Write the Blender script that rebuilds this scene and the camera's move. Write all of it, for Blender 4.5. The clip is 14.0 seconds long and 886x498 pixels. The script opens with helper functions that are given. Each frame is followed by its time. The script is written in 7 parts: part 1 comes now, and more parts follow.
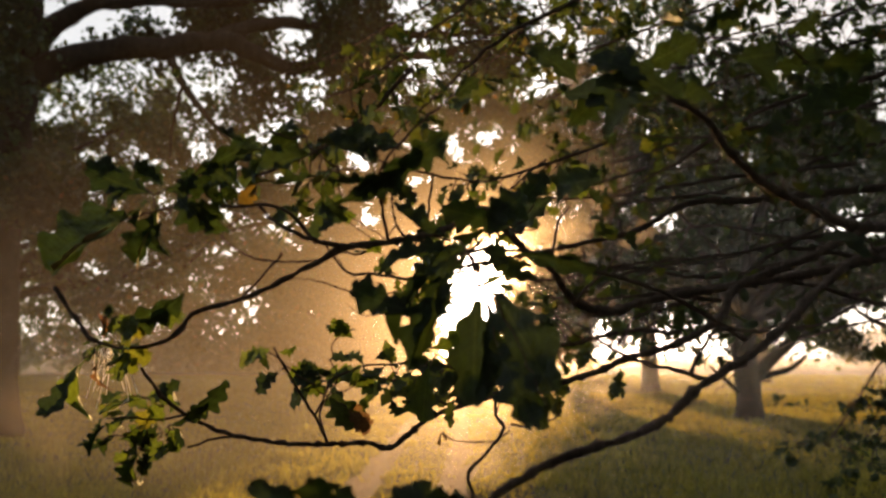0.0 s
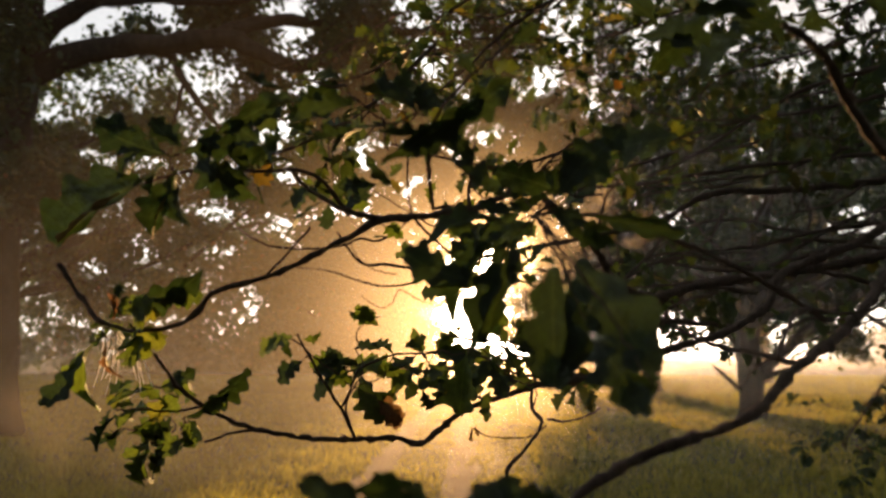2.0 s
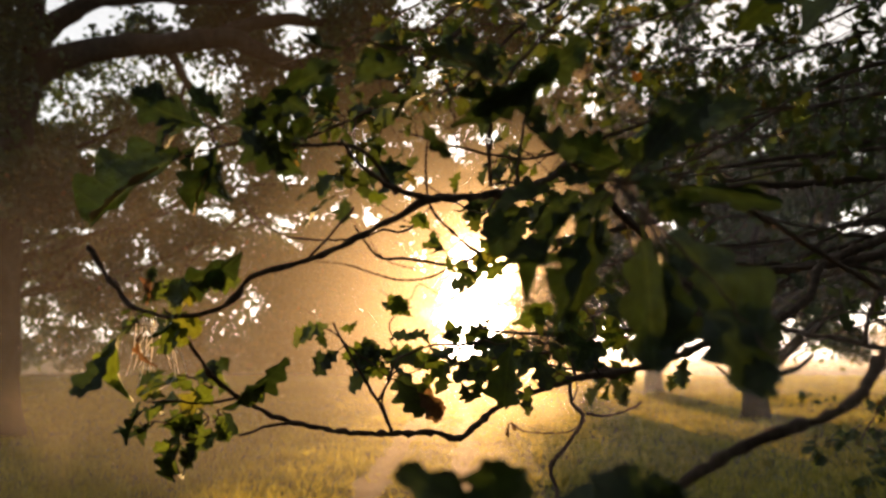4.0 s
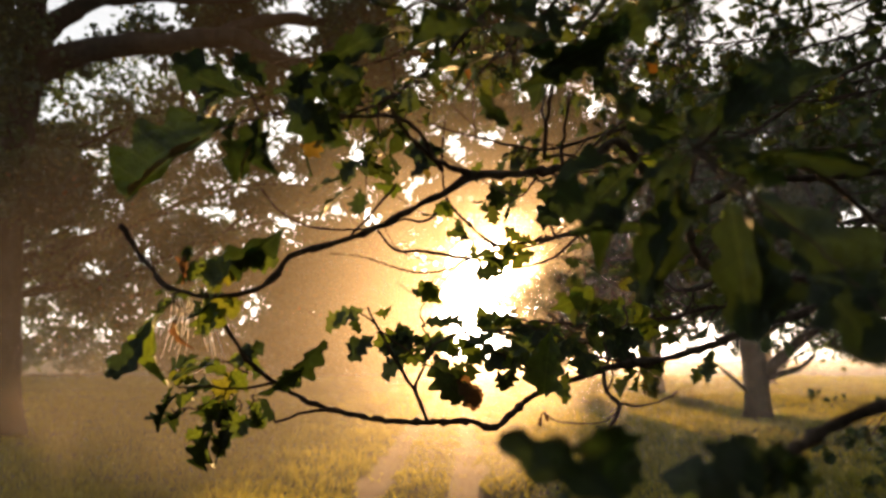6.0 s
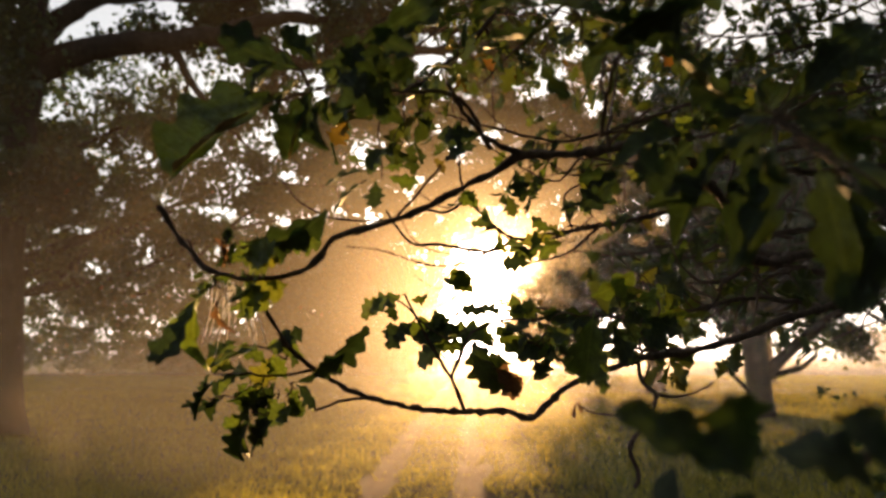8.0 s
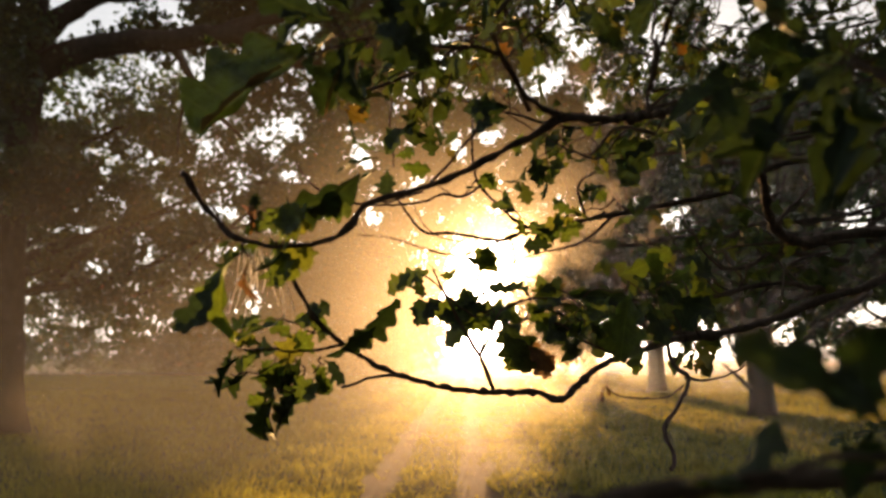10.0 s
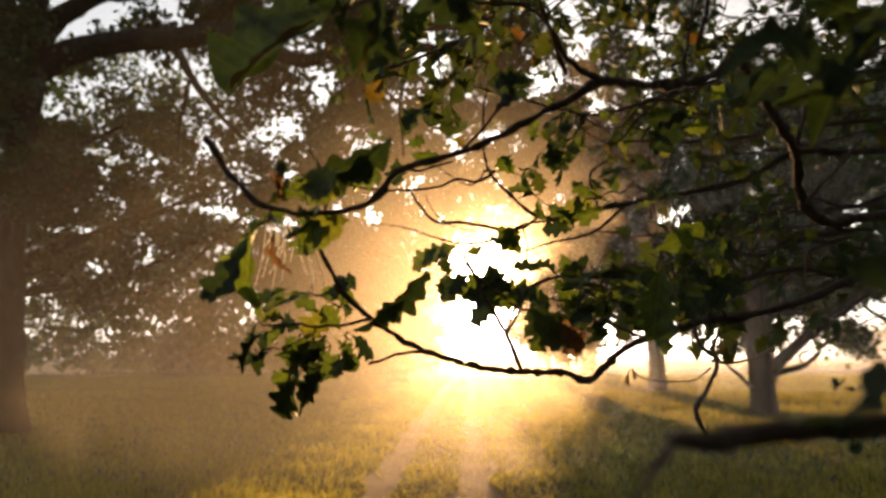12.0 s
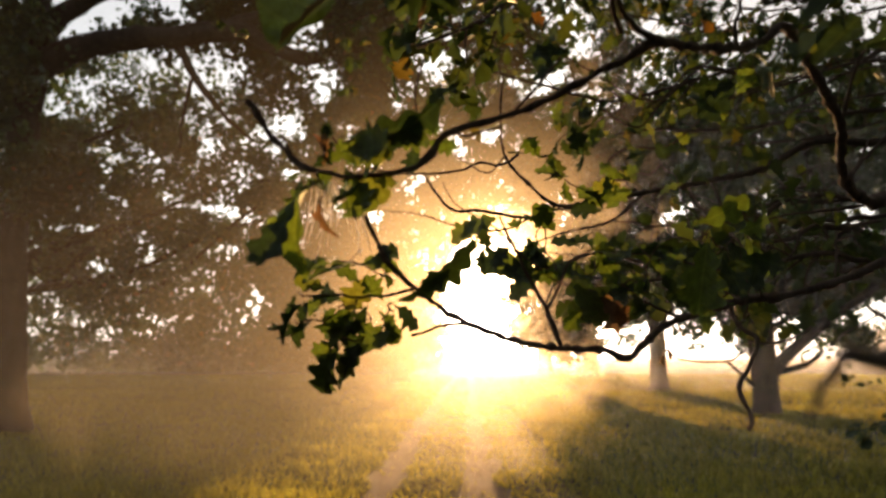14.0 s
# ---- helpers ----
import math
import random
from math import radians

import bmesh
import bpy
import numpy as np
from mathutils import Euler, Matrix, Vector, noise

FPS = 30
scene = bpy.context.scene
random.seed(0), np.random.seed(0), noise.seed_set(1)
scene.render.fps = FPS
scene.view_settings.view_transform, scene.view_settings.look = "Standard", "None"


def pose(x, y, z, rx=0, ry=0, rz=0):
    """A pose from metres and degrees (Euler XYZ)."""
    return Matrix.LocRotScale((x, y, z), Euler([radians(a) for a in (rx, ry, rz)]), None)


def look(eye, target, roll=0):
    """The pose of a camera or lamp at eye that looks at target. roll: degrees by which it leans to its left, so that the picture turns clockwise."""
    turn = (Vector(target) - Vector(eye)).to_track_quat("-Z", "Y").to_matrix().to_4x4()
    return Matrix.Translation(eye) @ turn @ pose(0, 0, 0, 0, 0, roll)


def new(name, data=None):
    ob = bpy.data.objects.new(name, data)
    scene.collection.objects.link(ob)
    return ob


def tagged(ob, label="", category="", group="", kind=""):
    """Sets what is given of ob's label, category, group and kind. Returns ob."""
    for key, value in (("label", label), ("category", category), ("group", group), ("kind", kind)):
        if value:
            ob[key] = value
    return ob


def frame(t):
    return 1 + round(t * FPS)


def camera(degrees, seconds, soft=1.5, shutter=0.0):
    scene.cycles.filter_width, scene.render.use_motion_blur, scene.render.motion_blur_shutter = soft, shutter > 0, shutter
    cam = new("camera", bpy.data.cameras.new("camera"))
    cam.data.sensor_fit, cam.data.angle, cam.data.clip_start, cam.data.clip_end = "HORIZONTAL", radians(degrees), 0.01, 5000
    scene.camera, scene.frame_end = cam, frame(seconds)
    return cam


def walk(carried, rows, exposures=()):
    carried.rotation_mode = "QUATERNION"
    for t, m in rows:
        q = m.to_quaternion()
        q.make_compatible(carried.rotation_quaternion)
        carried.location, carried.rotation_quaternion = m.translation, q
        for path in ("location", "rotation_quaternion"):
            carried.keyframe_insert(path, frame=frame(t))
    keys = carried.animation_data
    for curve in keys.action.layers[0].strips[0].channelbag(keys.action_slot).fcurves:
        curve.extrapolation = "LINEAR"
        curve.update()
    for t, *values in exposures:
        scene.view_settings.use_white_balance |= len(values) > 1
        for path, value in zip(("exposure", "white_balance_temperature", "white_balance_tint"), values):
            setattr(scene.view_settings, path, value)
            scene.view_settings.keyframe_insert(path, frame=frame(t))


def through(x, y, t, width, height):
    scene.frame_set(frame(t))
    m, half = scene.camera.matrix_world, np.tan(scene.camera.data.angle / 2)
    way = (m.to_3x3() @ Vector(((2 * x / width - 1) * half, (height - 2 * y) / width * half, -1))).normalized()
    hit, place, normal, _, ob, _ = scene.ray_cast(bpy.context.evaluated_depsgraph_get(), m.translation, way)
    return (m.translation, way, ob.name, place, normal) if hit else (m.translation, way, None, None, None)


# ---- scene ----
cam = camera(65.6, 14.0, soft=2.4)
cam.data.dof.use_dof, cam.data.dof.focus_distance, cam.data.dof.aperture_fstop = True, 1.1, 5.2
METRES, EYE, TILT, LEAN, TURN = 0.45, 1.65, 9.0, 0.0, 0.0
ROWS = [
    (0.0, 0.0, 0.0, 0.0, -0.0, 0.0, 0.0),
    (0.5, -0.0293, 0.0523, -0.0116, 0.02, -0.06, -0.0),
    (1.0, -0.0555, 0.1045, -0.0306, -0.03, -0.06, 0.01),
    (1.5, -0.0819, 0.1479, -0.05, -0.02, -0.02, 0.03),
    (2.0, -0.1151, 0.1861, -0.0679, 0.01, 0.01, -0.05),
    (2.5, -0.1468, 0.214, -0.08, 0.02, 0.04, -0.02),
    (3.0, -0.1782, 0.2384, -0.0895, 0.02, 0.05, -0.03),
    (5.5, -0.3175, 0.3298, -0.1534, 0.01, 0.1, -0.0),
    (6.0, -0.3428, 0.3416, -0.164, -0.0, 0.11, -0.01),
    (6.5, -0.3668, 0.3521, -0.1711, 0.0, 0.12, -0.0),
    (7.0, -0.3919, 0.3615, -0.1792, 0.01, 0.11, -0.0),
    (7.5, -0.4203, 0.3725, -0.1898, 0.03, 0.09, -0.01),
    (8.0, -0.4474, 0.386, -0.2031, 0.02, 0.08, 0.0),
    (10.5, -0.5426, 0.4678, -0.2886, 0.04, 0.08, 0.01),
    (11.0, -0.5623, 0.4811, -0.3042, 0.03, 0.09, 0.01),
    (11.5, -0.5788, 0.4922, -0.3196, 0.02, 0.09, 0.06),
    (12.0, -0.5932, 0.5031, -0.3356, 0.0, 0.09, 0.11),
    (12.5, -0.6106, 0.5135, -0.3524, 0.02, 0.09, 0.09),
    (13.0, -0.6334, 0.524, -0.3693, 0.04, 0.08, 0.04),
    (13.5, -0.6607, 0.5342, -0.3864, 0.05, 0.07, 0.02),
    (14.0, -0.6902, 0.5452, -0.4029, 0.05, 0.06, 0.06),
]
walk(cam, [(t, pose(0, 0, EYE, TILT, LEAN, TURN) @ pose(METRES * x, METRES * y, METRES * z, 90 + pitch, roll, yaw)) for t, x, y, z, yaw, pitch, roll in ROWS], [(0.0, 1.31), (2.0, 1.3), (3.0, 1.35), (5.5, 1.44), (6.5, 1.44), (7.5, 1.37), (8.0, 1.28), (14.0, 1.26)])

# ---- light ----
SUN_ELEV, SUN_AZ = 5.2, 4.6   # degrees above the horizon, degrees to the right of the track
world = bpy.data.worlds.new("sky")
scene.world = world
world.use_nodes = True
wn = world.node_tree
sky = wn.nodes.new("ShaderNodeTexSky")
sky.sky_type, sky.sun_disc = "NISHITA", False
sky.sun_elevation, sky.sun_rotation = radians(SUN_ELEV), radians(SUN_AZ)
sky.air_density, sky.dust_density, sky.ozone_density = 1.0, 2.0, 1.5
pale = wn.nodes.new("ShaderNodeHueSaturation")   # morning haze bleaches the sky
pale.inputs["Saturation"].default_value = 0.3
wn.links.new(sky.outputs[0], pale.inputs["Color"])
wn.links.new(pale.outputs[0], wn.nodes["Background"].inputs[0])
wn.nodes["Background"].inputs[1].default_value = 0.15

sun = new("sun", bpy.data.lights.new("sun", "SUN"))
sun.data.energy, sun.data.angle, sun.data.color = 4.6, radians(0.6), (1.0, 0.535, 0.205)
SUN_WAY = Vector((math.sin(radians(SUN_AZ)) * math.cos(radians(SUN_ELEV)), math.cos(radians(SUN_AZ)) * math.cos(radians(SUN_ELEV)), math.sin(radians(SUN_ELEV))))
sun.matrix_world = look(SUN_WAY * 50, (0, 0, 0))

# ---- materials ----


def material(name):
    m = bpy.data.materials.new(name)
    m.use_nodes = True
    m.node_tree.nodes.clear()
    return m, m.node_tree.nodes, m.node_tree.links


def ramp(nodes, links, source, stops):
    r = nodes.new("ShaderNodeValToRGB")
    while len(r.color_ramp.elements) < len(stops):
        r.color_ramp.elements.new(0.5)
    for e, (p, c) in zip(r.color_ramp.elements, stops):
        e.position, e.color = p, (*c, 1)
    links.new(source, r.inputs[0])
    return r.outputs[0]


def noise_tex(nodes, links, scale, detail=4.0, rough=0.55, coord="Object", stretch=None):
    tc = nodes.new("ShaderNodeTexCoord")
    n = nodes.new("ShaderNodeTexNoise")
    n.inputs["Scale"].default_value, n.inputs["Detail"].default_value, n.inputs["Roughness"].default_value = scale, detail, rough
    if stretch:
        mp = nodes.new("ShaderNodeMapping")
        mp.inputs["Scale"].default_value = stretch
        links.new(tc.outputs[coord], mp.inputs[0])
        links.new(mp.outputs[0], n.inputs[0])
    else:
        links.new(tc.outputs[coord], n.inputs[0])
    return n.outputs[0]


def bark_material(name, dark, light, scale, depth):
    m, n, l = material(name)
    out, b = n.new("ShaderNodeOutputMaterial"), n.new("ShaderNodeBsdfPrincipled")
    big = noise_tex(n, l, scale * 0.15, 3)
    fine = noise_tex(n, l, scale, 6, 0.7, stretch=(1, 1, 0.35))
    mix = n.new("ShaderNodeMath")
    mix.operation = "MULTIPLY_ADD"
    l.new(fine, mix.inputs[0])
    mix.inputs[1].default_value = 0.6
    half = n.new("ShaderNodeMath")
    half.operation = "MULTIPLY"
    l.new(big, half.inputs[0])
    half.inputs[1].default_value = 0.4
    l.new(half.outputs[0], mix.inputs[2])
    l.new(ramp(n, l, mix.outputs[0], [(0.32, dark), (0.68, light)]), b.inputs["Base Color"])
    b.inputs["Specular IOR Level"].default_value = 0.12
    b.inputs["Roughness"].default_value = 0.85
    bump = n.new("ShaderNodeBump")
    bump.inputs["Strength"].default_value, bump.inputs["Distance"].default_value = 0.9, depth
    l.new(fine, bump.inputs["Height"])
    l.new(bump.outputs[0], b.inputs["Normal"])
    l.new(b.outputs[0], out.inputs[0])
    return m


def leaf_material(name, shades, through, gloss, island=False, veins=True):
    """Leaf blade: diffuse, sunlight shining through, waxy sheen; shades run by chance from leaf to leaf."""
    m, n, l = material(name)
    out = n.new("ShaderNodeOutputMaterial")
    if island:
        chance = n.new("ShaderNodeNewGeometry").outputs["Random Per Island"]
    else:
        chance = n.new("ShaderNodeObjectInfo").outputs["Random"]
    base = ramp(n, l, chance, shades)
    if veins:
        blotch = noise_tex(n, l, 9.0, 5, 0.65)
        tone = n.new("ShaderNodeMixRGB")
        tone.blend_type = "MULTIPLY"
        tone.inputs[0].default_value = 0.75
        l.new(base, tone.inputs[1])
        l.new(ramp(n, l, blotch, [(0.35, (0.55, 0.5, 0.4)), (0.62, (1.1, 1.1, 1.0))]), tone.inputs[2])
        base = tone.outputs[0]
        # paler midrib and side veins
        tc, sep = n.new("ShaderNodeTexCoord"), n.new("ShaderNodeSeparateXYZ")
        l.new(tc.outputs["Object"], sep.inputs[0])

        def calc(op, a, b=0.0, c=0.0):
            q = n.new("ShaderNodeMath")
            q.operation = op
            for i, value in enumerate((a, b, c)):
                if isinstance(value, float):
                    q.inputs[i].default_value = value
                else:
                    l.new(value, q.inputs[i])
            return q.outputs[0]

        out_x = calc("ABSOLUTE", sep.outputs["X"])
        rib = calc("SUBTRACT", 1.0, calc("MINIMUM", calc("MULTIPLY", out_x, 55.0), 1.0))
        saw = calc("FRACT", calc("MULTIPLY_ADD", sep.outputs["Y"], 7.0, calc("MULTIPLY", out_x, -5.0)))
        side = calc("SUBTRACT", 1.0, calc("MINIMUM", calc("MULTIPLY", calc("ABSOLUTE", calc("SUBTRACT", saw, 0.5)), 14.0), 1.0))
        vein = calc("MAXIMUM", rib, calc("MULTIPLY", side, 0.45))
        pale = n.new("ShaderNodeMixRGB")
        pale.blend_type = "ADD"
        l.new(vein, pale.inputs[0])
        l.new(base, pale.inputs[1])
        pale.inputs[2].default_value = (0.025, 0.03, 0.012, 1)
        base = pale.outputs[0]
    d, t, g = n.new("ShaderNodeBsdfDiffuse"), n.new("ShaderNodeBsdfTranslucent"), n.new("ShaderNodeBsdfGlossy")
    g.inputs["Roughness"].default_value = 0.42
    g.inputs["Color"].default_value = (0.8, 0.85, 0.8, 1)
    l.new(base, d.inputs[0])
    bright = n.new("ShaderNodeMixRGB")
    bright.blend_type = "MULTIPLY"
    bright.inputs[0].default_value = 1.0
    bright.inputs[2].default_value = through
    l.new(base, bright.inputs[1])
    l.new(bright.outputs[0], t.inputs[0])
    a, b = n.new("ShaderNodeMixShader"), n.new("ShaderNodeMixShader")
    a.inputs[0].default_value, b.inputs[0].default_value = 0.5, gloss
    l.new(d.outputs[0], a.inputs[1])
    l.new(t.outputs[0], a.inputs[2])
    l.new(a.outputs[0], b.inputs[1])
    l.new(g.outputs[0], b.inputs[2])
    if veins:
        bump = n.new("ShaderNodeBump")
        bump.inputs["Strength"].default_value, bump.inputs["Distance"].default_value = 0.35, 0.02
        l.new(noise_tex(n, l, 22.0, 3, 0.6), bump.inputs["Height"])
        l.new(bump.outputs[0], g.inputs["Normal"])
        l.new(bump.outputs[0], d.inputs["Normal"])
    l.new(b.outputs[0], out.inputs[0])
    return m


def mist_material(name, density, forward, low, high, rest, breadth, side, sun_strip_edge):
    """Thin bank of water droplets: mostly clear, scatters some sunlight every way and some closely forward; patchy, and denser low down."""
    m, n, l = material(name)
    out = n.new("ShaderNodeOutputMaterial")
    clear, wide, near = n.new("ShaderNodeBsdfTransparent"), n.new("ShaderNodeBsdfTranslucent"), n.new("ShaderNodeBsdfRefraction")
    wide.inputs[0].default_value = (0.82, 0.77, 0.7, 1)
    near.inputs["Color"].default_value = (0.88, 0.83, 0.76, 1)
    near.inputs["Roughness"].default_value, near.inputs["IOR"].default_value = breadth, 1.33 if breadth < 0.9 else 1.5
    a, b = n.new("ShaderNodeMixShader"), n.new("ShaderNodeMixShader")
    a.inputs[0].default_value = forward
    l.new(wide.outputs[0], a.inputs[1])
    l.new(near.outputs[0], a.inputs[2])
    tc, sep = n.new("ShaderNodeTexCoord"), n.new("ShaderNodeSeparateXYZ")
    l.new(tc.outputs["Object"], sep.inputs[0])
    wisp = noise_tex(n, l, 0.35, 3)
    lift = n.new("ShaderNodeMath")
    lift.operation = "MULTIPLY_ADD"
    l.new(wisp, lift.inputs[0])
    lift.inputs[1].default_value = -1.2 * low
    l.new(sep.outputs["Z"], lift.inputs[2])
    rise, fall = n.new("ShaderNodeMapRange"), n.new("ShaderNodeMapRange")
    for r, lo, hi, a0, a1, z in ((rise, -0.6 * low, 0.9 * low, 0, density, lift.outputs[0]), (fall, low, high, 1, rest, sep.outputs["Z"])):
        r.interpolation_type = "SMOOTHSTEP"
        for key, value in (("From Min", lo), ("From Max", hi), ("To Min", a0), ("To Max", a1)):
            r.inputs[key].default_value = value
        l.new(z, r.inputs["Value"])
    both, patch = n.new("ShaderNodeMath"), n.new("ShaderNodeMath")
    both.operation = patch.operation = "MULTIPLY"
    l.new(rise.outputs[0], both.inputs[0])
    l.new(fall.outputs[0], both.inputs[1])
    l.new(both.outputs[0], patch.inputs[0])
    l.new(ramp(n, l, noise_tex(n, l, 0.12, 3), [(0.3, (0.65, 0.65, 0.65)), (0.7, (1, 1, 1))]), patch.inputs[1])
    thick = patch.outputs[0]
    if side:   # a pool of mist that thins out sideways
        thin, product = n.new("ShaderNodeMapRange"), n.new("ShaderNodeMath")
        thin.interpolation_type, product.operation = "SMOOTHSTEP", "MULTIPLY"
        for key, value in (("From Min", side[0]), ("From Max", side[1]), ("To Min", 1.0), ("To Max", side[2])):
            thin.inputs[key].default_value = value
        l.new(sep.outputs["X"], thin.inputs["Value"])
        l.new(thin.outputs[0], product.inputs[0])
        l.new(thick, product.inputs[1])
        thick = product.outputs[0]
    if sun_strip_edge:   # thinned under a slanting line: the sunlit strip's shadow edge put into its shape
        slope, z0 = sun_strip_edge
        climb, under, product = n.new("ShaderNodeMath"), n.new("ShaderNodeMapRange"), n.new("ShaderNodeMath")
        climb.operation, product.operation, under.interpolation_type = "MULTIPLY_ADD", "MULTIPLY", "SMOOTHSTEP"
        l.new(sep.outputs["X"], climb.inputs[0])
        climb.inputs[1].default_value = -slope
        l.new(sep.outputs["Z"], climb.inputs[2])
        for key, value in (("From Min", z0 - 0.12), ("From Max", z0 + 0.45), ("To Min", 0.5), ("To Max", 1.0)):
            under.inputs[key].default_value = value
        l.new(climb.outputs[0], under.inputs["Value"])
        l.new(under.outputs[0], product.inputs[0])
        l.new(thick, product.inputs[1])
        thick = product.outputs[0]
    l.new(thick, b.inputs[0])
    l.new(clear.outputs[0], b.inputs[1])
    l.new(a.outputs[0], b.inputs[2])
    l.new(b.outputs[0], out.inputs[0])
    return m


GREENS = [(0.0, (0.018, 0.034, 0.012)), (0.6, (0.03, 0.052, 0.015)), (0.88, (0.046, 0.07, 0.018)), (0.985, (0.08, 0.085, 0.02)), (1.0, (0.14, 0.065, 0.02))]
BARK_NEAR = bark_material("twig_bark", (0.032, 0.023, 0.017), (0.14, 0.105, 0.078), 160, 0.003)
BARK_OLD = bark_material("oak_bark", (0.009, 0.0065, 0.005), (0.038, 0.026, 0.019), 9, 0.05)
# tones vary by chance; the dark and pale ones also paint shaded and sunlit leaves
LEAF_DARK_SHADED = leaf_material("dark_shaded_oak_leaf", [(0.0, (0.017, 0.031, 0.01)), (1.0, (0.032, 0.052, 0.014))], (0.85, 0.98, 0.6, 1), 0.045)
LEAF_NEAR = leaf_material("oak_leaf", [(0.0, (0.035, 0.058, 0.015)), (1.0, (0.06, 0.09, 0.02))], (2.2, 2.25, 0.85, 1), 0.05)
LEAF_PALE_SUNLIT = leaf_material("pale_sunlit_oak_leaf", [(0.0, (0.07, 0.1, 0.02)), (1.0, (0.11, 0.12, 0.025))], (1.9, 1.95, 0.85, 1), 0.05)
LEAF_DRY = leaf_material("withered_leaf", [(0.0, (0.11, 0.055, 0.024)), (1.0, (0.24, 0.16, 0.08))], (1.2, 1.1, 0.9, 1), 0.03)
LEAF_FAR = leaf_material("crown_leaf", GREENS, (1.6, 1.6, 1.1, 1), 0.03, island=True, veins=False)


def ground_material():
    m, n, l = material("meadow_soil")
    out, b = n.new("ShaderNodeOutputMaterial"), n.new("ShaderNodeBsdfPrincipled")
    big, fine = noise_tex(n, l, 0.25, 4), noise_tex(n, l, 14.0, 6, 0.7)
    grass = ramp(n, l, big, [(0.35, (0.028, 0.027, 0.012)), (0.65, (0.048, 0.044, 0.018))])
    soil = ramp(n, l, fine, [(0.3, (0.034, 0.017, 0.012)), (0.7, (0.078, 0.041, 0.028))])
    worn = n.new("ShaderNodeAttribute")
    worn.attribute_name = "worn"
    mix = n.new("ShaderNodeMixRGB")
    l.new(worn.outputs["Fac"], mix.inputs[0])
    l.new(grass, mix.inputs[1])
    l.new(soil, mix.inputs[2])
    l.new(mix.outputs[0], b.inputs["Base Color"])
    b.inputs["Roughness"].default_value = 0.95
    bump = n.new("ShaderNodeBump")
    bump.inputs["Strength"].default_value, bump.inputs["Distance"].default_value = 0.8, 0.05
    l.new(fine, bump.inputs["Height"])
    l.new(bump.outputs[0], b.inputs["Normal"])
    l.new(b.outputs[0], out.inputs[0])
    return m


GROUND = ground_material()
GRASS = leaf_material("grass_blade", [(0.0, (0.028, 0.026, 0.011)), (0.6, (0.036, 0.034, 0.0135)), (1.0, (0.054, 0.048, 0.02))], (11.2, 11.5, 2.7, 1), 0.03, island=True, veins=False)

# ---- builders ----


def mesh_object(name, verts, faces, mat, parent=None, label="", smooth=True):
    """One mesh of vertices and faces (arrays or lists) under its thing."""
    me = bpy.data.meshes.new(name)
    me.from_pydata([tuple(v) for v in verts], [], [tuple(f) for f in faces])
    me.materials.append(mat)
    if smooth:
        me.shade_smooth()
    ob = new(name, me)
    ob.parent = parent
    if label:
        ob["label"] = label
    return ob


def glide(points, step):
    """A smooth line through control points (x, y, z, radius), resampled about every step metres."""
    p = np.array(points, float)
    p = np.vstack([2 * p[0] - p[1], p, 2 * p[-1] - p[-2]])
    rows = []
    for i in range(1, len(p) - 2):
        n = max(2, int(np.linalg.norm(p[i + 1, :3] - p[i, :3]) / step))
        for k in range(n):
            u = k / n
            rows.append(0.5 * ((2 * p[i]) + (p[i + 1] - p[i - 1]) * u + (2 * p[i - 1] - 5 * p[i] + 4 * p[i + 1] - p[i + 2]) * u * u
                               + (3 * p[i] - p[i - 1] - 3 * p[i + 1] + p[i + 2]) * u ** 3))
    rows.append(p[-2])
    return np.array(rows)


def tube_arrays(line, sides, rng, knobs=0.0, wander=0.0):
    """Vertices and faces of a tapered, slightly knobbly round limb along a line of (x, y, z, radius)."""
    n = len(line)
    c, r = line[:, :3].copy(), np.maximum(line[:, 3], 1e-4)
    if wander:
        c[1:-1] += rng.normal(0, wander, (n - 2, 3))
    tang = np.gradient(c, axis=0)
    tang /= np.linalg.norm(tang, axis=1)[:, None] + 1e-9
    ref = np.array((0.31, 0.22, 0.93))
    side = np.cross(tang, ref)
    side /= np.linalg.norm(side, axis=1)[:, None] + 1e-9
    up = np.cross(side, tang)
    knobs = knobs * np.minimum(1, 0.5 * (r / np.median(r)) ** -1) if knobs else np.zeros(n)
    swell = 1 + knobs * rng.normal(0, 1, n)
    bud = rng.random(n) < 0.1
    swell += bud * knobs * 3.2
    ang = np.linspace(0, 2 * np.pi, sides, endpoint=False)
    ring = np.cos(ang)[None, :, None] * side[:, None, :] + np.sin(ang)[None, :, None] * up[:, None, :]
    rad = (r * np.clip(swell, 0.6, 2))[:, None] * (1 + 0.5 * knobs[:, None] * rng.normal(0, 1, (n, sides)))
    v = (c[:, None, :] + ring * rad[:, :, None]).reshape(-1, 3)
    v = np.vstack([v, c[0] - tang[0] * r[0] * 0.4, c[-1] + tang[-1] * r[-1] * 0.6])
    f = []
    for i in range(n - 1):
        for k in range(sides):
            a, b = i * sides + k, i * sides + (k + 1) % sides
            f.append((a, b, b + sides, a + sides))
    for k in range(sides):
        f.append((n * sides, (k + 1) % sides, k))
        f.append((n * sides + 1, (n - 1) * sides + k, (n - 1) * sides + (k + 1) % sides))
    return v, f


def limb(name, points, parent, mat, seed=1, sides=10, step=0.25, knobs=0.06, wander=0.0, label=""):
    rng = np.random.default_rng(seed)
    v, f = tube_arrays(glide(points, step), sides, rng, knobs, wander)
    return mesh_object(name, v, f, mat, parent, label)


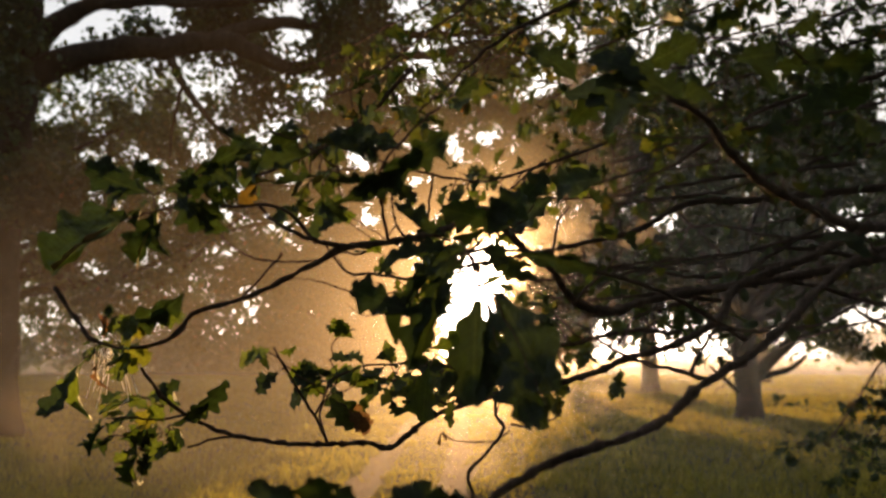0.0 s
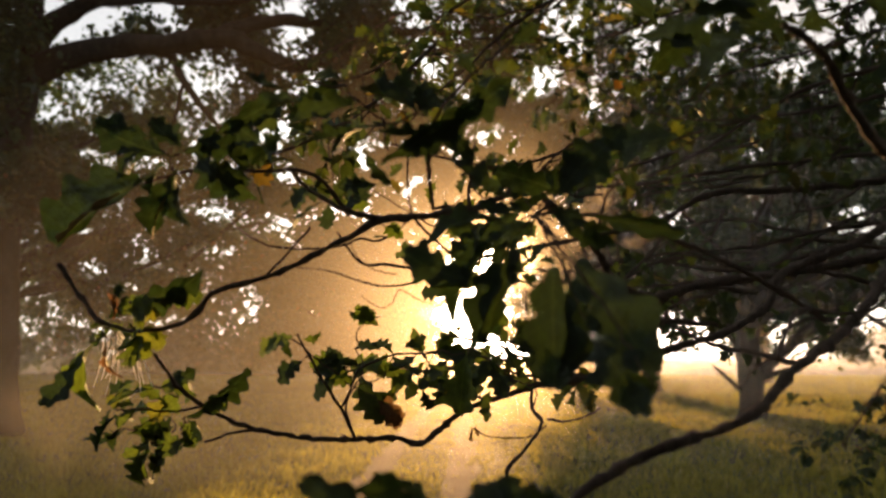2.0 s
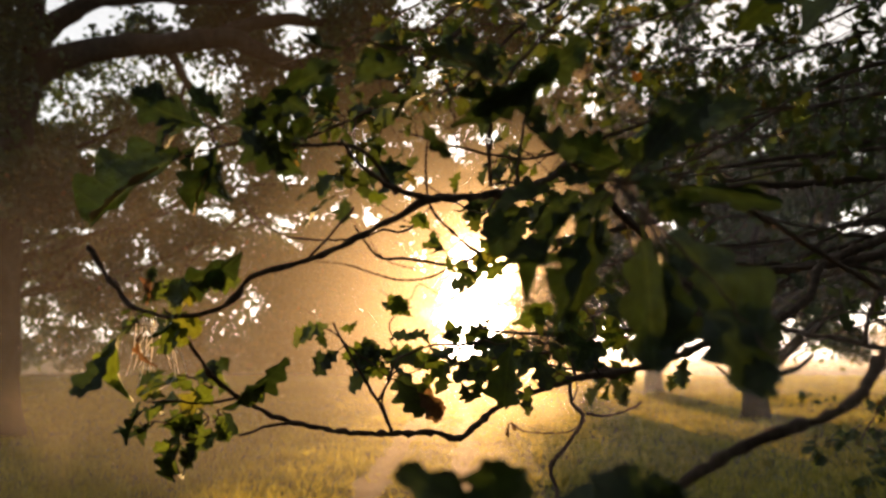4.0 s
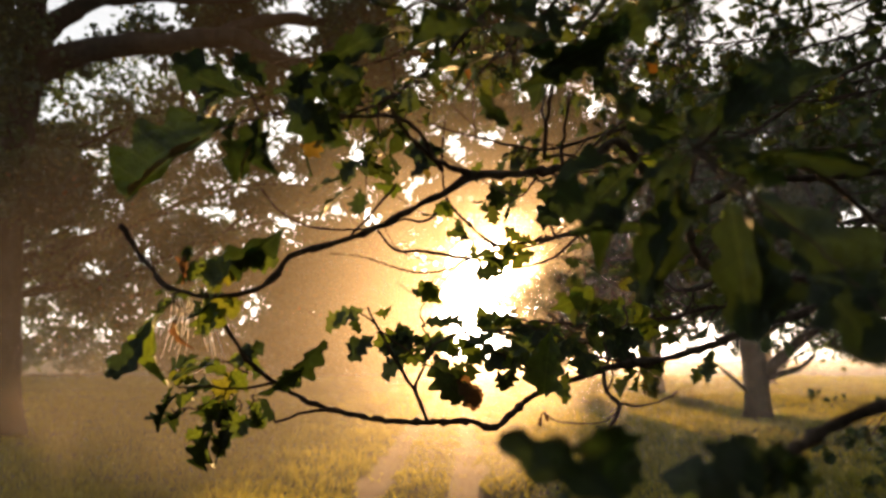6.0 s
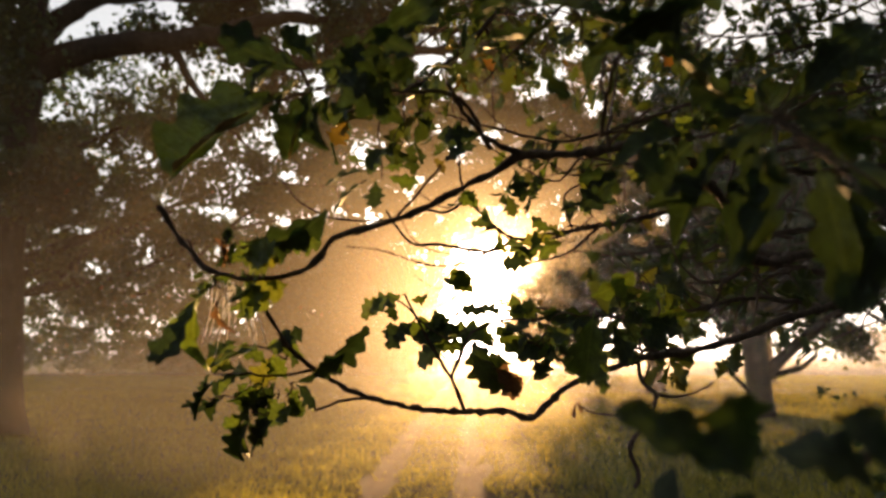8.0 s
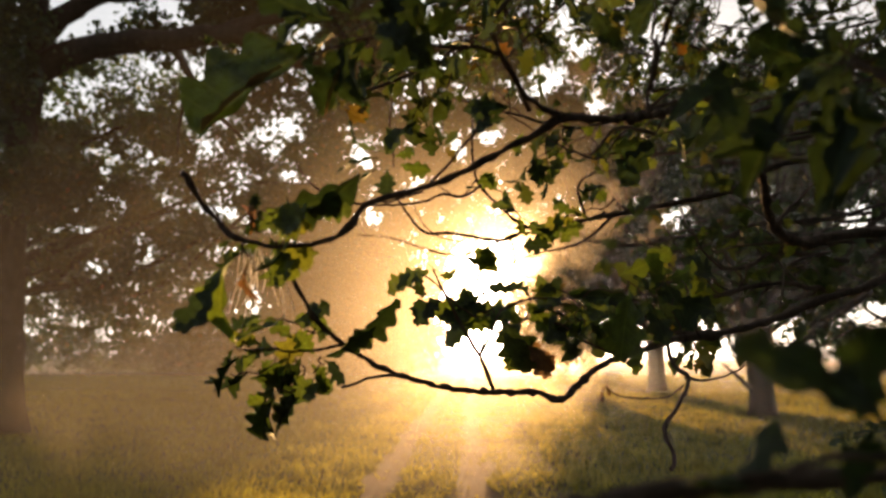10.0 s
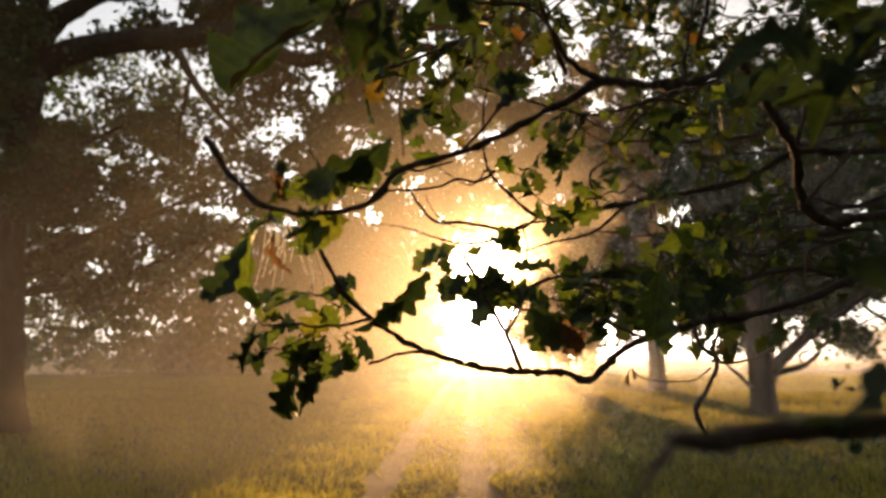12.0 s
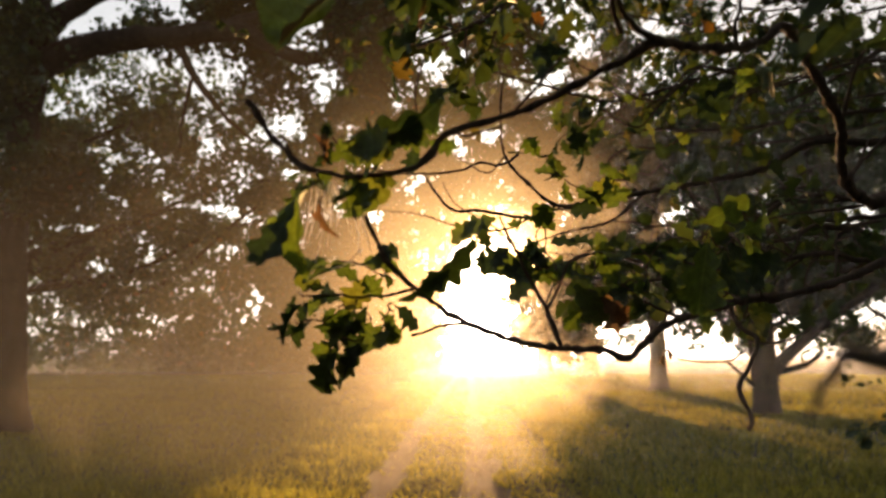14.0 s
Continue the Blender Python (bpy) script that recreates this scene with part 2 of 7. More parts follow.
# outline of a small far leaf: base, two points a side and the tip, folded along the rib
FAR_LEAF = np.array([(0, 0, 0), (-0.3, 0.36, 0.08), (-0.26, 0.76, 0.1), (0, 1, 0), (0.27, 0.72, 0.1), (0.3, 0.32, 0.08)])


def leaf_cloud(name, centres, sizes, rng, mat, parent, droop=0.3):
    """Many small leaves in one mesh, one at each centre, turned every way."""
    n = len(centres)
    fwd = rng.normal(0, 1, (n, 3)) + (0, 0, -droop)
    fwd /= np.linalg.norm(fwd, axis=1)[:, None]
    nrm = rng.normal(0, 1, (n, 3)) + (0, 0, 0.8)
    x = np.cross(fwd, nrm)
    x /= np.linalg.norm(x, axis=1)[:, None] + 1e-9
    z = np.cross(x, fwd)
    basis = np.stack([x, fwd, z], axis=1)
    shape = FAR_LEAF * (1.15, 1, 1) - (0, 0.5, 0)
    v = (np.einsum("vi,nij->nvj", shape, basis) * np.asarray(sizes)[:, None, None] + centres[:, None, :]).reshape(-1, 3)
    tri = np.array([(0, 5, 1), (1, 5, 4), (1, 4, 2), (2, 4, 3)])
    f = (tri[None] + 6 * np.arange(n)[:, None, None]).reshape(-1, 3)
    me = bpy.data.meshes.new(name)
    me.vertices.add(len(v))
    me.vertices.foreach_set("co", v.ravel())
    me.loops.add(f.size)
    me.loops.foreach_set("vertex_index", f.ravel().astype(np.int32))
    me.polygons.add(len(f))
    me.polygons.foreach_set("loop_start", np.arange(0, f.size, 3, dtype=np.int32))
    me.polygons.foreach_set("loop_total", np.full(len(f), 3, dtype=np.int32))
    me.update(calc_edges=True)
    me.materials.append(mat)
    ob = new(name, me)
    ob.parent = parent
    return ob


def crown_points(rng, spread, clumps, per, clump_r, hole=0.35, gap=0.55, sparse=0.07):
    """Leaf places of a crown: clumps scattered in an uneven ellipsoid shell with open gaps between its boughs, spread = (centre, radii)."""
    out = []
    (cx, cy, cz), (rx, ry, rz) = spread
    while len(out) < clumps:
        p = rng.uniform(-1, 1, 3)
        d = np.linalg.norm(p)
        if noise.noise(Vector((cx + p[0] * rx, (cy + p[1] * ry) * 0.3, cz + p[2] * rz)) * gap) < sparse:
            continue
        edge = 0.82 + 0.28 * noise.noise(Vector(p * 2.3) + Vector((cx, cy, cz)))
        if not hole < d < edge:
            continue
        out.append(np.array((cx + p[0] * rx, cy + p[1] * ry, cz + p[2] * rz)))
    c = np.repeat(np.array(out), per, axis=0)
    return c + rng.normal(0, 1, c.shape) * clump_r * np.array((1, 1, 0.6))


def oak(base, trunk_r, fork_z, spread, clumps, per, leaf, seed, label, lean=(0, 0), limbs=7, clump_r=0.5, hole=0.35, gap=0.55, skirt=None, sparse=0.07, share=0.11, gap_low=0.07, low=None, boughs=()):
    """A free-standing oak: flared trunk, limbs reaching into the crown, and a crown of small leaves in clumps."""
    rng = np.random.default_rng(seed)
    tree = tagged(new("oak_tree"), label, "tree")
    tree.location = base
    bx, by, bz = base
    rel = (spread[0][0] - bx, spread[0][1] - by, spread[0][2] - bz)
    top = (lean[0], lean[1], fork_z)
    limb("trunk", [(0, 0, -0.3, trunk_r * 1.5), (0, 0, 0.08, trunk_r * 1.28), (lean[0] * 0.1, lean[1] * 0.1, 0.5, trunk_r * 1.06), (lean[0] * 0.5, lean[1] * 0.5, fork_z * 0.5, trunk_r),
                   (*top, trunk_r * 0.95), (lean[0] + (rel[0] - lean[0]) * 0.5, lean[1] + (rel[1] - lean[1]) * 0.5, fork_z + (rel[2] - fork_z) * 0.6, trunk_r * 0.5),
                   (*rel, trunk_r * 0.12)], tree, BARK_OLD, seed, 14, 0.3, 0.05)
    for k in range(limbs):
        a = 2 * np.pi * (k + rng.uniform(-0.3, 0.3)) / limbs
        h = fork_z * rng.uniform(0.85, 1.25)
        end = np.array((rel[0] + np.cos(a) * spread[1][0] * rng.uniform(0.6, 0.85), rel[1] + np.sin(a) * spread[1][1] * rng.uniform(0.6, 0.85), rel[2] + spread[1][2] * rng.uniform(-0.5, 0.5)))
        start = np.array((top[0] * h / fork_z, top[1] * h / fork_z, h))
        pts = [(*start, trunk_r * 0.5)]
        for u, r in ((0.3, 0.36), (0.55, 0.25), (0.8, 0.15), (1.0, 0.05)):
            q = start + (end - start) * u + rng.normal(0, 0.06, 3) * np.linalg.norm(end - start)
            pts.append((*q, trunk_r * r))
        limb("limb", pts, tree, BARK_OLD, seed * 31 + k, 8, 0.35, 0.06)
    for k, bough in enumerate(boughs):   # crooked lower boughs
        limb("limb", [(x - bx, y - by, z - bz, r) for x, y, z, r in bough], tree, BARK_OLD, seed * 53 + k, 8, 0.2, 0.08)
    pts = crown_points(rng, (rel, spread[1]), clumps, per, clump_r, hole, gap, sparse)
    if skirt:   # a low bough that hangs out of the crown
        (sx, sy, sz), radii = skirt
        pts = np.vstack([pts, crown_points(rng, ((sx - bx, sy - by, sz - bz), radii), int(clumps * share), per, clump_r, 0.0, gap, gap_low)])
    if low:   # undergrowth and low boughs closing the view beneath the crown
        (sx, sy, sz), radii, count = low
        pts = np.vstack([pts, crown_points(rng, ((sx - bx, sy - by, sz - bz), radii), count, per, clump_r, 0.0, gap, -1.0)])
    crown = leaf_cloud("crown", pts, rng.uniform(0.7, 1.3, len(pts)) * leaf, rng, LEAF_FAR, tree)
    return tree


# ---- meadow ----
RUT_LEFT, RUT_RIGHT = -1.08, 0.14


def track_x(y):
    """How far the track has drifted sideways, y metres ahead."""
    return 0.036 * (y - 9)


def ground_height(x, y):
    d = math.hypot(x, y)
    h = 0.10 * noise.noise(Vector((x * 0.16, y * 0.16, 3.1))) + 0.03 * noise.noise(Vector((x * 0.9, y * 0.9, 7.7)))
    h *= min(1, d / 6)
    s = x - track_x(y)
    for r in (RUT_LEFT, RUT_RIGHT):
        h -= 0.06 * math.exp(-((s - r) / 0.2) ** 2)
    return h


def build_ground():
    xs = np.concatenate([-np.geomspace(4000, 12.2, 34), np.arange(-12, -2.4, 0.4), np.arange(-2.4, 2.4, 0.1), np.arange(2.4, 12.1, 0.4), np.geomspace(12.4, 4000, 34)])
    ys = np.concatenate([-np.geomspace(4000, 3, 20), np.arange(-2.5, 30, 0.28), np.geomspace(30.2, 4000, 60)])
    v, w = [], []
    for y in ys:
        for x in xs:
            far = abs(x) > 150 or abs(y) > 150
            v.append((x, y, 0.0 if far else ground_height(x, y)))
            s = x - track_x(y)
            edge = 0.22 * noise.noise(Vector((x * 2.2, y * 1.1, 1.0)))
            w.append(max(0.0, 1 - max(0, min(abs(s - RUT_LEFT), abs(s - RUT_RIGHT)) - 0.1 + edge) / 0.2) if -40 < y < 80 else 0.0)
    nx = len(xs)
    f = [(j * nx + i, j * nx + i + 1, (j + 1) * nx + i + 1, (j + 1) * nx + i) for j in range(len(ys) - 1) for i in range(nx - 1)]
    g = mesh_object("ground", v, f, GROUND)
    a = g.data.attributes.new("worn", "FLOAT", "POINT")
    a.data.foreach_set("value", np.array(w, np.float32))
    tagged(g, "misty meadow ground with two worn earth wheel ruts", "ground", kind="structure")


build_ground()


def build_grass():
    rng = np.random.default_rng(5)
    n = 230000
    y = np.where(rng.random(n) < 0.9, 6.0 + 60 * rng.random(n) ** 2.3, -3 + 9 * rng.random(n))
    x = (rng.random(n) - 0.5) * np.where(y < 6, 13.0, 1.45 * (np.abs(y) + 2))
    v, f = [], []
    keep = 0
    h0 = rng.uniform(0.05, 0.16, n)
    ang = rng.uniform(0, 2 * np.pi, n)
    lean = rng.normal(0, 0.35, (n, 2))
    for i in range(n):
        s = x[i] - track_x(y[i])
        d = min(abs(s - RUT_LEFT), abs(s - RUT_RIGHT))
        if d + 0.2 * noise.noise(Vector((x[i] * 1.9, y[i] * 0.9, 4.0))) < 0.22 and rng.random() < 0.93:
            continue
        tuft = 0.6 + 0.9 * max(0, noise.noise(Vector((x[i] * 0.8, y[i] * 0.8, 0))))
        h = h0[i] * tuft * (0.6 if abs(s) < 1.3 else 1.25)
        w = 0.006 + 0.0006 * abs(y[i])
        z = ground_height(x[i], y[i]) - 0.01
        cx, sx = math.cos(ang[i]) * w, math.sin(ang[i]) * w
        lx, ly = lean[i] * h
        v += [(x[i] - cx, y[i] - sx, z), (x[i] + cx, y[i] + sx, z), (x[i] + cx * 0.7 + lx * 0.4, y[i] + sx * 0.7 + ly * 0.4, z + h * 0.6),
              (x[i] - cx * 0.7 + lx * 0.4, y[i] - sx * 0.7 + ly * 0.4, z + h * 0.6), (x[i] + lx, y[i] + ly, z + h)]
        f += [(keep, keep + 1, keep + 2, keep + 3), (keep + 3, keep + 2, keep + 4)]
        keep += 5
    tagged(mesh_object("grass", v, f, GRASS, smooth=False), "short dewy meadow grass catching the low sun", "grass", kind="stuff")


build_grass()

# ---- far trees ----
oak((8.1, 18.6, 0), 0.31, 2.4, ((9.6, 19.4, 6.8), (5.8, 3.5, 5.0)), 750, 34, 0.15, 11, "broad oak with a dark trunk standing in misty meadow", limbs=11, clump_r=0.2, gap=0.6, skirt=((11.8, 18.4, 3.1), (3.8, 2.5, 1.7)),
    boughs=(((8.15, 18.6, 0.99, 0.2), (8.35, 18.44, 1.31, 0.178), (8.92, 18.28, 1.86, 0.156), (9.62, 18.12, 2.48, 0.134), (10.14, 17.96, 2.82, 0.112), (10.75, 17.8, 3.34, 0.09)), ((8.1, 18.6, 0.73, 0.12), (8.42, 18.73, 1.1, 0.102), (8.93, 18.85, 1.23, 0.085), (9.5, 18.98, 1.38, 0.068), (9.97, 19.1, 1.72, 0.05)), ((8.02, 18.6, 0.65, 0.08), (7.72, 18.52, 0.85, 0.068), (7.5, 18.45, 1.05, 0.055), (7.21, 18.38, 1.28, 0.042), (6.99, 18.3, 1.46, 0.03)), ((8.08, 18.6, 1.46, 0.1), (7.81, 18.73, 2.05, 0.08), (7.59, 18.87, 2.51, 0.06), (7.22, 19.0, 2.98, 0.04))))
oak((10.07, 34.0, 0), 0.41, 3.2, ((10.8, 35, 12.5), (7.0, 4, 11.4)), 700, 34, 0.26, 12, "old oak with straight grey trunk half lost in mist", limbs=8, clump_r=0.33, gap=0.42, sparse=-0.05, hole=0.1, skirt=((5.4, 35, 3.9), (3.3, 2, 2.6)), share=0.26, gap_low=-0.15, low=((11.8, 36, 6.6), (2.7, 2, 5.6), 65))
oak((11.0, 54.0, 0), 0.6, 4.0, ((14.5, 55, 14.5), (8, 4, 13)), 520, 34, 0.4, 13, "distant oak fading into bright golden mist", limbs=7, clump_r=0.55, gap=0.26)
oak((7.9, 57.0, 0), 0.62, 4.5, ((11.4, 58, 15.5), (7.2, 4, 13.5)), 480, 34, 0.4, 14, "tall distant oak fading into bright golden mist", limbs=7, clump_r=0.55, gap=0.26, skirt=((9.6, 58, 6.4), (3.4, 3, 3.6)))
oak((-19.5, 25.0, 0), 0.45, 3.0, ((-10.5, 26, 7.2), (9.8, 3, 6.2)), 900, 22, 0.2, 16, "spreading oak with low hanging foliage over the meadow", limbs=9, clump_r=0.24, gap=0.85, hole=0.1, sparse=0.1)
oak((-3.0, 44.0, 0), 0.6, 3.0, ((-5.8, 46, 11.2), (7.8, 4, 11.4)), 740, 30, 0.36, 17, "misty oak beside the track with dense low crown", limbs=7, clump_r=0.46, gap=0.7, skirt=((-6.2, 46, 5.4), (7.0, 3, 5.2)), gap_low=0.0, share=0.6, low=((-5.6, 46, 2.4), (7.2, 2, 1.7), 150))
oak((-33.0, 40.0, 0), 0.5, 3.0, ((-22, 40, 12), (12, 4, 11)), 400, 34, 0.32, 18, "tall oak at the back of the meadow in haze", limbs=7, clump_r=0.4, gap=0.6, sparse=0.02)
oak((21.0, 46.0, 0), 0.5, 3.5, ((21.5, 46, 13), (9, 4, 11)), 800, 34, 0.36, 19, "tall hazy oak at the far side of meadow", limbs=7, clump_r=0.42, gap=0.33)
oak((21.5, 30.0, 0), 0.4, 2.6, ((17.2, 30.5, 7.5), (5.6, 3.0, 6.4)), 1100, 30, 0.24, 25, "leafy oak with low boughs in grey haze", limbs=7, clump_r=0.3, gap=0.45, skirt=((13.6, 30, 3.8), (4.2, 2, 2.4)), gap_low=-0.05, share=0.1)
oak((-1.5, 66.0, 0), 0.6, 6.0, ((3.6, 66, 21.5), (10, 4, 12)), 1000, 34, 0.38, 22, "far tall oak pale in the morning haze", limbs=7, clump_r=0.55, gap=0.6, sparse=0.0)
# two unseen oaks, added to keep light of the back sky off the branches
oak((-6.0, -13.0, 0), 0.5, 3.0, ((-6, -13, 8), (8, 5, 7)), 160, 45, 0.35, 23, "unseen tall oak added behind to block back light", limbs=5, clump_r=0.8)
oak((7.0, -12.0, 0), 0.5, 3.0, ((7, -12, 8), (8, 5, 7)), 160, 45, 0.35, 24, "unseen tall oak added behind to block back light", limbs=5, clump_r=0.8)


def big_left_oak():
    """The heavy oak whose trunk and long bent limb stand in the upper corner."""
    rng = np.random.default_rng(21)
    tree = tagged(new("oak_tree"), "massive old oak with long crooked dark limbs", "tree")
    tree.location = (-9.6, 15.0, 0)
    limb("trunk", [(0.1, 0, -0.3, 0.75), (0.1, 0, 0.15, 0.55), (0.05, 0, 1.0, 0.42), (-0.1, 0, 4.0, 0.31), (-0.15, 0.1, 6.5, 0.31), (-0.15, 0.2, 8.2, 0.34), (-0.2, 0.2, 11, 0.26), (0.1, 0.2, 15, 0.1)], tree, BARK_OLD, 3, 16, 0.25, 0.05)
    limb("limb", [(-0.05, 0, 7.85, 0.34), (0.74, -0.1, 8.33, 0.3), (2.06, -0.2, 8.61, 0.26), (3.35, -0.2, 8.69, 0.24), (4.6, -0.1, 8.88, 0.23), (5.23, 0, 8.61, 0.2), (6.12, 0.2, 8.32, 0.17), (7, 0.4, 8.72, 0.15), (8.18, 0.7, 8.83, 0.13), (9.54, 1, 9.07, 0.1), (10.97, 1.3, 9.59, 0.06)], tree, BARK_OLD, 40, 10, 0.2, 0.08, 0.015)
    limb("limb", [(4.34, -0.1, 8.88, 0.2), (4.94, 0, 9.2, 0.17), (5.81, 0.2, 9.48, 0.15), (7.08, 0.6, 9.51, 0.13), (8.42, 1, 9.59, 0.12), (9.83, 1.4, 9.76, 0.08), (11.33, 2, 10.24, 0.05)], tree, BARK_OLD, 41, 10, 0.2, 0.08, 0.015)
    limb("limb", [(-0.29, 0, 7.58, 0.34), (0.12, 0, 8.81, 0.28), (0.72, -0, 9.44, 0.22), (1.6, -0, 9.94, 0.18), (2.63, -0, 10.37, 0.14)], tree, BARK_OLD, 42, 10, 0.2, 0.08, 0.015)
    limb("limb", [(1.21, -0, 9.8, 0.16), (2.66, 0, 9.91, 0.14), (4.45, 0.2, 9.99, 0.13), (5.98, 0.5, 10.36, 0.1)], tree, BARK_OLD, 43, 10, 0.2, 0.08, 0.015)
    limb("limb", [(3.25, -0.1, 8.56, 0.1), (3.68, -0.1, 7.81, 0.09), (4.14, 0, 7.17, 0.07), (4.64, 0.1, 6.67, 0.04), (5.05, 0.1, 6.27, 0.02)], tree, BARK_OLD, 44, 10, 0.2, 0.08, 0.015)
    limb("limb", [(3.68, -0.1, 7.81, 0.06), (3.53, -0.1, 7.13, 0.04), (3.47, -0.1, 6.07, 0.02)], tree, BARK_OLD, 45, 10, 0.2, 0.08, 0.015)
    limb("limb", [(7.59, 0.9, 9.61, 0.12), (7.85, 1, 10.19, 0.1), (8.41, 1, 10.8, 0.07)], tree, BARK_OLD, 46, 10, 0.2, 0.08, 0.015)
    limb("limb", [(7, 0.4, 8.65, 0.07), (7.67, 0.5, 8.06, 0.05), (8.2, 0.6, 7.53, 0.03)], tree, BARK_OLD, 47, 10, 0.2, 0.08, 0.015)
    pts = [crown_points(rng, ((1.0, 0.5, 11.5), (6.5, 3, 4.5)), 180, 34, 0.22, 0.2, 0.6, 0.14), crown_points(rng, ((0.2, -0.3, 6.0), (1.6, 2.0, 1.8)), 110, 45, 0.18, 0.0),
           crown_points(rng, ((7.8, 2.0, 11.0), (6.5, 3, 4.0)), 560, 34, 0.25, 0.0, 0.6, 0.1), crown_points(rng, ((6.8, 1.0, 8.9), (2.4, 1.5, 1.7)), 80, 34, 0.22, 0.0, 0.6, -0.1),
           crown_points(rng, ((2.6, 0.9, 9.5), (3.2, 1.2, 1.3)), 16, 30, 0.17, 0.0, 0.9, 0.02), crown_points(rng, ((-0.3, -0.7, 8.9), (1.1, 0.8, 1.6)), 46, 45, 0.18, 0.0, 0.6, -0.3),
           crown_points(rng, ((2.3, 0.8, 6.9), (2.0, 1.2, 1.5)), 16, 30, 0.16, 0.0, 0.9, 0.12),
           crown_points(rng, ((-0.3, -1.0, 7.2), (1.2, 0.7, 1.3)), 60, 42, 0.17, 0.0, 0.6, -0.2), crown_points(rng, ((2.4, 0.6, 8.95), (1.8, 0.5, 0.6)), 26, 28, 0.14, 0.0, 0.9, -0.3)]
    pts = np.vstack(pts)
    leaf_cloud("crown", pts, rng.uniform(0.7, 1.3, len(pts)) * 0.15, rng, LEAF_FAR, tree)


big_left_oak()

def far_woods(x0, x1, y, height, seed, thick=14):
    """The dark edge of a wood across the meadow: stems and a ragged mass of leaves, too far to tell tree from tree.
    Also stands unseen at the back, to block sky light.
    """
    rng = np.random.default_rng(seed)
    wood = tagged(new("far_woods"), "dark wood edge beyond the misty meadow", "woods", kind="stuff")
    wood.location = (x0, y, 0)
    n = int((x1 - x0) * thick)
    c = np.stack([rng.uniform(0, x1 - x0, n), rng.normal(0, 3, n), rng.random(n) ** 0.8], axis=1)
    top = np.array([height * (0.75 + 0.45 * noise.noise(Vector((x * 0.09, seed, 0))) + 0.2 * noise.noise(Vector((x * 0.3, seed, 5)))) for x in c[:, 0]])
    c[:, 2] = np.where(rng.random(n) < 0.35, rng.uniform(0.2, 4.5, n), 0.3 + c[:, 2] * top)
    pts = np.repeat(c, 20, axis=0)
    pts = pts + rng.normal(0, 1, pts.shape) * (1.0, 1.0, 0.7)
    leaf_cloud("foliage", pts, rng.uniform(0.7, 1.3, len(pts)) * 0.6, rng, LEAF_FAR, wood)
    v, f = [], []
    for k in range(int((x1 - x0) / 24)):
        x, yy, r = 24 * k + rng.uniform(0, 4), rng.normal(0, 2), rng.uniform(0.15, 0.35)
        tv, tf = tube_arrays(glide([(x, yy, -0.2, r * 1.3), (x, yy, 3, r), (x + rng.normal(0, 0.4), yy, height * 0.7, r * 0.4)], 1.0), 7, rng, 0.05)
        f += [tuple(a + len(v) for a in q) for q in tf]
        v += [tuple(a) for a in tv]
    mesh_object("stems", v, f, BARK_OLD, wood)


far_woods(-120, -30.0, 80, 13, 71)
far_woods(-32, -1.5, 80, 20, 74, 44)
# unseen wood at the back, added only to block sky light from there
far_woods(-60, 60, -22, 24, 73)
far_woods(75, 150, 120, 9, 72)

# ---- mist ----


def mist_bank(y, density, forward, low, high, seed, rest=0.12, breadth=0.7, width=400, top=90, x=0, side=None, sway=1.5, sun_strip_edge=None):
    bm = bmesh.new()
    bmesh.ops.create_grid(bm, x_segments=24, y_segments=8, size=0.5)
    for v in bm.verts:
        v.co = Vector((v.co.x * width, sway * noise.noise(Vector((v.co.x * 9, v.co.y * 3, seed))), (v.co.y + 0.5) * top + 0.2))
    me = bpy.data.meshes.new("mist")
    bm.to_mesh(me)
    bm.free()
    me.materials.append(mist_material("mist", density, forward, low, high, rest, breadth, side, sun_strip_edge))
    me.shade_smooth()
    ob = tagged(new("mist", me), "thin veil of morning mist over the meadow", "mist", kind="stuff")
    ob.location = (x, y, 0)


# near sheet added to stand for the brown glare left of the sun
mist_bank(3.7, 0.095, 0.52, 1.3, 3.8, 1, 0.08, 0.74, width=30, x=-14.6, side=(13.0, 14.9, 0.0), sway=0.15, sun_strip_edge=(0.385, 1.45 + 0.385 * 14.6))
mist_bank(7.0, 0.088, 0.32, 0.6, 4.8, 7, 0.08, 0.72, sway=0.3)
mist_bank(11.0, 0.034, 0.46, 0.8, 3.0, 2, 0.06, 0.7)
mist_bank(14.3, 0.18, 0.2, 3.0, 16, 8, 0.7, width=80, x=42.2, side=(-38.6, -40.1, 0.0), sway=0.4)
mist_bank(17.0, 0.012, 0.6, 1.5, 8, 3, 0.3, 0.35)
mist_bank(23.0, 0.022, 0.5, 1.0, 8, 4, 0.3, 0.45)
mist_bank(30.0, 0.17, 0.5, 0.06, 2.2, 9, 0.03, 0.4)
mist_bank(43.0, 0.12, 0.25, 0.5, 7, 5, 0.25)
mist_bank(70.0, 0.42, 0.12, 1.0, 9, 6, 0.12, width=170, x=95)

# ---- the oak overhead: branches close by ----
OAK_BASE = Vector((3.9, 3.2, 0))


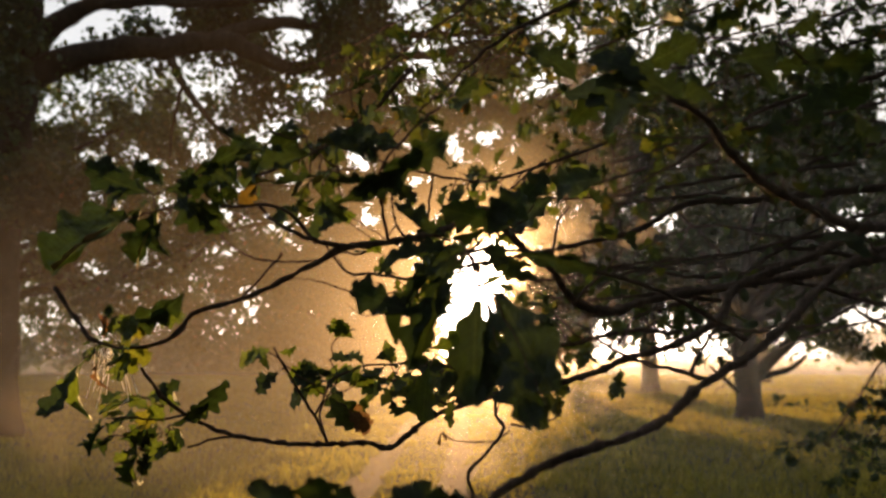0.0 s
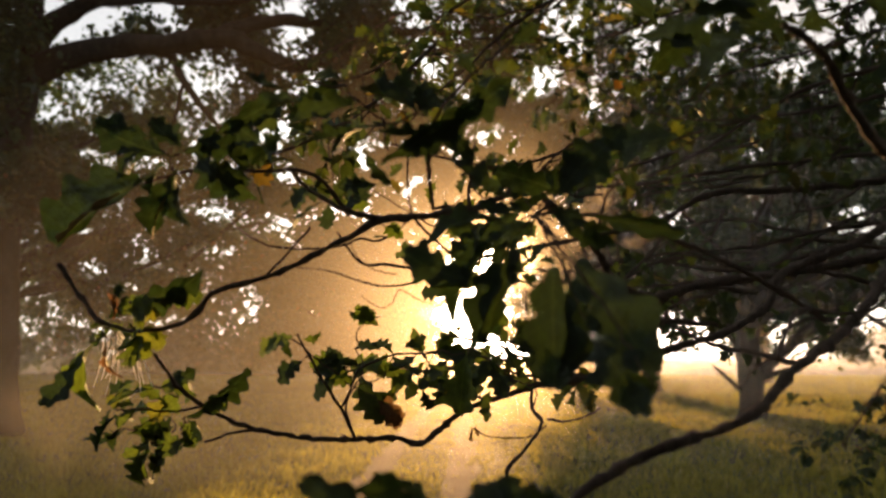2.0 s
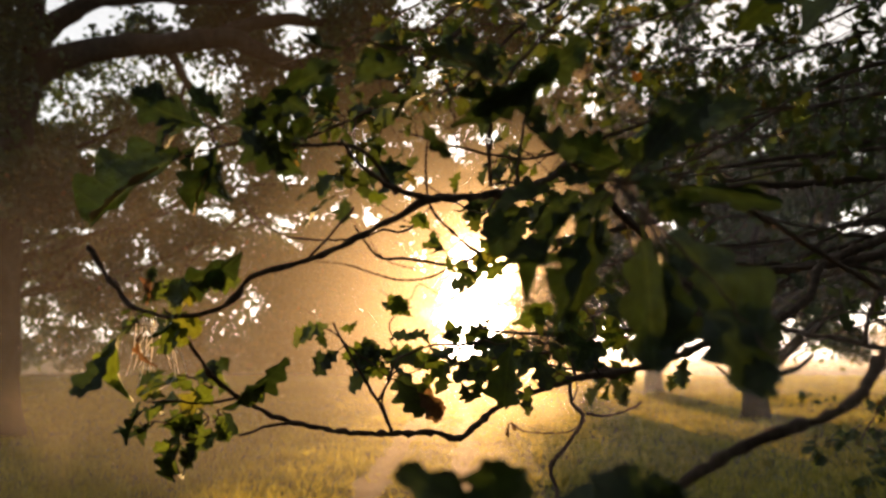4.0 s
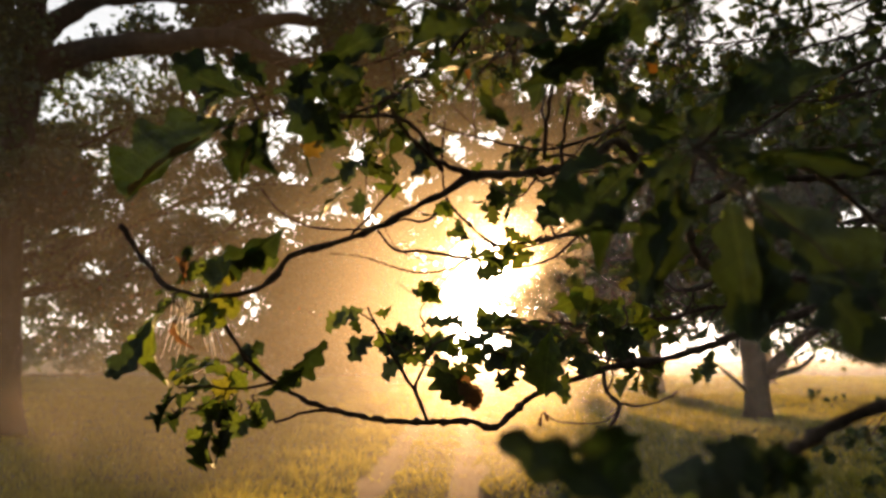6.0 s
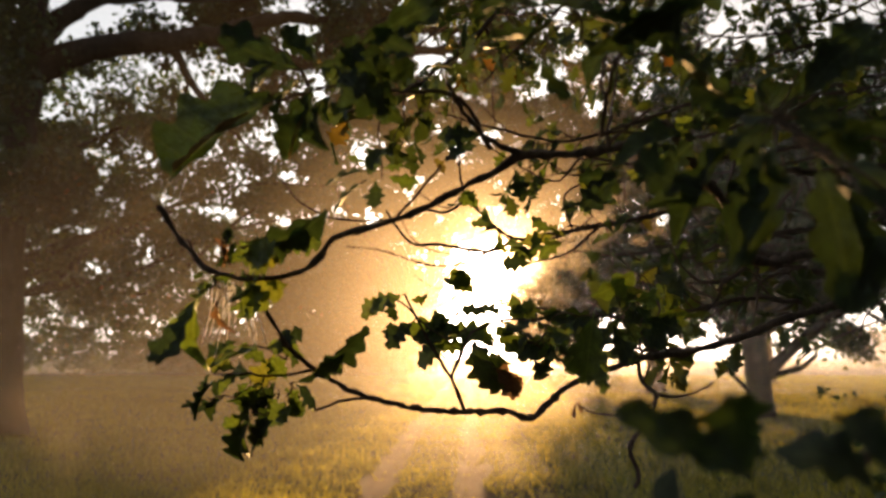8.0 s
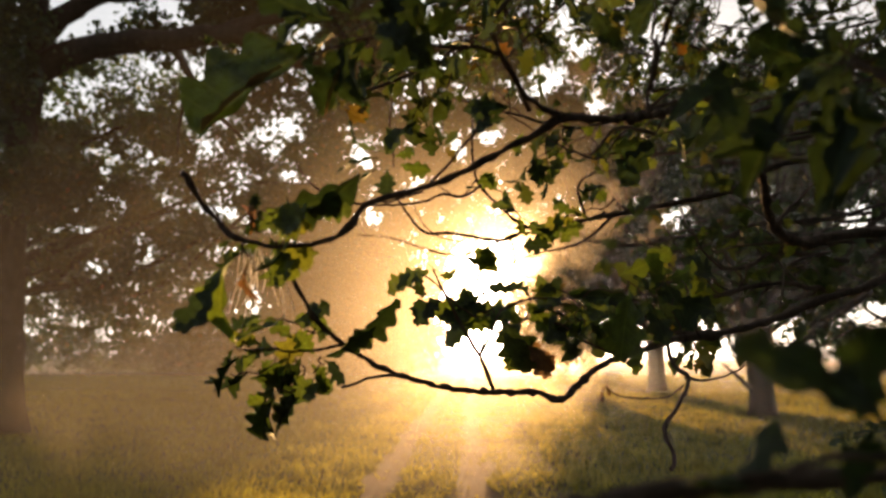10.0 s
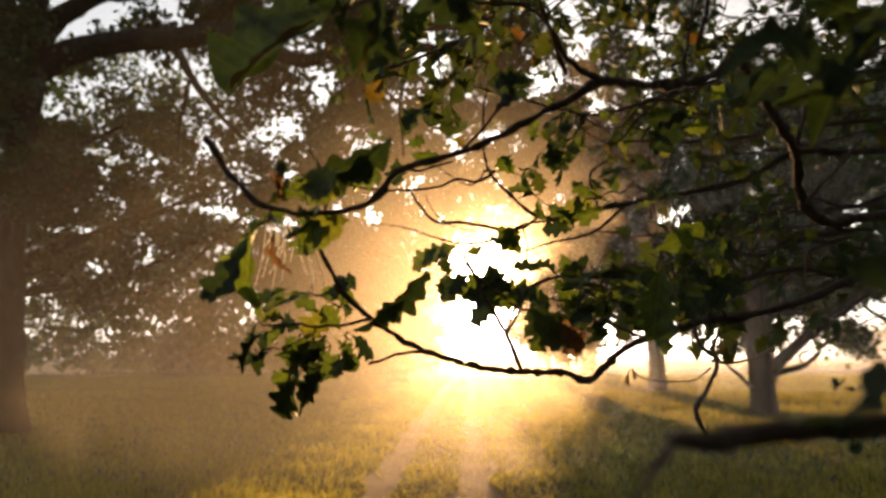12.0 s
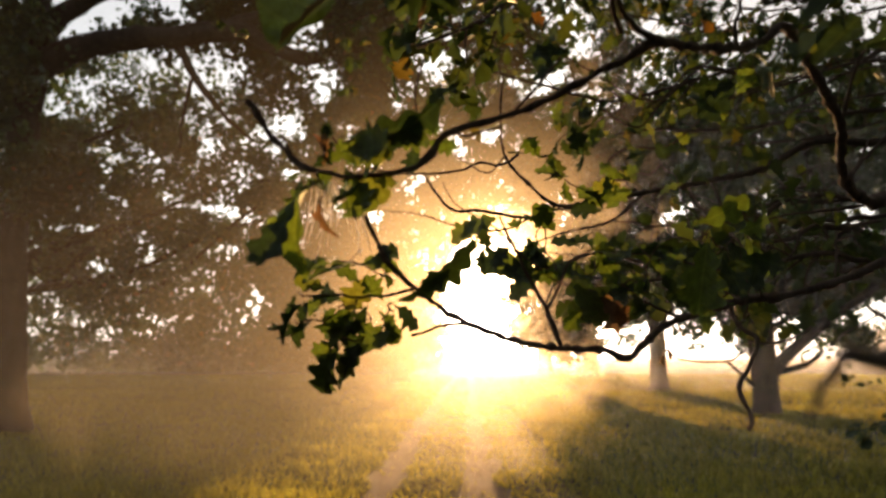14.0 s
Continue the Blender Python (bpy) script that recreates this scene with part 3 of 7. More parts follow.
def oak_leaf_shape(seed, deep, bend, fold, twist, slim=1.0):
    """One lobed oak leaf of length 1 along +Y, widest beyond the middle, cupped along the rib and bent along its length."""
    rng = np.random.default_rng(seed)
    rows, v, f = 41, [], []
    lobes, ph = rng.uniform(3.0, 3.8), rng.uniform(0.0, 0.4)
    off = rng.uniform(-0.15, 0.15)
    size = rng.uniform(0, 1, (2, 1))
    for i in range(rows):
        t = i / (rows - 1)
        body = 0.27 * math.sin(math.pi * min(1, t ** 1.3 * 0.97 + 0.015)) ** 0.7 + 0.012
        a = bend * (t - 0.3)
        y, z = 0.12 + 0.88 * t - 0.10 * abs(bend) * t * t, -0.5 * a * t
        for s in (-1, 0, 1):
            if s == 0:
                v.append((0.02 * math.sin(5 * t + seed), y - 0.03 * t, z))
                continue
            turn = lobes * t + ph + off * s
            notch = (0.5 - 0.5 * math.cos(2 * math.pi * turn)) ** 1.4
            w = body * (1 - 0.9 * deep * notch) * (1 + 0.1 * math.sin(2.3 * turn + 5 * size[(s + 1) // 2][0])) * (slim if s < 0 else 1)
            lift = fold * w * (1 + 0.35 * math.sin(9 * t + s + seed)) + 0.02 * math.sin(14 * t + 2 * s + seed) * min(1, 4 * t)
            tw = twist * (t - 0.3) * s * w
            v.append((s * w, y + (0.1 * w - 0.02 * t) * (1 - t), z + lift + tw))
    for i in range(rows - 1):
        a = 3 * i
        f += [(a, a + 1, a + 4, a + 3), (a + 1, a + 2, a + 5, a + 4)]
    k = len(v)
    v += [(-0.008, 0, 0), (0.008, 0, 0), (0.008, 0.15, 0.0), (-0.008, 0.15, 0.0)]
    f.append((k, k + 1, k + 2, k + 3))
    return v, f


LEAF_FORMS = []
for k, (deep, bend, fold, twist, *slim) in enumerate([(0.46, 0.5, 0.35, 0.4), (0.52, 0.9, 0.55, -0.5), (0.44, -0.6, 0.3, 0.8), (0.55, 1.3, 0.7, 0.5), (0.46, 0.3, 0.9, -0.8), (0.5, 1.6, 0.5, 1.0), (0.48, -1.0, 0.7, 0.3), (0.44, 0.8, 0.2, -1.1), (0.4, 0.35, 0.6, 0.2, 0.3), (0.42, 0.9, 0.8, 0.6, 0.3)]):
    verts, faces = oak_leaf_shape(k + 3, deep, bend, fold, twist, *slim)
    LEAF_FORMS.append((np.array(verts), faces))
LEAF_DATA = {}
for mat in (LEAF_DARK_SHADED, LEAF_NEAR, LEAF_PALE_SUNLIT, LEAF_DRY):
    for k, (verts, faces) in enumerate(LEAF_FORMS):
        me = bpy.data.meshes.new("leaf")
        me.from_pydata(verts.tolist(), [], faces)
        me.materials.append(mat)
        me.shade_smooth()
        LEAF_DATA[mat.name, k] = me
leaf_chance = random.Random(77)


def leaf(parent, base, tip, roll=0.0, wide=1.0, dry=False, form=None, dark=False, pale=False):
    """One leaf from its stalk's foot to its tip. roll turns the blade about its rib: 0 shows its face to the track's
    near end. dark and pale give it the colour of a shaded or a sunlit blade.
    """
    b, t = Vector(base), Vector(tip)
    y = t - b
    size = y.length
    y.normalize()
    x = y.cross(Vector((0.02, -1, 0.12)))
    x.normalize()
    z = x.cross(y)
    m = Matrix((x, y, z)).transposed().to_4x4()
    m = Matrix.Translation(b) @ m @ Matrix.Rotation(radians(roll), 4, "Y") @ Matrix.Diagonal((size * wide, size, size * 0.8, 1))
    k = leaf_chance.randrange(8) if form is None else form
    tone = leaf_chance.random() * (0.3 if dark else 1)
    kind = "withered_leaf" if dry else "pale_sunlit_oak_leaf" if pale else "dark_shaded_oak_leaf" if tone < 0.3 else "oak_leaf" if tone < 0.86 else "pale_sunlit_oak_leaf"
    ob = new("leaf", LEAF_DATA[kind, k])
    ob.parent = parent
    ob.matrix_basis = Matrix.Translation(-OAK_BASE) @ m
    return ob


def rosette(parent, hub, aim, count, size, seed, spread=1.0, dark=False):
    """A tuft of leaves at a twig's end, fanning out round the way it aims."""
    rng = random.Random(seed)
    aim = Vector(aim).normalized()
    for k in range(count):
        d = aim + spread * Vector((rng.gauss(0, 0.62), rng.gauss(0, 0.5), rng.gauss(-0.12, 0.5)))
        d.normalize()
        foot = Vector(hub) + Vector((rng.gauss(0, 0.006), rng.gauss(0, 0.006), rng.gauss(0, 0.006))) - aim * rng.uniform(0, 0.02)
        leaf(parent, foot, foot + d * size * rng.uniform(0.65, 1.15), rng.gauss(0, 55), rng.uniform(0.75, 1.05), dark=dark)


near_oak = tagged(new("oak_tree"), "old oak with leafy crooked branches reaching over the track", "tree")
near_oak.location = OAK_BASE


def bough(name, points, seed, label="", sides=9, step=0.008, knobs=0.15, parent=None):
    pts = [(x - OAK_BASE.x, y - OAK_BASE.y, z, r) for x, y, z, r in points]
    return limb(name, pts, parent or near_oak, BARK_NEAR, seed, sides, step, knobs, 0.0006, label)


def silk_material():
    m, n, l = material("spider_silk")
    out, d, t, a = n.new("ShaderNodeOutputMaterial"), n.new("ShaderNodeBsdfDiffuse"), n.new("ShaderNodeBsdfTranslucent"), n.new("ShaderNodeMixShader")
    d.inputs[0].default_value = t.inputs[0].default_value = (0.95, 0.95, 0.93, 1)
    a.inputs[0].default_value = 0.6
    l.new(d.outputs[0], a.inputs[1])
    l.new(t.outputs[0], a.inputs[2])
    l.new(a.outputs[0], out.inputs[0])
    return m


SILK = silk_material()


def web_thread(top, end):
    """One fine sagging thread of silk."""
    o, a, b = web.location, Vector(top), Vector(end)
    mid = a.lerp(b, 0.55) + Vector((0.002, 0.001, -0.002))
    pts = [(*(q - o), 0.00042) for q in (a, mid, b)]
    v, f = tube_arrays(glide(pts, 0.01), 4, np.random.default_rng(1))
    mesh_object("thread", v, f, SILK, web)


# the long low branch with two leafy sprigs
low_branch = bough("branch", [(-0.382, 0.883, 1.638, 0.0016), (-0.365, 0.909, 1.602, 0.0022), (-0.332, 0.934, 1.571, 0.0026), (-0.292, 0.968, 1.547, 0.003), (-0.225, 1.032, 1.527, 0.0032), (-0.175, 1.073, 1.521, 0.0036), (-0.118, 1.104, 1.519, 0.0038), (-0.084, 1.126, 1.51, 0.0044), (-0.046, 1.162, 1.534, 0.0042), (-0.013, 1.179, 1.555, 0.0044), (0.045, 1.228, 1.571, 0.0046), (0.106, 1.245, 1.589, 0.005), (0.19, 1.263, 1.6, 0.0054), (0.273, 1.27, 1.623, 0.0058), (0.34, 1.276, 1.649, 0.0062), (0.453, 1.311, 1.681, 0.0068), (0.551, 1.364, 1.732, 0.0074), (0.607, 1.415, 1.795, 0.008), (0.856, 1.583, 1.882, 0.009), (1.224, 1.867, 2.01, 0.011), (1.9, 2.4, 2.05, 0.016), (2.9, 2.9, 2.2, 0.026), (3.7, 3.2, 2.3, 0.04)], 101, "thin crooked oak branch with rough grey bark")
hang_twig = bough("twig", [(0.095, 1.246, 1.583, 0.0034), (0.09, 1.21, 1.554, 0.003), (0.101, 1.183, 1.534, 0.0032), (0.077, 1.147, 1.505, 0.0026), (0.039, 1.101, 1.475, 0.0032), (0.043, 1.094, 1.456, 0.0025), (0.046, 1.086, 1.441, 0.0028), (0.037, 1.078, 1.429, 0.0024)], 102, parent=low_branch)
twig = bough("twig", [(0.121, 1.254, 1.533, 0.0024), (0.154, 1.254, 1.531, 0.0017), (0.186, 1.243, 1.54, 0.0015), (0.205, 1.24, 1.553, 0.002)], 103, parent=low_branch)
twig = bough("twig", [(0.119, 1.255, 1.523, 0.0015), (0.087, 1.248, 1.505, 0.0011), (0.027, 1.238, 1.506, 0.0011), (-0.002, 1.235, 1.521, 0.0012)], 104, parent=low_branch)
leaf(low_branch, (-0.002, 1.235, 1.524), (-0.006, 1.239, 1.497), 70, wide=0.53, dry=True)
leaf(low_branch, (0, 1.234, 1.528), (0.006, 1.238, 1.502), 20, wide=0.44, dry=True)
twig = bough("twig", [(-0.175, 1.073, 1.523, 0.0024), (-0.192, 1.057, 1.564, 0.0022), (-0.221, 1.039, 1.612, 0.0019), (-0.248, 1.02, 1.665, 0.0012)], 105, parent=low_branch)
twig = bough("twig", [(-0.192, 1.056, 1.565, 0.0018), (-0.177, 1.052, 1.595, 0.0015), (-0.167, 1.048, 1.618, 0.0013), (-0.141, 1.046, 1.632, 0.001)], 106, parent=low_branch)
twig = bough("twig", [(-0.283, 0.974, 1.544, 0.002), (-0.309, 0.959, 1.542, 0.0017), (-0.342, 0.95, 1.532, 0.0012)], 107, parent=low_branch)
twig = bough("twig", [(-0.34, 0.933, 1.575, 0.0018), (-0.374, 0.944, 1.569, 0.0015), (-0.427, 0.944, 1.571, 0.0013), (-0.442, 0.944, 1.569, 0.001)], 108, parent=low_branch)
# sprig at the branch end
leaf(low_branch, (-0.34, 0.933, 1.578), (-0.273, 0.898, 1.608), 60, wide=0.88)
leaf(low_branch, (-0.364, 0.921, 1.591), (-0.369, 0.916, 1.622), 10, wide=0.88)
leaf(low_branch, (-0.39, 0.943, 1.58), (-0.416, 0.919, 1.602), 30, wide=0.88)
leaf(low_branch, (-0.387, 0.919, 1.598), (-0.446, 0.901, 1.585), 70, wide=0.88)
leaf(low_branch, (-0.389, 0.961, 1.53), (-0.433, 0.989, 1.478), 25, wide=0.88)
leaf(low_branch, (-0.359, 0.946, 1.556), (-0.366, 0.953, 1.515), 10, wide=0.88)
leaf(low_branch, (-0.362, 0.935, 1.563), (-0.325, 0.929, 1.539), 40, wide=0.88)
leaf(low_branch, (-0.435, 0.955, 1.568), (-0.466, 0.958, 1.543), 30, wide=0.88)
leaf(low_branch, (-0.396, 0.945, 1.567), (-0.437, 0.981, 1.529), -30, wide=0.88)
leaf(low_branch, (-0.385, 0.955, 1.566), (-0.403, 0.972, 1.523), 10, wide=0.88)
leaf(low_branch, (-0.442, 0.944, 1.569), (-0.478, 0.931, 1.527), 80, wide=0.88)
leaf(low_branch, (-0.416, 0.954, 1.57), (-0.443, 0.925, 1.561), 50, wide=0.88)
leaf(low_branch, (-0.366, 0.943, 1.574), (-0.364, 0.969, 1.607), 50, wide=0.88)
leaf(low_branch, (-0.408, 0.955, 1.566), (-0.449, 0.983, 1.583), -20, wide=0.88)
leaf(low_branch, (-0.377, 0.946, 1.559), (-0.355, 0.982, 1.522), -40, wide=0.88)
leaf(low_branch, (-0.397, 0.966, 1.563), (-0.43, 1.003, 1.515), 0, wide=0.88)
# sprig on the upright twig
leaf(low_branch, (-0.247, 1.01, 1.664), (-0.298, 1.013, 1.645), 20, wide=1.06)
leaf(low_branch, (-0.236, 1.015, 1.633), (-0.271, 1, 1.6), 10, wide=1.14)
leaf(low_branch, (-0.244, 1.021, 1.657), (-0.213, 1.041, 1.663), 40, wide=0.88)
leaf(low_branch, (-0.215, 1.05, 1.603), (-0.174, 1.06, 1.602), 30, wide=0.97)
leaf(low_branch, (-0.224, 1.048, 1.618), (-0.206, 1.065, 1.636), 0, wide=0.88)
leaf(low_branch, (-0.168, 1.048, 1.616), (-0.135, 1.029, 1.543), 15, wide=1.1)
leaf(low_branch, (-0.156, 1.047, 1.624), (-0.193, 1.072, 1.593), 40, wide=0.88)
leaf(low_branch, (-0.139, 1.046, 1.632), (-0.108, 1.081, 1.602), 20, wide=0.88)
leaf(low_branch, (-0.191, 1.06, 1.602), (-0.221, 1.074, 1.645), 30, wide=0.88)
leaf(low_branch, (-0.141, 1.024, 1.58), (-0.106, 1.029, 1.543), 10, wide=0.97, dry=True)
leaf(low_branch, (-0.072, 1.057, 1.624), (-0.042, 1.06, 1.602), 30, wide=0.97)
leaf(low_branch, (-0.082, 1.074, 1.645), (-0.123, 1.061, 1.598), 50, wide=0.88)
bough("twig", [(0.06, 1.2, 1.596, 0.0026), (0.019, 1.177, 1.631, 0.00232), (-0.032, 1.153, 1.644, 0.00203), (-0.082, 1.13, 1.639, 0.00175), (-0.122, 1.107, 1.638, 0.00147), (-0.165, 1.083, 1.621, 0.00118), (-0.195, 1.06, 1.609, 0.0009)], 420, parent=low_branch)
bough("twig", [(-0.195, 1.06, 1.609, 0.0014), (-0.225, 1.047, 1.63, 0.0012), (-0.252, 1.033, 1.655, 0.001), (-0.27, 1.02, 1.663, 0.0008)], 421, parent=low_branch)
bough("twig", [(-0.124, 1.1, 1.637, 0.0012), (-0.137, 1.065, 1.606, 0.001), (-0.17, 1.03, 1.597, 0.0008)], 422, parent=low_branch)
bough("twig", [(0.146, 1.25, 1.59, 0.0022), (0.115, 1.225, 1.636, 0.00155), (0.081, 1.2, 1.676, 0.0009)], 423, parent=low_branch)
leaf(low_branch, (-0.27, 1.02, 1.663), (-0.308, 1.025, 1.637), 15, wide=1.15, pale=True)
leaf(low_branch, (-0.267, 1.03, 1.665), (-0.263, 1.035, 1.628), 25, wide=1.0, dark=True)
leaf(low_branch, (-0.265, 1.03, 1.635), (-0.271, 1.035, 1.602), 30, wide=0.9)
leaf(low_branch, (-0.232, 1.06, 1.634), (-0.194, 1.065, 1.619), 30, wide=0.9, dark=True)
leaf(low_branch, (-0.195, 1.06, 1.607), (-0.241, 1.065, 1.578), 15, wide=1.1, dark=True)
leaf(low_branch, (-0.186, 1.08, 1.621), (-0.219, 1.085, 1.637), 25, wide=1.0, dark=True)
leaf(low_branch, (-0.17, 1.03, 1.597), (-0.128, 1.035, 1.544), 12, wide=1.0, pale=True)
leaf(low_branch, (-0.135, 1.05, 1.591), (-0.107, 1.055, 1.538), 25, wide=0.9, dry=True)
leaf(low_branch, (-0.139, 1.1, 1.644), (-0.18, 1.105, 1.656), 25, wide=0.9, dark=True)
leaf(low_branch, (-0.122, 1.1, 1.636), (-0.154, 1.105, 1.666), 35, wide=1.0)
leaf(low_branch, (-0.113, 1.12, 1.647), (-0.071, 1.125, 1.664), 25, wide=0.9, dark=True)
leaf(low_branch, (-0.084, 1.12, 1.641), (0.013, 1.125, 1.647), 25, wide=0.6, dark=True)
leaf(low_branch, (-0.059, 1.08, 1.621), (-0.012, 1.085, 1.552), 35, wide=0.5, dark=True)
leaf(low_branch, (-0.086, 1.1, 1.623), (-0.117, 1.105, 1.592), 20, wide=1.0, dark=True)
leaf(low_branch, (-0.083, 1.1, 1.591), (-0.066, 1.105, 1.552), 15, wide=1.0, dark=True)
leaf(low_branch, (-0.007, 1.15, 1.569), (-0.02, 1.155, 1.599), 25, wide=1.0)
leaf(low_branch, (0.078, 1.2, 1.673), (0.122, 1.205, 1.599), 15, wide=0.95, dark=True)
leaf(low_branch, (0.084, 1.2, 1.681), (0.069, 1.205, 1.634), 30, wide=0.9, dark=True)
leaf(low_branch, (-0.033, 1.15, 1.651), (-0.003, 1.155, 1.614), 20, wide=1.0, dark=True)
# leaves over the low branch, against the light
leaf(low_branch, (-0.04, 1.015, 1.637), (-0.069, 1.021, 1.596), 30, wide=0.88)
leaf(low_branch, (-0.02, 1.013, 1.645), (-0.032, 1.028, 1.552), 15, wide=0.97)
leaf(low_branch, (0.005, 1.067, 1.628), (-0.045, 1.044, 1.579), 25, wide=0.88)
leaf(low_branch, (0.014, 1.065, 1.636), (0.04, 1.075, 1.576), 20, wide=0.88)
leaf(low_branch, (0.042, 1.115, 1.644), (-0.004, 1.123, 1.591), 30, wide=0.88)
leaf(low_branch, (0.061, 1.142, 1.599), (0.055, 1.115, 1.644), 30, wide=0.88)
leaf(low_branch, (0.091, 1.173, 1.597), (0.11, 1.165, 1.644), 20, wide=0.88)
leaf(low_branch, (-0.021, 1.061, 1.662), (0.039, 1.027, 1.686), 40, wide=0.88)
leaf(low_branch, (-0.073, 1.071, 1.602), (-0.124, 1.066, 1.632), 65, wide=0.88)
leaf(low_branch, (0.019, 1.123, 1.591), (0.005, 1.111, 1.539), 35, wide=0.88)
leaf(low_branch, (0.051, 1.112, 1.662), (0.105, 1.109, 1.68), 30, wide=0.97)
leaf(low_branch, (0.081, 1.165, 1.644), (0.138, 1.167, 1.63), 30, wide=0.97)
rosette(low_branch, (-0.194, 1.118, 1.623), (-0.5, -0.2, 0.1), 4, 0.068, 109, 1.3)
rosette(low_branch, (-0.139, 1.151, 1.605), (-0.5, -0.2, 0.1), 4, 0.068, 110, 1.3)
rosette(low_branch, (-0.078, 1.217, 1.636), (-0.5, -0.2, 0.1), 4, 0.068, 111, 1.3)
rosette(low_branch, (-0.031, 1.22, 1.621), (-0.5, -0.2, 0.1), 5, 0.068, 112, 1.3)
rosette(low_branch, (0.015, 1.243, 1.599), (-0.5, -0.2, 0.1), 3, 0.068, 113, 1.3)
rosette(low_branch, (0.137, 1.318, 1.641), (-0.5, -0.2, 0.1), 4, 0.068, 114, 1.3)
rosette(low_branch, (-0.172, 1.207, 1.698), (-0.5, -0.2, 0.1), 3, 0.068, 115, 1.3)
rosette(low_branch, (-0.049, 1.172, 1.605), (-0.5, -0.2, 0.1), 3, 0.068, 116, 1.3)
rosette(low_branch, (0.135, 1.316, 1.649), (-0.5, -0.2, 0.1), 4, 0.068, 117, 1.3)
rosette(low_branch, (0.23, 1.409, 1.706), (-0.5, -0.2, 0.1), 3, 0.068, 118, 1.3)
twig = bough("twig", [(-0.176, 1.073, 1.525, 0.002), (-0.189, 1.086, 1.568, 0.0016), (-0.169, 1.119, 1.616, 0.0013), (-0.184, 1.134, 1.647, 0.001)], 119, parent=low_branch)
twig = bough("twig", [(0.028, 1.229, 1.563, 0.0026), (-0.023, 1.226, 1.582, 0.002), (-0.075, 1.201, 1.611, 0.0016), (-0.146, 1.149, 1.616, 0.0012)], 120, parent=low_branch)
twig = bough("twig", [(0.103, 1.245, 1.587, 0.0026), (0.107, 1.269, 1.627, 0.002), (0.154, 1.314, 1.667, 0.0016), (0.14, 1.356, 1.719, 0.0012)], 121, parent=low_branch)
# the upper branch that bends over and ends in the bare tip
upper_branch = bough("branch", [(-0.486, 0.857, 1.738, 0.0026), (-0.481, 0.858, 1.732, 0.0032), (-0.467, 0.861, 1.71, 0.0024), (-0.444, 0.855, 1.684, 0.0027), (-0.427, 0.847, 1.671, 0.0036), (-0.414, 0.843, 1.668, 0.0028), (-0.389, 0.838, 1.662, 0.0026), (-0.355, 0.833, 1.663, 0.0026), (-0.327, 0.846, 1.678, 0.0028), (-0.31, 0.852, 1.703, 0.003), (-0.288, 0.851, 1.711, 0.0032), (-0.25, 0.849, 1.721, 0.0033), (-0.213, 0.847, 1.737, 0.0035), (-0.175, 0.839, 1.756, 0.0038), (-0.147, 0.837, 1.77, 0.004), (-0.124, 0.839, 1.785, 0.0048), (-0.086, 0.868, 1.794, 0.0042), (-0.02, 0.916, 1.814, 0.0044), (0.022, 0.943, 1.835, 0.0046), (0.054, 0.959, 1.861, 0.0054), (0.084, 0.982, 1.842, 0.0052), (0.125, 1.018, 1.808, 0.0054), (0.172, 1.072, 1.786, 0.0058), (0.201, 1.127, 1.76, 0.006), (0.24, 1.18, 1.74, 0.0064), (0.314, 1.252, 1.736, 0.007), (0.464, 1.398, 1.775, 0.008), (1.1, 1.9, 1.9, 0.012), (2.2, 2.6, 2.15, 0.02), (3.6, 3.15, 2.5, 0.04)], 122, "dark crooked oak branch ending in a bare tip")
twig = bough("twig", [(-0.124, 0.839, 1.785, 0.0034), (-0.149, 0.818, 1.789, 0.003), (-0.169, 0.787, 1.792, 0.0026), (-0.187, 0.746, 1.799, 0.002), (-0.198, 0.724, 1.812, 0.0014)], 123, parent=upper_branch)
twig = bough("twig", [(-0.019, 0.915, 1.816, 0.0026), (-0.02, 0.912, 1.834, 0.0022), (-0.018, 0.899, 1.856, 0.0019), (-0.013, 0.893, 1.895, 0.0012)], 124, parent=upper_branch)
twig = bough("twig", [(-0.439, 0.856, 1.68, 0.0016), (-0.449, 0.853, 1.698, 0.0011), (-0.453, 0.852, 1.703, 0.0009)], 125, parent=upper_branch)
twig = bough("twig", [(-0.25, 0.85, 1.72, 0.0018), (-0.241, 0.848, 1.732, 0.0014), (-0.207, 0.861, 1.775, 0.0013), (-0.205, 0.86, 1.781, 0.0015)], 126, parent=upper_branch)
twig = bough("twig", [(-0.303, 0.862, 1.708, 0.0016), (-0.286, 0.9, 1.719, 0.0013), (-0.257, 0.918, 1.733, 0.0012)], 127, parent=upper_branch)
twig = bough("twig", [(0.22, 1.15, 1.74, 0.003), (0.237, 1.147, 1.762, 0.0026), (0.265, 1.153, 1.787, 0.0022), (0.303, 1.146, 1.831, 0.0015)], 128, parent=upper_branch)
twig = bough("twig", [(0.167, 1.061, 1.793, 0.0026), (0.172, 1.045, 1.829, 0.0022), (0.176, 1.031, 1.855, 0.0018), (0.19, 1.007, 1.875, 0.0012)], 129, parent=upper_branch)
# the tuft at the tip of the upper branch
leaf(upper_branch, (-0.417, 0.828, 1.661), (-0.456, 0.822, 1.573), 35, wide=0.62)
leaf(upper_branch, (-0.38, 0.833, 1.696), (-0.302, 0.812, 1.701), 75, wide=0.7)
leaf(upper_branch, (-0.398, 0.835, 1.683), (-0.341, 0.805, 1.678), 20, wide=1.32)
leaf(upper_branch, (-0.39, 0.838, 1.666), (-0.372, 0.835, 1.619), 25, wide=1.32)
leaf(upper_branch, (-0.395, 0.837, 1.673), (-0.385, 0.87, 1.656), 60, wide=1.14)
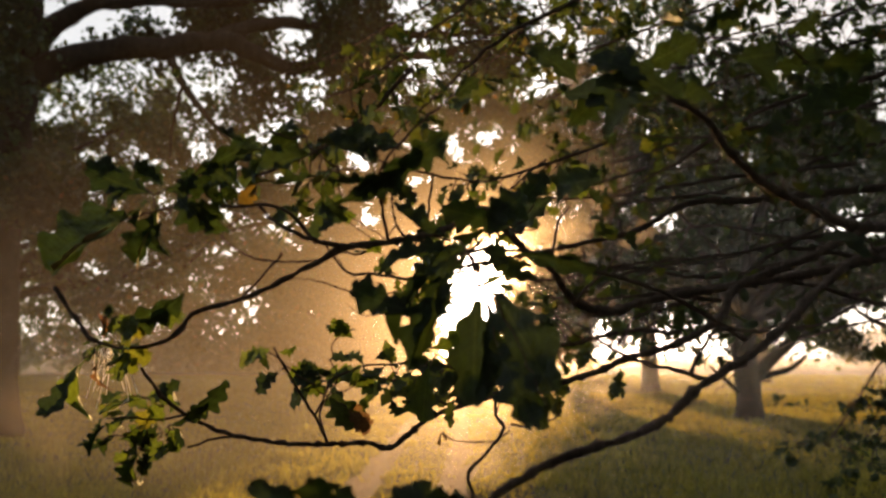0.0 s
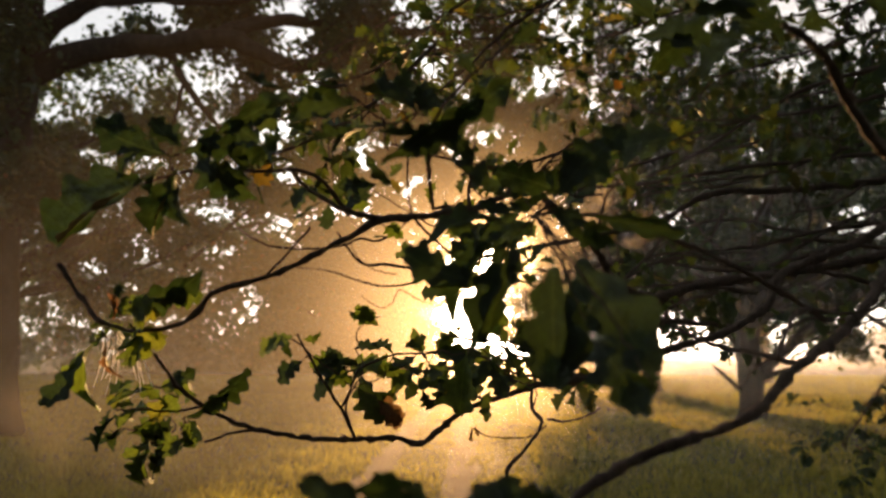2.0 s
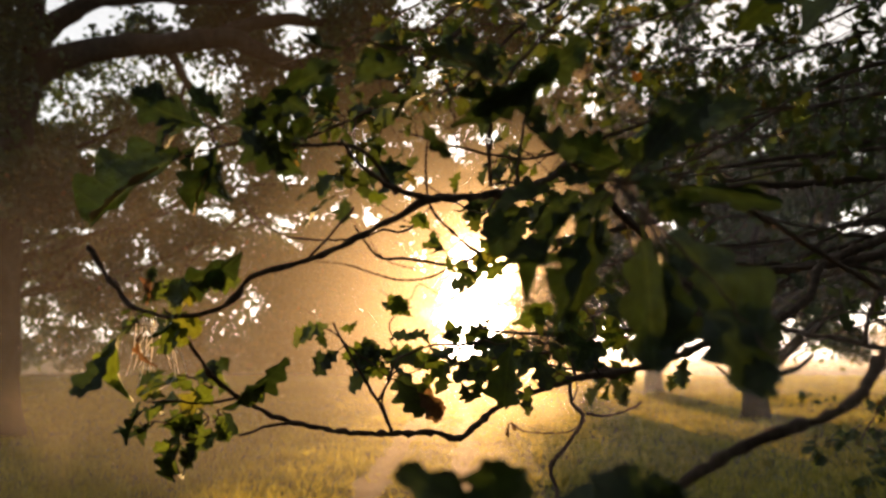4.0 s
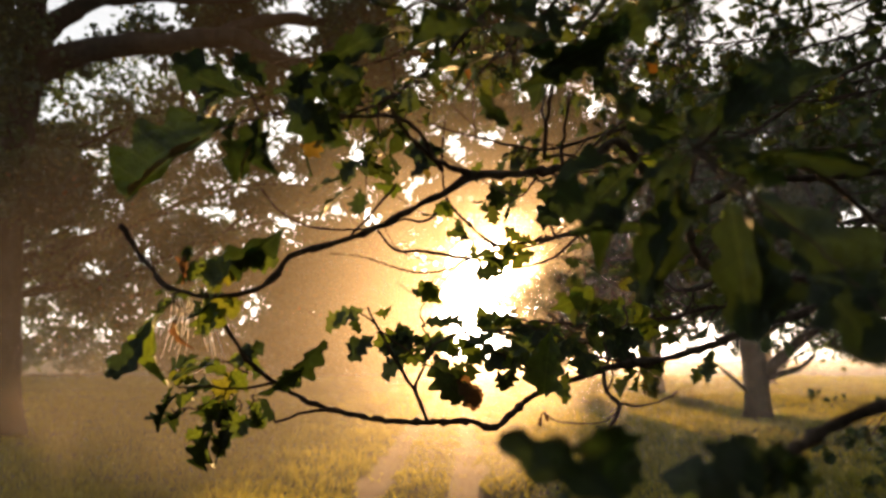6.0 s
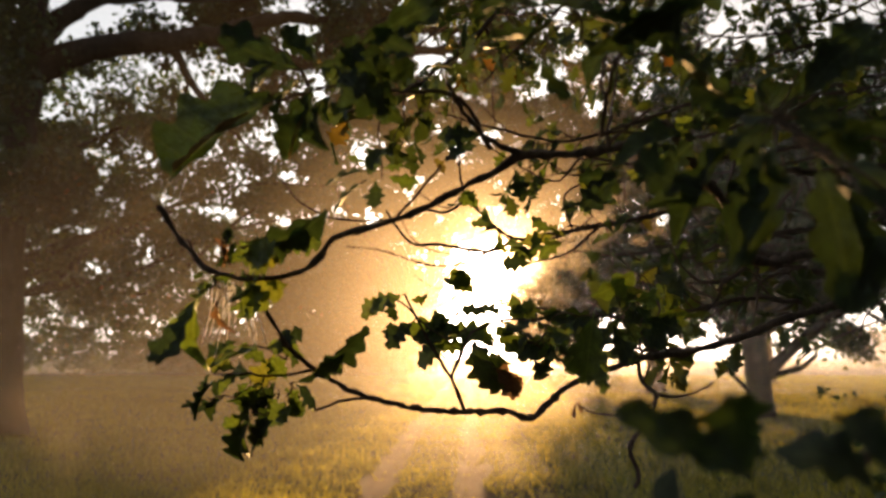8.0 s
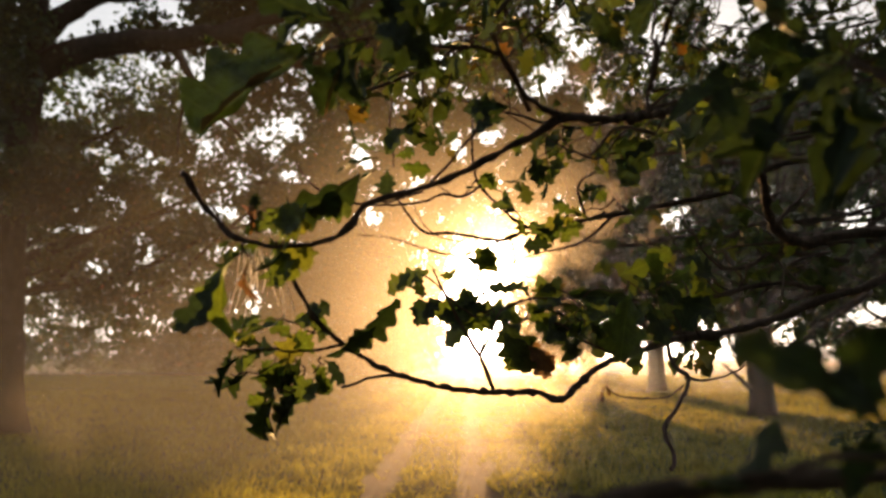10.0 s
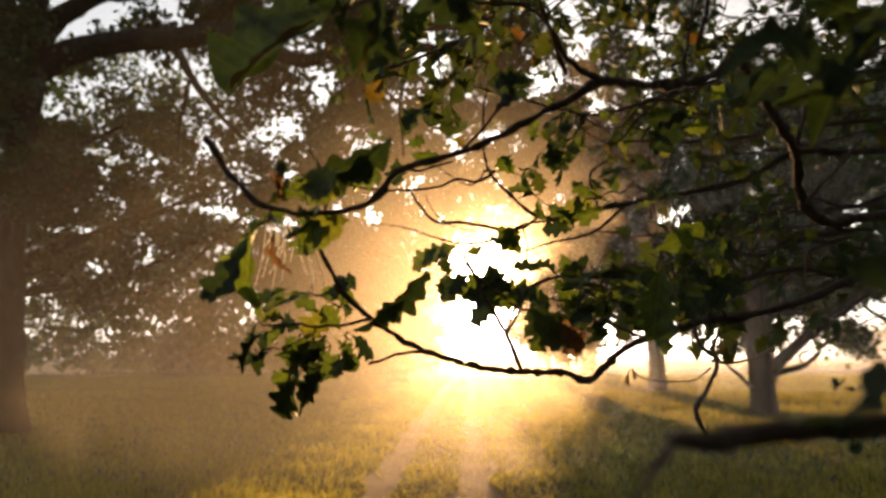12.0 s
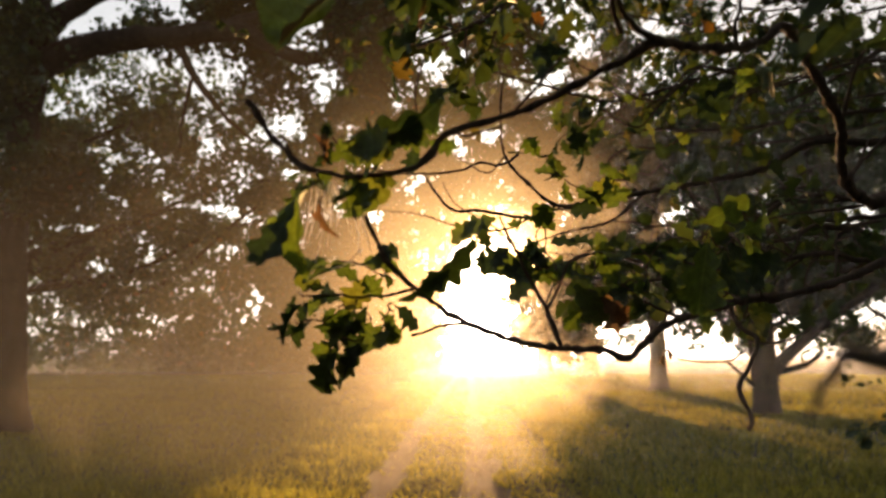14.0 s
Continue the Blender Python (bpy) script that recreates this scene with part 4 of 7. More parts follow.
leaf(upper_branch, (-0.429, 0.857, 1.673), (-0.402, 0.863, 1.701), 60, wide=0.88)
leaf(upper_branch, (-0.419, 0.858, 1.666), (-0.453, 0.882, 1.646), 40, wide=0.62)
leaf(upper_branch, (-0.403, 0.847, 1.673), (-0.433, 0.892, 1.645), 0, wide=1.06)
leaf(upper_branch, (-0.377, 0.829, 1.659), (-0.402, 0.844, 1.629), 70, wide=0.7)
leaf(upper_branch, (-0.409, 0.83, 1.651), (-0.419, 0.837, 1.605), 55, wide=0.31, dry=True)
leaf(upper_branch, (-0.416, 0.847, 1.67), (-0.413, 0.842, 1.707), 60, wide=0.35, dry=True)
# folded leaves hanging close in front
front_twig = bough("branch", [(-0.342, 0.736, 1.8, 0.001), (-0.318, 0.734, 1.807, 0.0012), (-0.284, 0.733, 1.814, 0.0015), (-0.239, 0.763, 1.82, 0.0018), (-0.188, 0.783, 1.822, 0.0021), (-0.156, 0.833, 1.79, 0.0028)], 130, parent=upper_branch)
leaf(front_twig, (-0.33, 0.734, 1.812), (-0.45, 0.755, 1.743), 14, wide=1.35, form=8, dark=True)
# tan sliver along the rib, its colour standing for the backlit rim
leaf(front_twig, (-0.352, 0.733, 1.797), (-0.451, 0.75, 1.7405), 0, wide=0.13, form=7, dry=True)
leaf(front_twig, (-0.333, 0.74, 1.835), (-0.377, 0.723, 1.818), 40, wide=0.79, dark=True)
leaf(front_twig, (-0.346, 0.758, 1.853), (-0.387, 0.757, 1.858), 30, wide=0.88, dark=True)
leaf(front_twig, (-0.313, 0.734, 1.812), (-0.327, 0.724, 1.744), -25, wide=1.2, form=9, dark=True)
# second such sliver, again the sunlit rim put into a withered leaf's colour
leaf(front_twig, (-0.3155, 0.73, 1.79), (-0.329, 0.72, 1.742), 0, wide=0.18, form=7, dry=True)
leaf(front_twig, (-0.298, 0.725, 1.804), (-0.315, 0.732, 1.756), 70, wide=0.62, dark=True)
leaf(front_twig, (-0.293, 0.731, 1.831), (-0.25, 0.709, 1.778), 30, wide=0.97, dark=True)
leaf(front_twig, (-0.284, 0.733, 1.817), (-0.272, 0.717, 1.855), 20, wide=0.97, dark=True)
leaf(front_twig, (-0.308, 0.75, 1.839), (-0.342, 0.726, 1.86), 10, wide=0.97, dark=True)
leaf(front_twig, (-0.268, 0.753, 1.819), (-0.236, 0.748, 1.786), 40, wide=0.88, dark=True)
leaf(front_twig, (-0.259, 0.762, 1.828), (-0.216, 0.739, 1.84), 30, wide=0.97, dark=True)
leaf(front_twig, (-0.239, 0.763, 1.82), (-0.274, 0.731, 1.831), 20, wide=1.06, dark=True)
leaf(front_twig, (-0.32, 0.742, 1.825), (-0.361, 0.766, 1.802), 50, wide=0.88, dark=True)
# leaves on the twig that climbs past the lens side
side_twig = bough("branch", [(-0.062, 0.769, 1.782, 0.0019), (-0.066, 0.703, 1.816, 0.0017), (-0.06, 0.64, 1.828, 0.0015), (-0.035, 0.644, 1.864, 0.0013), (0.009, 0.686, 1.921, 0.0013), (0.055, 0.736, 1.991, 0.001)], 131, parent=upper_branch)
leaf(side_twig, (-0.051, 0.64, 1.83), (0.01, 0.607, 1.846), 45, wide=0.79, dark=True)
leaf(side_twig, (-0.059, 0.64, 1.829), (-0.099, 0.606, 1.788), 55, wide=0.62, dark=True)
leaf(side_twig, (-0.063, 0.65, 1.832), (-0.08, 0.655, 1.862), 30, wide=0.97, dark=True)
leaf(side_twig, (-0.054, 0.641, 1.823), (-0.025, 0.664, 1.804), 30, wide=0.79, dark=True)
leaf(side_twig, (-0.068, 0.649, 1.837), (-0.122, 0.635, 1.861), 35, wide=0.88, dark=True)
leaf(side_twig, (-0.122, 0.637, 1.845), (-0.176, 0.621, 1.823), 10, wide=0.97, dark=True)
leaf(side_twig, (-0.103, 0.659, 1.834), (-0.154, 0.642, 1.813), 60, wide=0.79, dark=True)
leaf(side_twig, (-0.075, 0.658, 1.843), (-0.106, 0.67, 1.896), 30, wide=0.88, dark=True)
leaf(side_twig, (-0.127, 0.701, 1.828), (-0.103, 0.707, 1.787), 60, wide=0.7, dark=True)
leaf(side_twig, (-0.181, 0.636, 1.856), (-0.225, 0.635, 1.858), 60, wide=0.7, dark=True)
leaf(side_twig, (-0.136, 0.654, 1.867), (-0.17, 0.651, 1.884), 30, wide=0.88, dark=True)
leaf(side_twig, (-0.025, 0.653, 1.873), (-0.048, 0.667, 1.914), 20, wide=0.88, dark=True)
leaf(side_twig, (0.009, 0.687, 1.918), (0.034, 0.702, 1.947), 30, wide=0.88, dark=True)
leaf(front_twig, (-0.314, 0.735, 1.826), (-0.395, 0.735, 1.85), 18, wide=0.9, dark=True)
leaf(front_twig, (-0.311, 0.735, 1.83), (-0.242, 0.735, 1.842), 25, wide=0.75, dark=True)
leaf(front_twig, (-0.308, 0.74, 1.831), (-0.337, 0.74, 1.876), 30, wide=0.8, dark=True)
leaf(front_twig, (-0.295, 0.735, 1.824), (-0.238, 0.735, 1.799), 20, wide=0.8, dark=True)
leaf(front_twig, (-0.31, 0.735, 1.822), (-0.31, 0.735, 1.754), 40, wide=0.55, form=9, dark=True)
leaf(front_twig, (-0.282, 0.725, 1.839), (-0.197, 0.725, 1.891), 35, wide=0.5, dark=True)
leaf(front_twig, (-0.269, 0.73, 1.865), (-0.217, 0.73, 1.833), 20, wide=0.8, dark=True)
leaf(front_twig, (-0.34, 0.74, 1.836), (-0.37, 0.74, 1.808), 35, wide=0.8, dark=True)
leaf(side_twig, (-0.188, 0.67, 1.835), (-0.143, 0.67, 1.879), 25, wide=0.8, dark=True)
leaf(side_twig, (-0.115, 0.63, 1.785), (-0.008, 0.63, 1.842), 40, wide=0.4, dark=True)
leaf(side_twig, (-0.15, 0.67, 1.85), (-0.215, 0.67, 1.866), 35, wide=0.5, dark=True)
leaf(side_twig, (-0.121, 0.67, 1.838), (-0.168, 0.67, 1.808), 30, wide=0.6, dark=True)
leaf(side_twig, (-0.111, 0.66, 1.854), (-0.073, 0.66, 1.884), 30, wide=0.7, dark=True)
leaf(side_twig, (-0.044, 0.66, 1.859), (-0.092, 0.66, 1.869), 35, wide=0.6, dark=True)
# the branch crossing low at first
cross_branch = bough("branch", [(0.03, 0.587, 1.527, 0.0034), (0.051, 0.594, 1.544, 0.0041), (0.074, 0.597, 1.555, 0.0036), (0.098, 0.601, 1.565, 0.0039), (0.134, 0.609, 1.575, 0.0039), (0.181, 0.638, 1.584, 0.0042), (0.22, 0.676, 1.598, 0.0044), (0.276, 0.733, 1.625, 0.0048), (0.375, 0.829, 1.659, 0.005), (0.466, 0.923, 1.701, 0.0053), (0.558, 1.016, 1.752, 0.0056), (0.806, 1.234, 1.847, 0.0062), (1.5, 1.9, 1.95, 0.013), (2.6, 2.7, 2.15, 0.024), (3.7, 3.2, 2.4, 0.04)], 132, "stout oak branch crossing low over the meadow")
twig = bough("twig", [(0.276, 0.733, 1.628, 0.003), (0.253, 0.761, 1.637, 0.0024), (0.219, 0.79, 1.647, 0.002), (0.183, 0.807, 1.669, 0.0017), (0.16, 0.824, 1.692, 0.0012)], 133, parent=cross_branch)
twig = bough("twig", [(0.263, 0.742, 1.634, 0.0022), (0.285, 0.768, 1.658, 0.0019), (0.324, 0.805, 1.683, 0.0018), (0.411, 0.865, 1.683, 0.0017), (0.463, 0.902, 1.707, 0.0012)], 134, parent=cross_branch)
# large leaves close to the lens
lens_twig = bough("twig", [(0.023, 0.63, 1.746, 0.0014), (0.047, 0.645, 1.753, 0.0017), (0.115, 0.665, 1.745, 0.002), (0.154, 0.69, 1.737, 0.0024), (0.26, 0.798, 1.724, 0.0026), (0.361, 0.827, 1.672, 0.003)], 135, parent=cross_branch)
bough("twig", [(0.042, 0.6, 1.714, 0.0006), (0.034, 0.613, 1.73, 0.0009), (0.023, 0.63, 1.746, 0.0011)], 135, parent=lens_twig)
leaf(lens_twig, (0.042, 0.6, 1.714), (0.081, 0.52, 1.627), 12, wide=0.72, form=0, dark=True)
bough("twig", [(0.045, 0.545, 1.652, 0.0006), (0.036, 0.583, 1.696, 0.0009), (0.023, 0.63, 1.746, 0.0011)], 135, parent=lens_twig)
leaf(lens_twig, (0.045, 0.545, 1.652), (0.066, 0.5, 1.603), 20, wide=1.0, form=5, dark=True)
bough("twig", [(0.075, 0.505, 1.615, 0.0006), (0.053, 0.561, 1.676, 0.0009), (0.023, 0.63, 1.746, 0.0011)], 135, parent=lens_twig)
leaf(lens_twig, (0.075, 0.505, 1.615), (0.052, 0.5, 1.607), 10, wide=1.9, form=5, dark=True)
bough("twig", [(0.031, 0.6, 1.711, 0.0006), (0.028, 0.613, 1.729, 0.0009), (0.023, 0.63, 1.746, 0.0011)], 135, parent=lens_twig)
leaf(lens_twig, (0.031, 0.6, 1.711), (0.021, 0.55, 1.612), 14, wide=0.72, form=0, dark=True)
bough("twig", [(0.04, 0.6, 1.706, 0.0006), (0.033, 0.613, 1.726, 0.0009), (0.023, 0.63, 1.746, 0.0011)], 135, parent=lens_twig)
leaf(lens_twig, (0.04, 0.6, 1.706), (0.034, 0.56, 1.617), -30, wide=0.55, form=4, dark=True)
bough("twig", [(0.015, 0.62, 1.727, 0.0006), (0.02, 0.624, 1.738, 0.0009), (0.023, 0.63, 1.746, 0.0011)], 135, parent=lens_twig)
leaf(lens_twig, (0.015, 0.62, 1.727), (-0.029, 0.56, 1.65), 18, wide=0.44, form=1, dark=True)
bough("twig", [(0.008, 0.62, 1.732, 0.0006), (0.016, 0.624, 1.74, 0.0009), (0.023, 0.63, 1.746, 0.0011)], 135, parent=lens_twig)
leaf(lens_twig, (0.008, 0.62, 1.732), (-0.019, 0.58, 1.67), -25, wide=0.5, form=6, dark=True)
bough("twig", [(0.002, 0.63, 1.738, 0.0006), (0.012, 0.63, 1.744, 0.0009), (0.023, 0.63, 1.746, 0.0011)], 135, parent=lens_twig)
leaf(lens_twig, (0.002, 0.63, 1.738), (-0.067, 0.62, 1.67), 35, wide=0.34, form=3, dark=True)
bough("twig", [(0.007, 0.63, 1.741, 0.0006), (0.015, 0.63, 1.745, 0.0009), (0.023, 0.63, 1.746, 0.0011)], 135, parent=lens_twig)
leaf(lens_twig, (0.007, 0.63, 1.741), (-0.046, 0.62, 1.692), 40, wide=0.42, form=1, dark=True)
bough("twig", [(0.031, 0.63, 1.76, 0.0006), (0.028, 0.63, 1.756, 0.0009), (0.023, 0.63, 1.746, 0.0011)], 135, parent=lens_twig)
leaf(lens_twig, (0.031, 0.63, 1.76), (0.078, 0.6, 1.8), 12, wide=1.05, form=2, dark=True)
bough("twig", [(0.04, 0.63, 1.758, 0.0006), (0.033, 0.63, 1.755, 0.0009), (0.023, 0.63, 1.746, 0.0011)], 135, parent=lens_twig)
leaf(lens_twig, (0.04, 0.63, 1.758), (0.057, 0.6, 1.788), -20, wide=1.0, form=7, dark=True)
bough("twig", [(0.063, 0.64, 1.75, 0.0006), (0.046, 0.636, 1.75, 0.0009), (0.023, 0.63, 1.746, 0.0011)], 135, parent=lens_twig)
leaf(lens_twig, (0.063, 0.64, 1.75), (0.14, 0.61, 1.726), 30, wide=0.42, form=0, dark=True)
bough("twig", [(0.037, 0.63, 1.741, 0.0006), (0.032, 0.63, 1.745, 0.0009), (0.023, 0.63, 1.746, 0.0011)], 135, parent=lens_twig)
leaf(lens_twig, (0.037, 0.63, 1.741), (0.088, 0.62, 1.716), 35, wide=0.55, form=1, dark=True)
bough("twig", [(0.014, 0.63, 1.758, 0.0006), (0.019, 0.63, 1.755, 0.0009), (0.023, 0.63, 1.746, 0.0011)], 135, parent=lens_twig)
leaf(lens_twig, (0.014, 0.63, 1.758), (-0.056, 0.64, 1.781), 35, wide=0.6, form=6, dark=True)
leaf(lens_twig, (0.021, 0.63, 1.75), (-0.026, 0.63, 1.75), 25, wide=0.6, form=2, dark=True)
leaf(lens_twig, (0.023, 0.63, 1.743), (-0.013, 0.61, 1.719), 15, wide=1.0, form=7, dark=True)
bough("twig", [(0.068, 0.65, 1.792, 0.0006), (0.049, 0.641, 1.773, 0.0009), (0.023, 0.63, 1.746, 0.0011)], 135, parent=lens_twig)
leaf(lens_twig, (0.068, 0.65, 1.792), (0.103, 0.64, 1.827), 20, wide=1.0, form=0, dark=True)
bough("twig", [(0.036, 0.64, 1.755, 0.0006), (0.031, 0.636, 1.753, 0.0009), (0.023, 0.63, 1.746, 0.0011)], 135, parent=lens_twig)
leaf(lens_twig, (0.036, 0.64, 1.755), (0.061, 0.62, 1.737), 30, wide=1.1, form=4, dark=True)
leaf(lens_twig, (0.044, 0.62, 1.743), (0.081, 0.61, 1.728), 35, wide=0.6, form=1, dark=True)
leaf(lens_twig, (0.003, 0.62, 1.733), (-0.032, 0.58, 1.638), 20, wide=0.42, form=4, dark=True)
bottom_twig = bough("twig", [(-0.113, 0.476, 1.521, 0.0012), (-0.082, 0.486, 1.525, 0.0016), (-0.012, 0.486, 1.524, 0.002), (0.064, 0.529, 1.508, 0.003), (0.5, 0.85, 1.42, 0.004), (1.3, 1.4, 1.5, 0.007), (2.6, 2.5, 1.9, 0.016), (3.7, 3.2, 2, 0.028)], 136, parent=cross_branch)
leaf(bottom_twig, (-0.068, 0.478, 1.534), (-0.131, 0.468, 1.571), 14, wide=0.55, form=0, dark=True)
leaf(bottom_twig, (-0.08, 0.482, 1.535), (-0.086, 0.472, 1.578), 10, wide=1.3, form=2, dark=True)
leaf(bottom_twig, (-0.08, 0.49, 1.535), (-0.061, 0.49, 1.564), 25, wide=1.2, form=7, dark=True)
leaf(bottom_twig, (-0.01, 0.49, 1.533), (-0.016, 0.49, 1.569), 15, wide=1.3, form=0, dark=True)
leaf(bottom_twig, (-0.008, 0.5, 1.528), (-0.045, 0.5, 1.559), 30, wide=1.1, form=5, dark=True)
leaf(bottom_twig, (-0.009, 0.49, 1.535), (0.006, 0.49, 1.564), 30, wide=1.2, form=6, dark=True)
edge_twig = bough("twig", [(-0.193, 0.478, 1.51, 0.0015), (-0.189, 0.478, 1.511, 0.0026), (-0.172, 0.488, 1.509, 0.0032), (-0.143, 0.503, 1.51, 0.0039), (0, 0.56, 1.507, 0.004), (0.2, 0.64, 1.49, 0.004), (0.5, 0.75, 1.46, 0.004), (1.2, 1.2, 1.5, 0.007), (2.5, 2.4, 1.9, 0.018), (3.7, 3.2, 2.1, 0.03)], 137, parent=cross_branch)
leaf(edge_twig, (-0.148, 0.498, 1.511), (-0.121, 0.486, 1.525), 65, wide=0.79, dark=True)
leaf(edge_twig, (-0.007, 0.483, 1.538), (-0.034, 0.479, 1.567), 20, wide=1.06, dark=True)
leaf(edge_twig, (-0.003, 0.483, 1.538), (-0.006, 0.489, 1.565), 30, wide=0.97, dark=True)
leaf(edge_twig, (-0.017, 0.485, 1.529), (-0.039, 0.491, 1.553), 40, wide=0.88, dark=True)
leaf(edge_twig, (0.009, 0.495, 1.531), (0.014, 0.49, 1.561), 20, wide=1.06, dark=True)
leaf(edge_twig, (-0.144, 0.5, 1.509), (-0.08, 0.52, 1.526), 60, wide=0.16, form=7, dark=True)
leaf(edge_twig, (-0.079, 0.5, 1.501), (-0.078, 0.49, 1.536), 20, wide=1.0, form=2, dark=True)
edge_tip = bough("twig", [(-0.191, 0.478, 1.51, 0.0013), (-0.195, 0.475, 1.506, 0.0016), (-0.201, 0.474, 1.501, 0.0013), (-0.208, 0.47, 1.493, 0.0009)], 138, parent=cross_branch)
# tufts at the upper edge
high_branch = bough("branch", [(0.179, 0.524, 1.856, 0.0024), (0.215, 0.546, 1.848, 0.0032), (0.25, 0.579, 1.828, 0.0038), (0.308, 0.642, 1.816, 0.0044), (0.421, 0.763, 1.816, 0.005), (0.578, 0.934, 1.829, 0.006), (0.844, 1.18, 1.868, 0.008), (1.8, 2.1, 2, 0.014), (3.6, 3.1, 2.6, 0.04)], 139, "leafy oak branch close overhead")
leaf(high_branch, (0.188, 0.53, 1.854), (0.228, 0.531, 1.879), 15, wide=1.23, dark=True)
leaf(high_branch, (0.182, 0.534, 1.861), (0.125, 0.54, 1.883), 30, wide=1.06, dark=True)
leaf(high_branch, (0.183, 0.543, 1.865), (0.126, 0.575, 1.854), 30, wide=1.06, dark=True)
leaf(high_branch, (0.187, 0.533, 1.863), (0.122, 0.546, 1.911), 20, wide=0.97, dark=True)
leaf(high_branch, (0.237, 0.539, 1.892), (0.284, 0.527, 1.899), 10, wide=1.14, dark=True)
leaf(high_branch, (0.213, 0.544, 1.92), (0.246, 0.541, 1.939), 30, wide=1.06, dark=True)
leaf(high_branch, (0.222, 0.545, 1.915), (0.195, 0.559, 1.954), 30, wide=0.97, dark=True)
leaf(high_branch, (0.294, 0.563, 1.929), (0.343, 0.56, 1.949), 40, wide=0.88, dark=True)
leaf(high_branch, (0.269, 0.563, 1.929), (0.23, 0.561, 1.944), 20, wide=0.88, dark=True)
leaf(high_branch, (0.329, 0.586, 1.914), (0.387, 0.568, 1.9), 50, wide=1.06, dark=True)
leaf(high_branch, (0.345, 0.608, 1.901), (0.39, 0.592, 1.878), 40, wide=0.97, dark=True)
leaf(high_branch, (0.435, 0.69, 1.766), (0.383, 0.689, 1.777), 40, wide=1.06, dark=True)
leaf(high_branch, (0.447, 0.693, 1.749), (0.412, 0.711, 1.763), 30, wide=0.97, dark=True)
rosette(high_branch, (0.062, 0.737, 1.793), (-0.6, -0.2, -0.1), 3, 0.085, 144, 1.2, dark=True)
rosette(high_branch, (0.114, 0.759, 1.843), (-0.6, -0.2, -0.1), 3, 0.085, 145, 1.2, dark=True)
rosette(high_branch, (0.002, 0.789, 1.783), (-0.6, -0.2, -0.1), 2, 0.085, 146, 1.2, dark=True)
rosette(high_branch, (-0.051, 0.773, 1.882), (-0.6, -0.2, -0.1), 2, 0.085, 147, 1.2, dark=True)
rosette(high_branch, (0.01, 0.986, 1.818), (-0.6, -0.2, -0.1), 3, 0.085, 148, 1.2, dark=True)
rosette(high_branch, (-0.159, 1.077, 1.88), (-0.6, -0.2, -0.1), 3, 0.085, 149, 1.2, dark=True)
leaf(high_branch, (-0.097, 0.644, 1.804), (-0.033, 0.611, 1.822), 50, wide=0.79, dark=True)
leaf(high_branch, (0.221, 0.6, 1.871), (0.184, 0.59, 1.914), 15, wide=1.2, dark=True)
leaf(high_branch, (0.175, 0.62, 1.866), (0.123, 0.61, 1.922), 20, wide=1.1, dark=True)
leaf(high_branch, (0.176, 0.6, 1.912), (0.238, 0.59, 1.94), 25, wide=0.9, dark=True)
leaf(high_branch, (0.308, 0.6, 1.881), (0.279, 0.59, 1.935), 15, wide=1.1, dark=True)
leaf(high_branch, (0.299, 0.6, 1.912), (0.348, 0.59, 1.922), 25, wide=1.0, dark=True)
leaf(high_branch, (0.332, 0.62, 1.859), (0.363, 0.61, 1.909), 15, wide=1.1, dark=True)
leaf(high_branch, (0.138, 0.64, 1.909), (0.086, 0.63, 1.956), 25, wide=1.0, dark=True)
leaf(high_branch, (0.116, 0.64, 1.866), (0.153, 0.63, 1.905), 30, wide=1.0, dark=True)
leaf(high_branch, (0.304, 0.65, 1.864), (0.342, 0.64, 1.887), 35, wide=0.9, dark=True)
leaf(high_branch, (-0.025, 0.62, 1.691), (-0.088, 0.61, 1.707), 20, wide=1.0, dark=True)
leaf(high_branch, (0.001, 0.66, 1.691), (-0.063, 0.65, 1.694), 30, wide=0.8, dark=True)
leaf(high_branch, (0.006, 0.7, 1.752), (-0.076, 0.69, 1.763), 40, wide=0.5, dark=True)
# branches a little farther in
mid_branch = bough("branch", [(-0.149, 2.028, 2.268, 0.002), (-0.157, 2.045, 2.162, 0.003), (-0.143, 2.082, 2.055, 0.0036), (-0.077, 2.104, 1.982, 0.0042), (0.002, 2.123, 1.927, 0.005), (0.108, 2.141, 1.941, 0.006), (0.245, 2.176, 1.972, 0.007), (0.461, 2.229, 2.022, 0.008), (0.655, 2.282, 2.075, 0.009), (0.816, 2.348, 2.167, 0.01), (0.979, 2.441, 2.217, 0.011), (1.207, 2.539, 2.243, 0.012), (2.6, 2.9, 2.45, 0.022), (3.7, 3.2, 2.6, 0.04)], 150, "long dark oak branch arching across")
twig = bough("twig", [(0.253, 2.177, 1.967, 0.005), (0.16, 2.169, 1.892, 0.004), (0.028, 2.144, 1.855, 0.003), (-0.073, 2.1, 1.816, 0.002)], 151, parent=mid_branch)
twig = bough("twig", [(0.002, 2.123, 1.927, 0.004), (-0.07, 2.109, 1.888, 0.005), (-0.21, 2.086, 1.903, 0.0046), (-0.286, 2.086, 1.906, 0.004), (-0.332, 2.078, 1.952, 0.0036), (-0.362, 2.071, 1.997, 0.0025)], 152, parent=mid_branch)
twig = bough("twig", [(0.176, 2.159, 1.955, 0.004), (0.15, 2.134, 2.046, 0.0034), (0.202, 2.118, 2.087, 0.003), (0.313, 2.117, 2.093, 0.0026), (0.407, 2.105, 2.168, 0.002)], 153, parent=mid_branch)
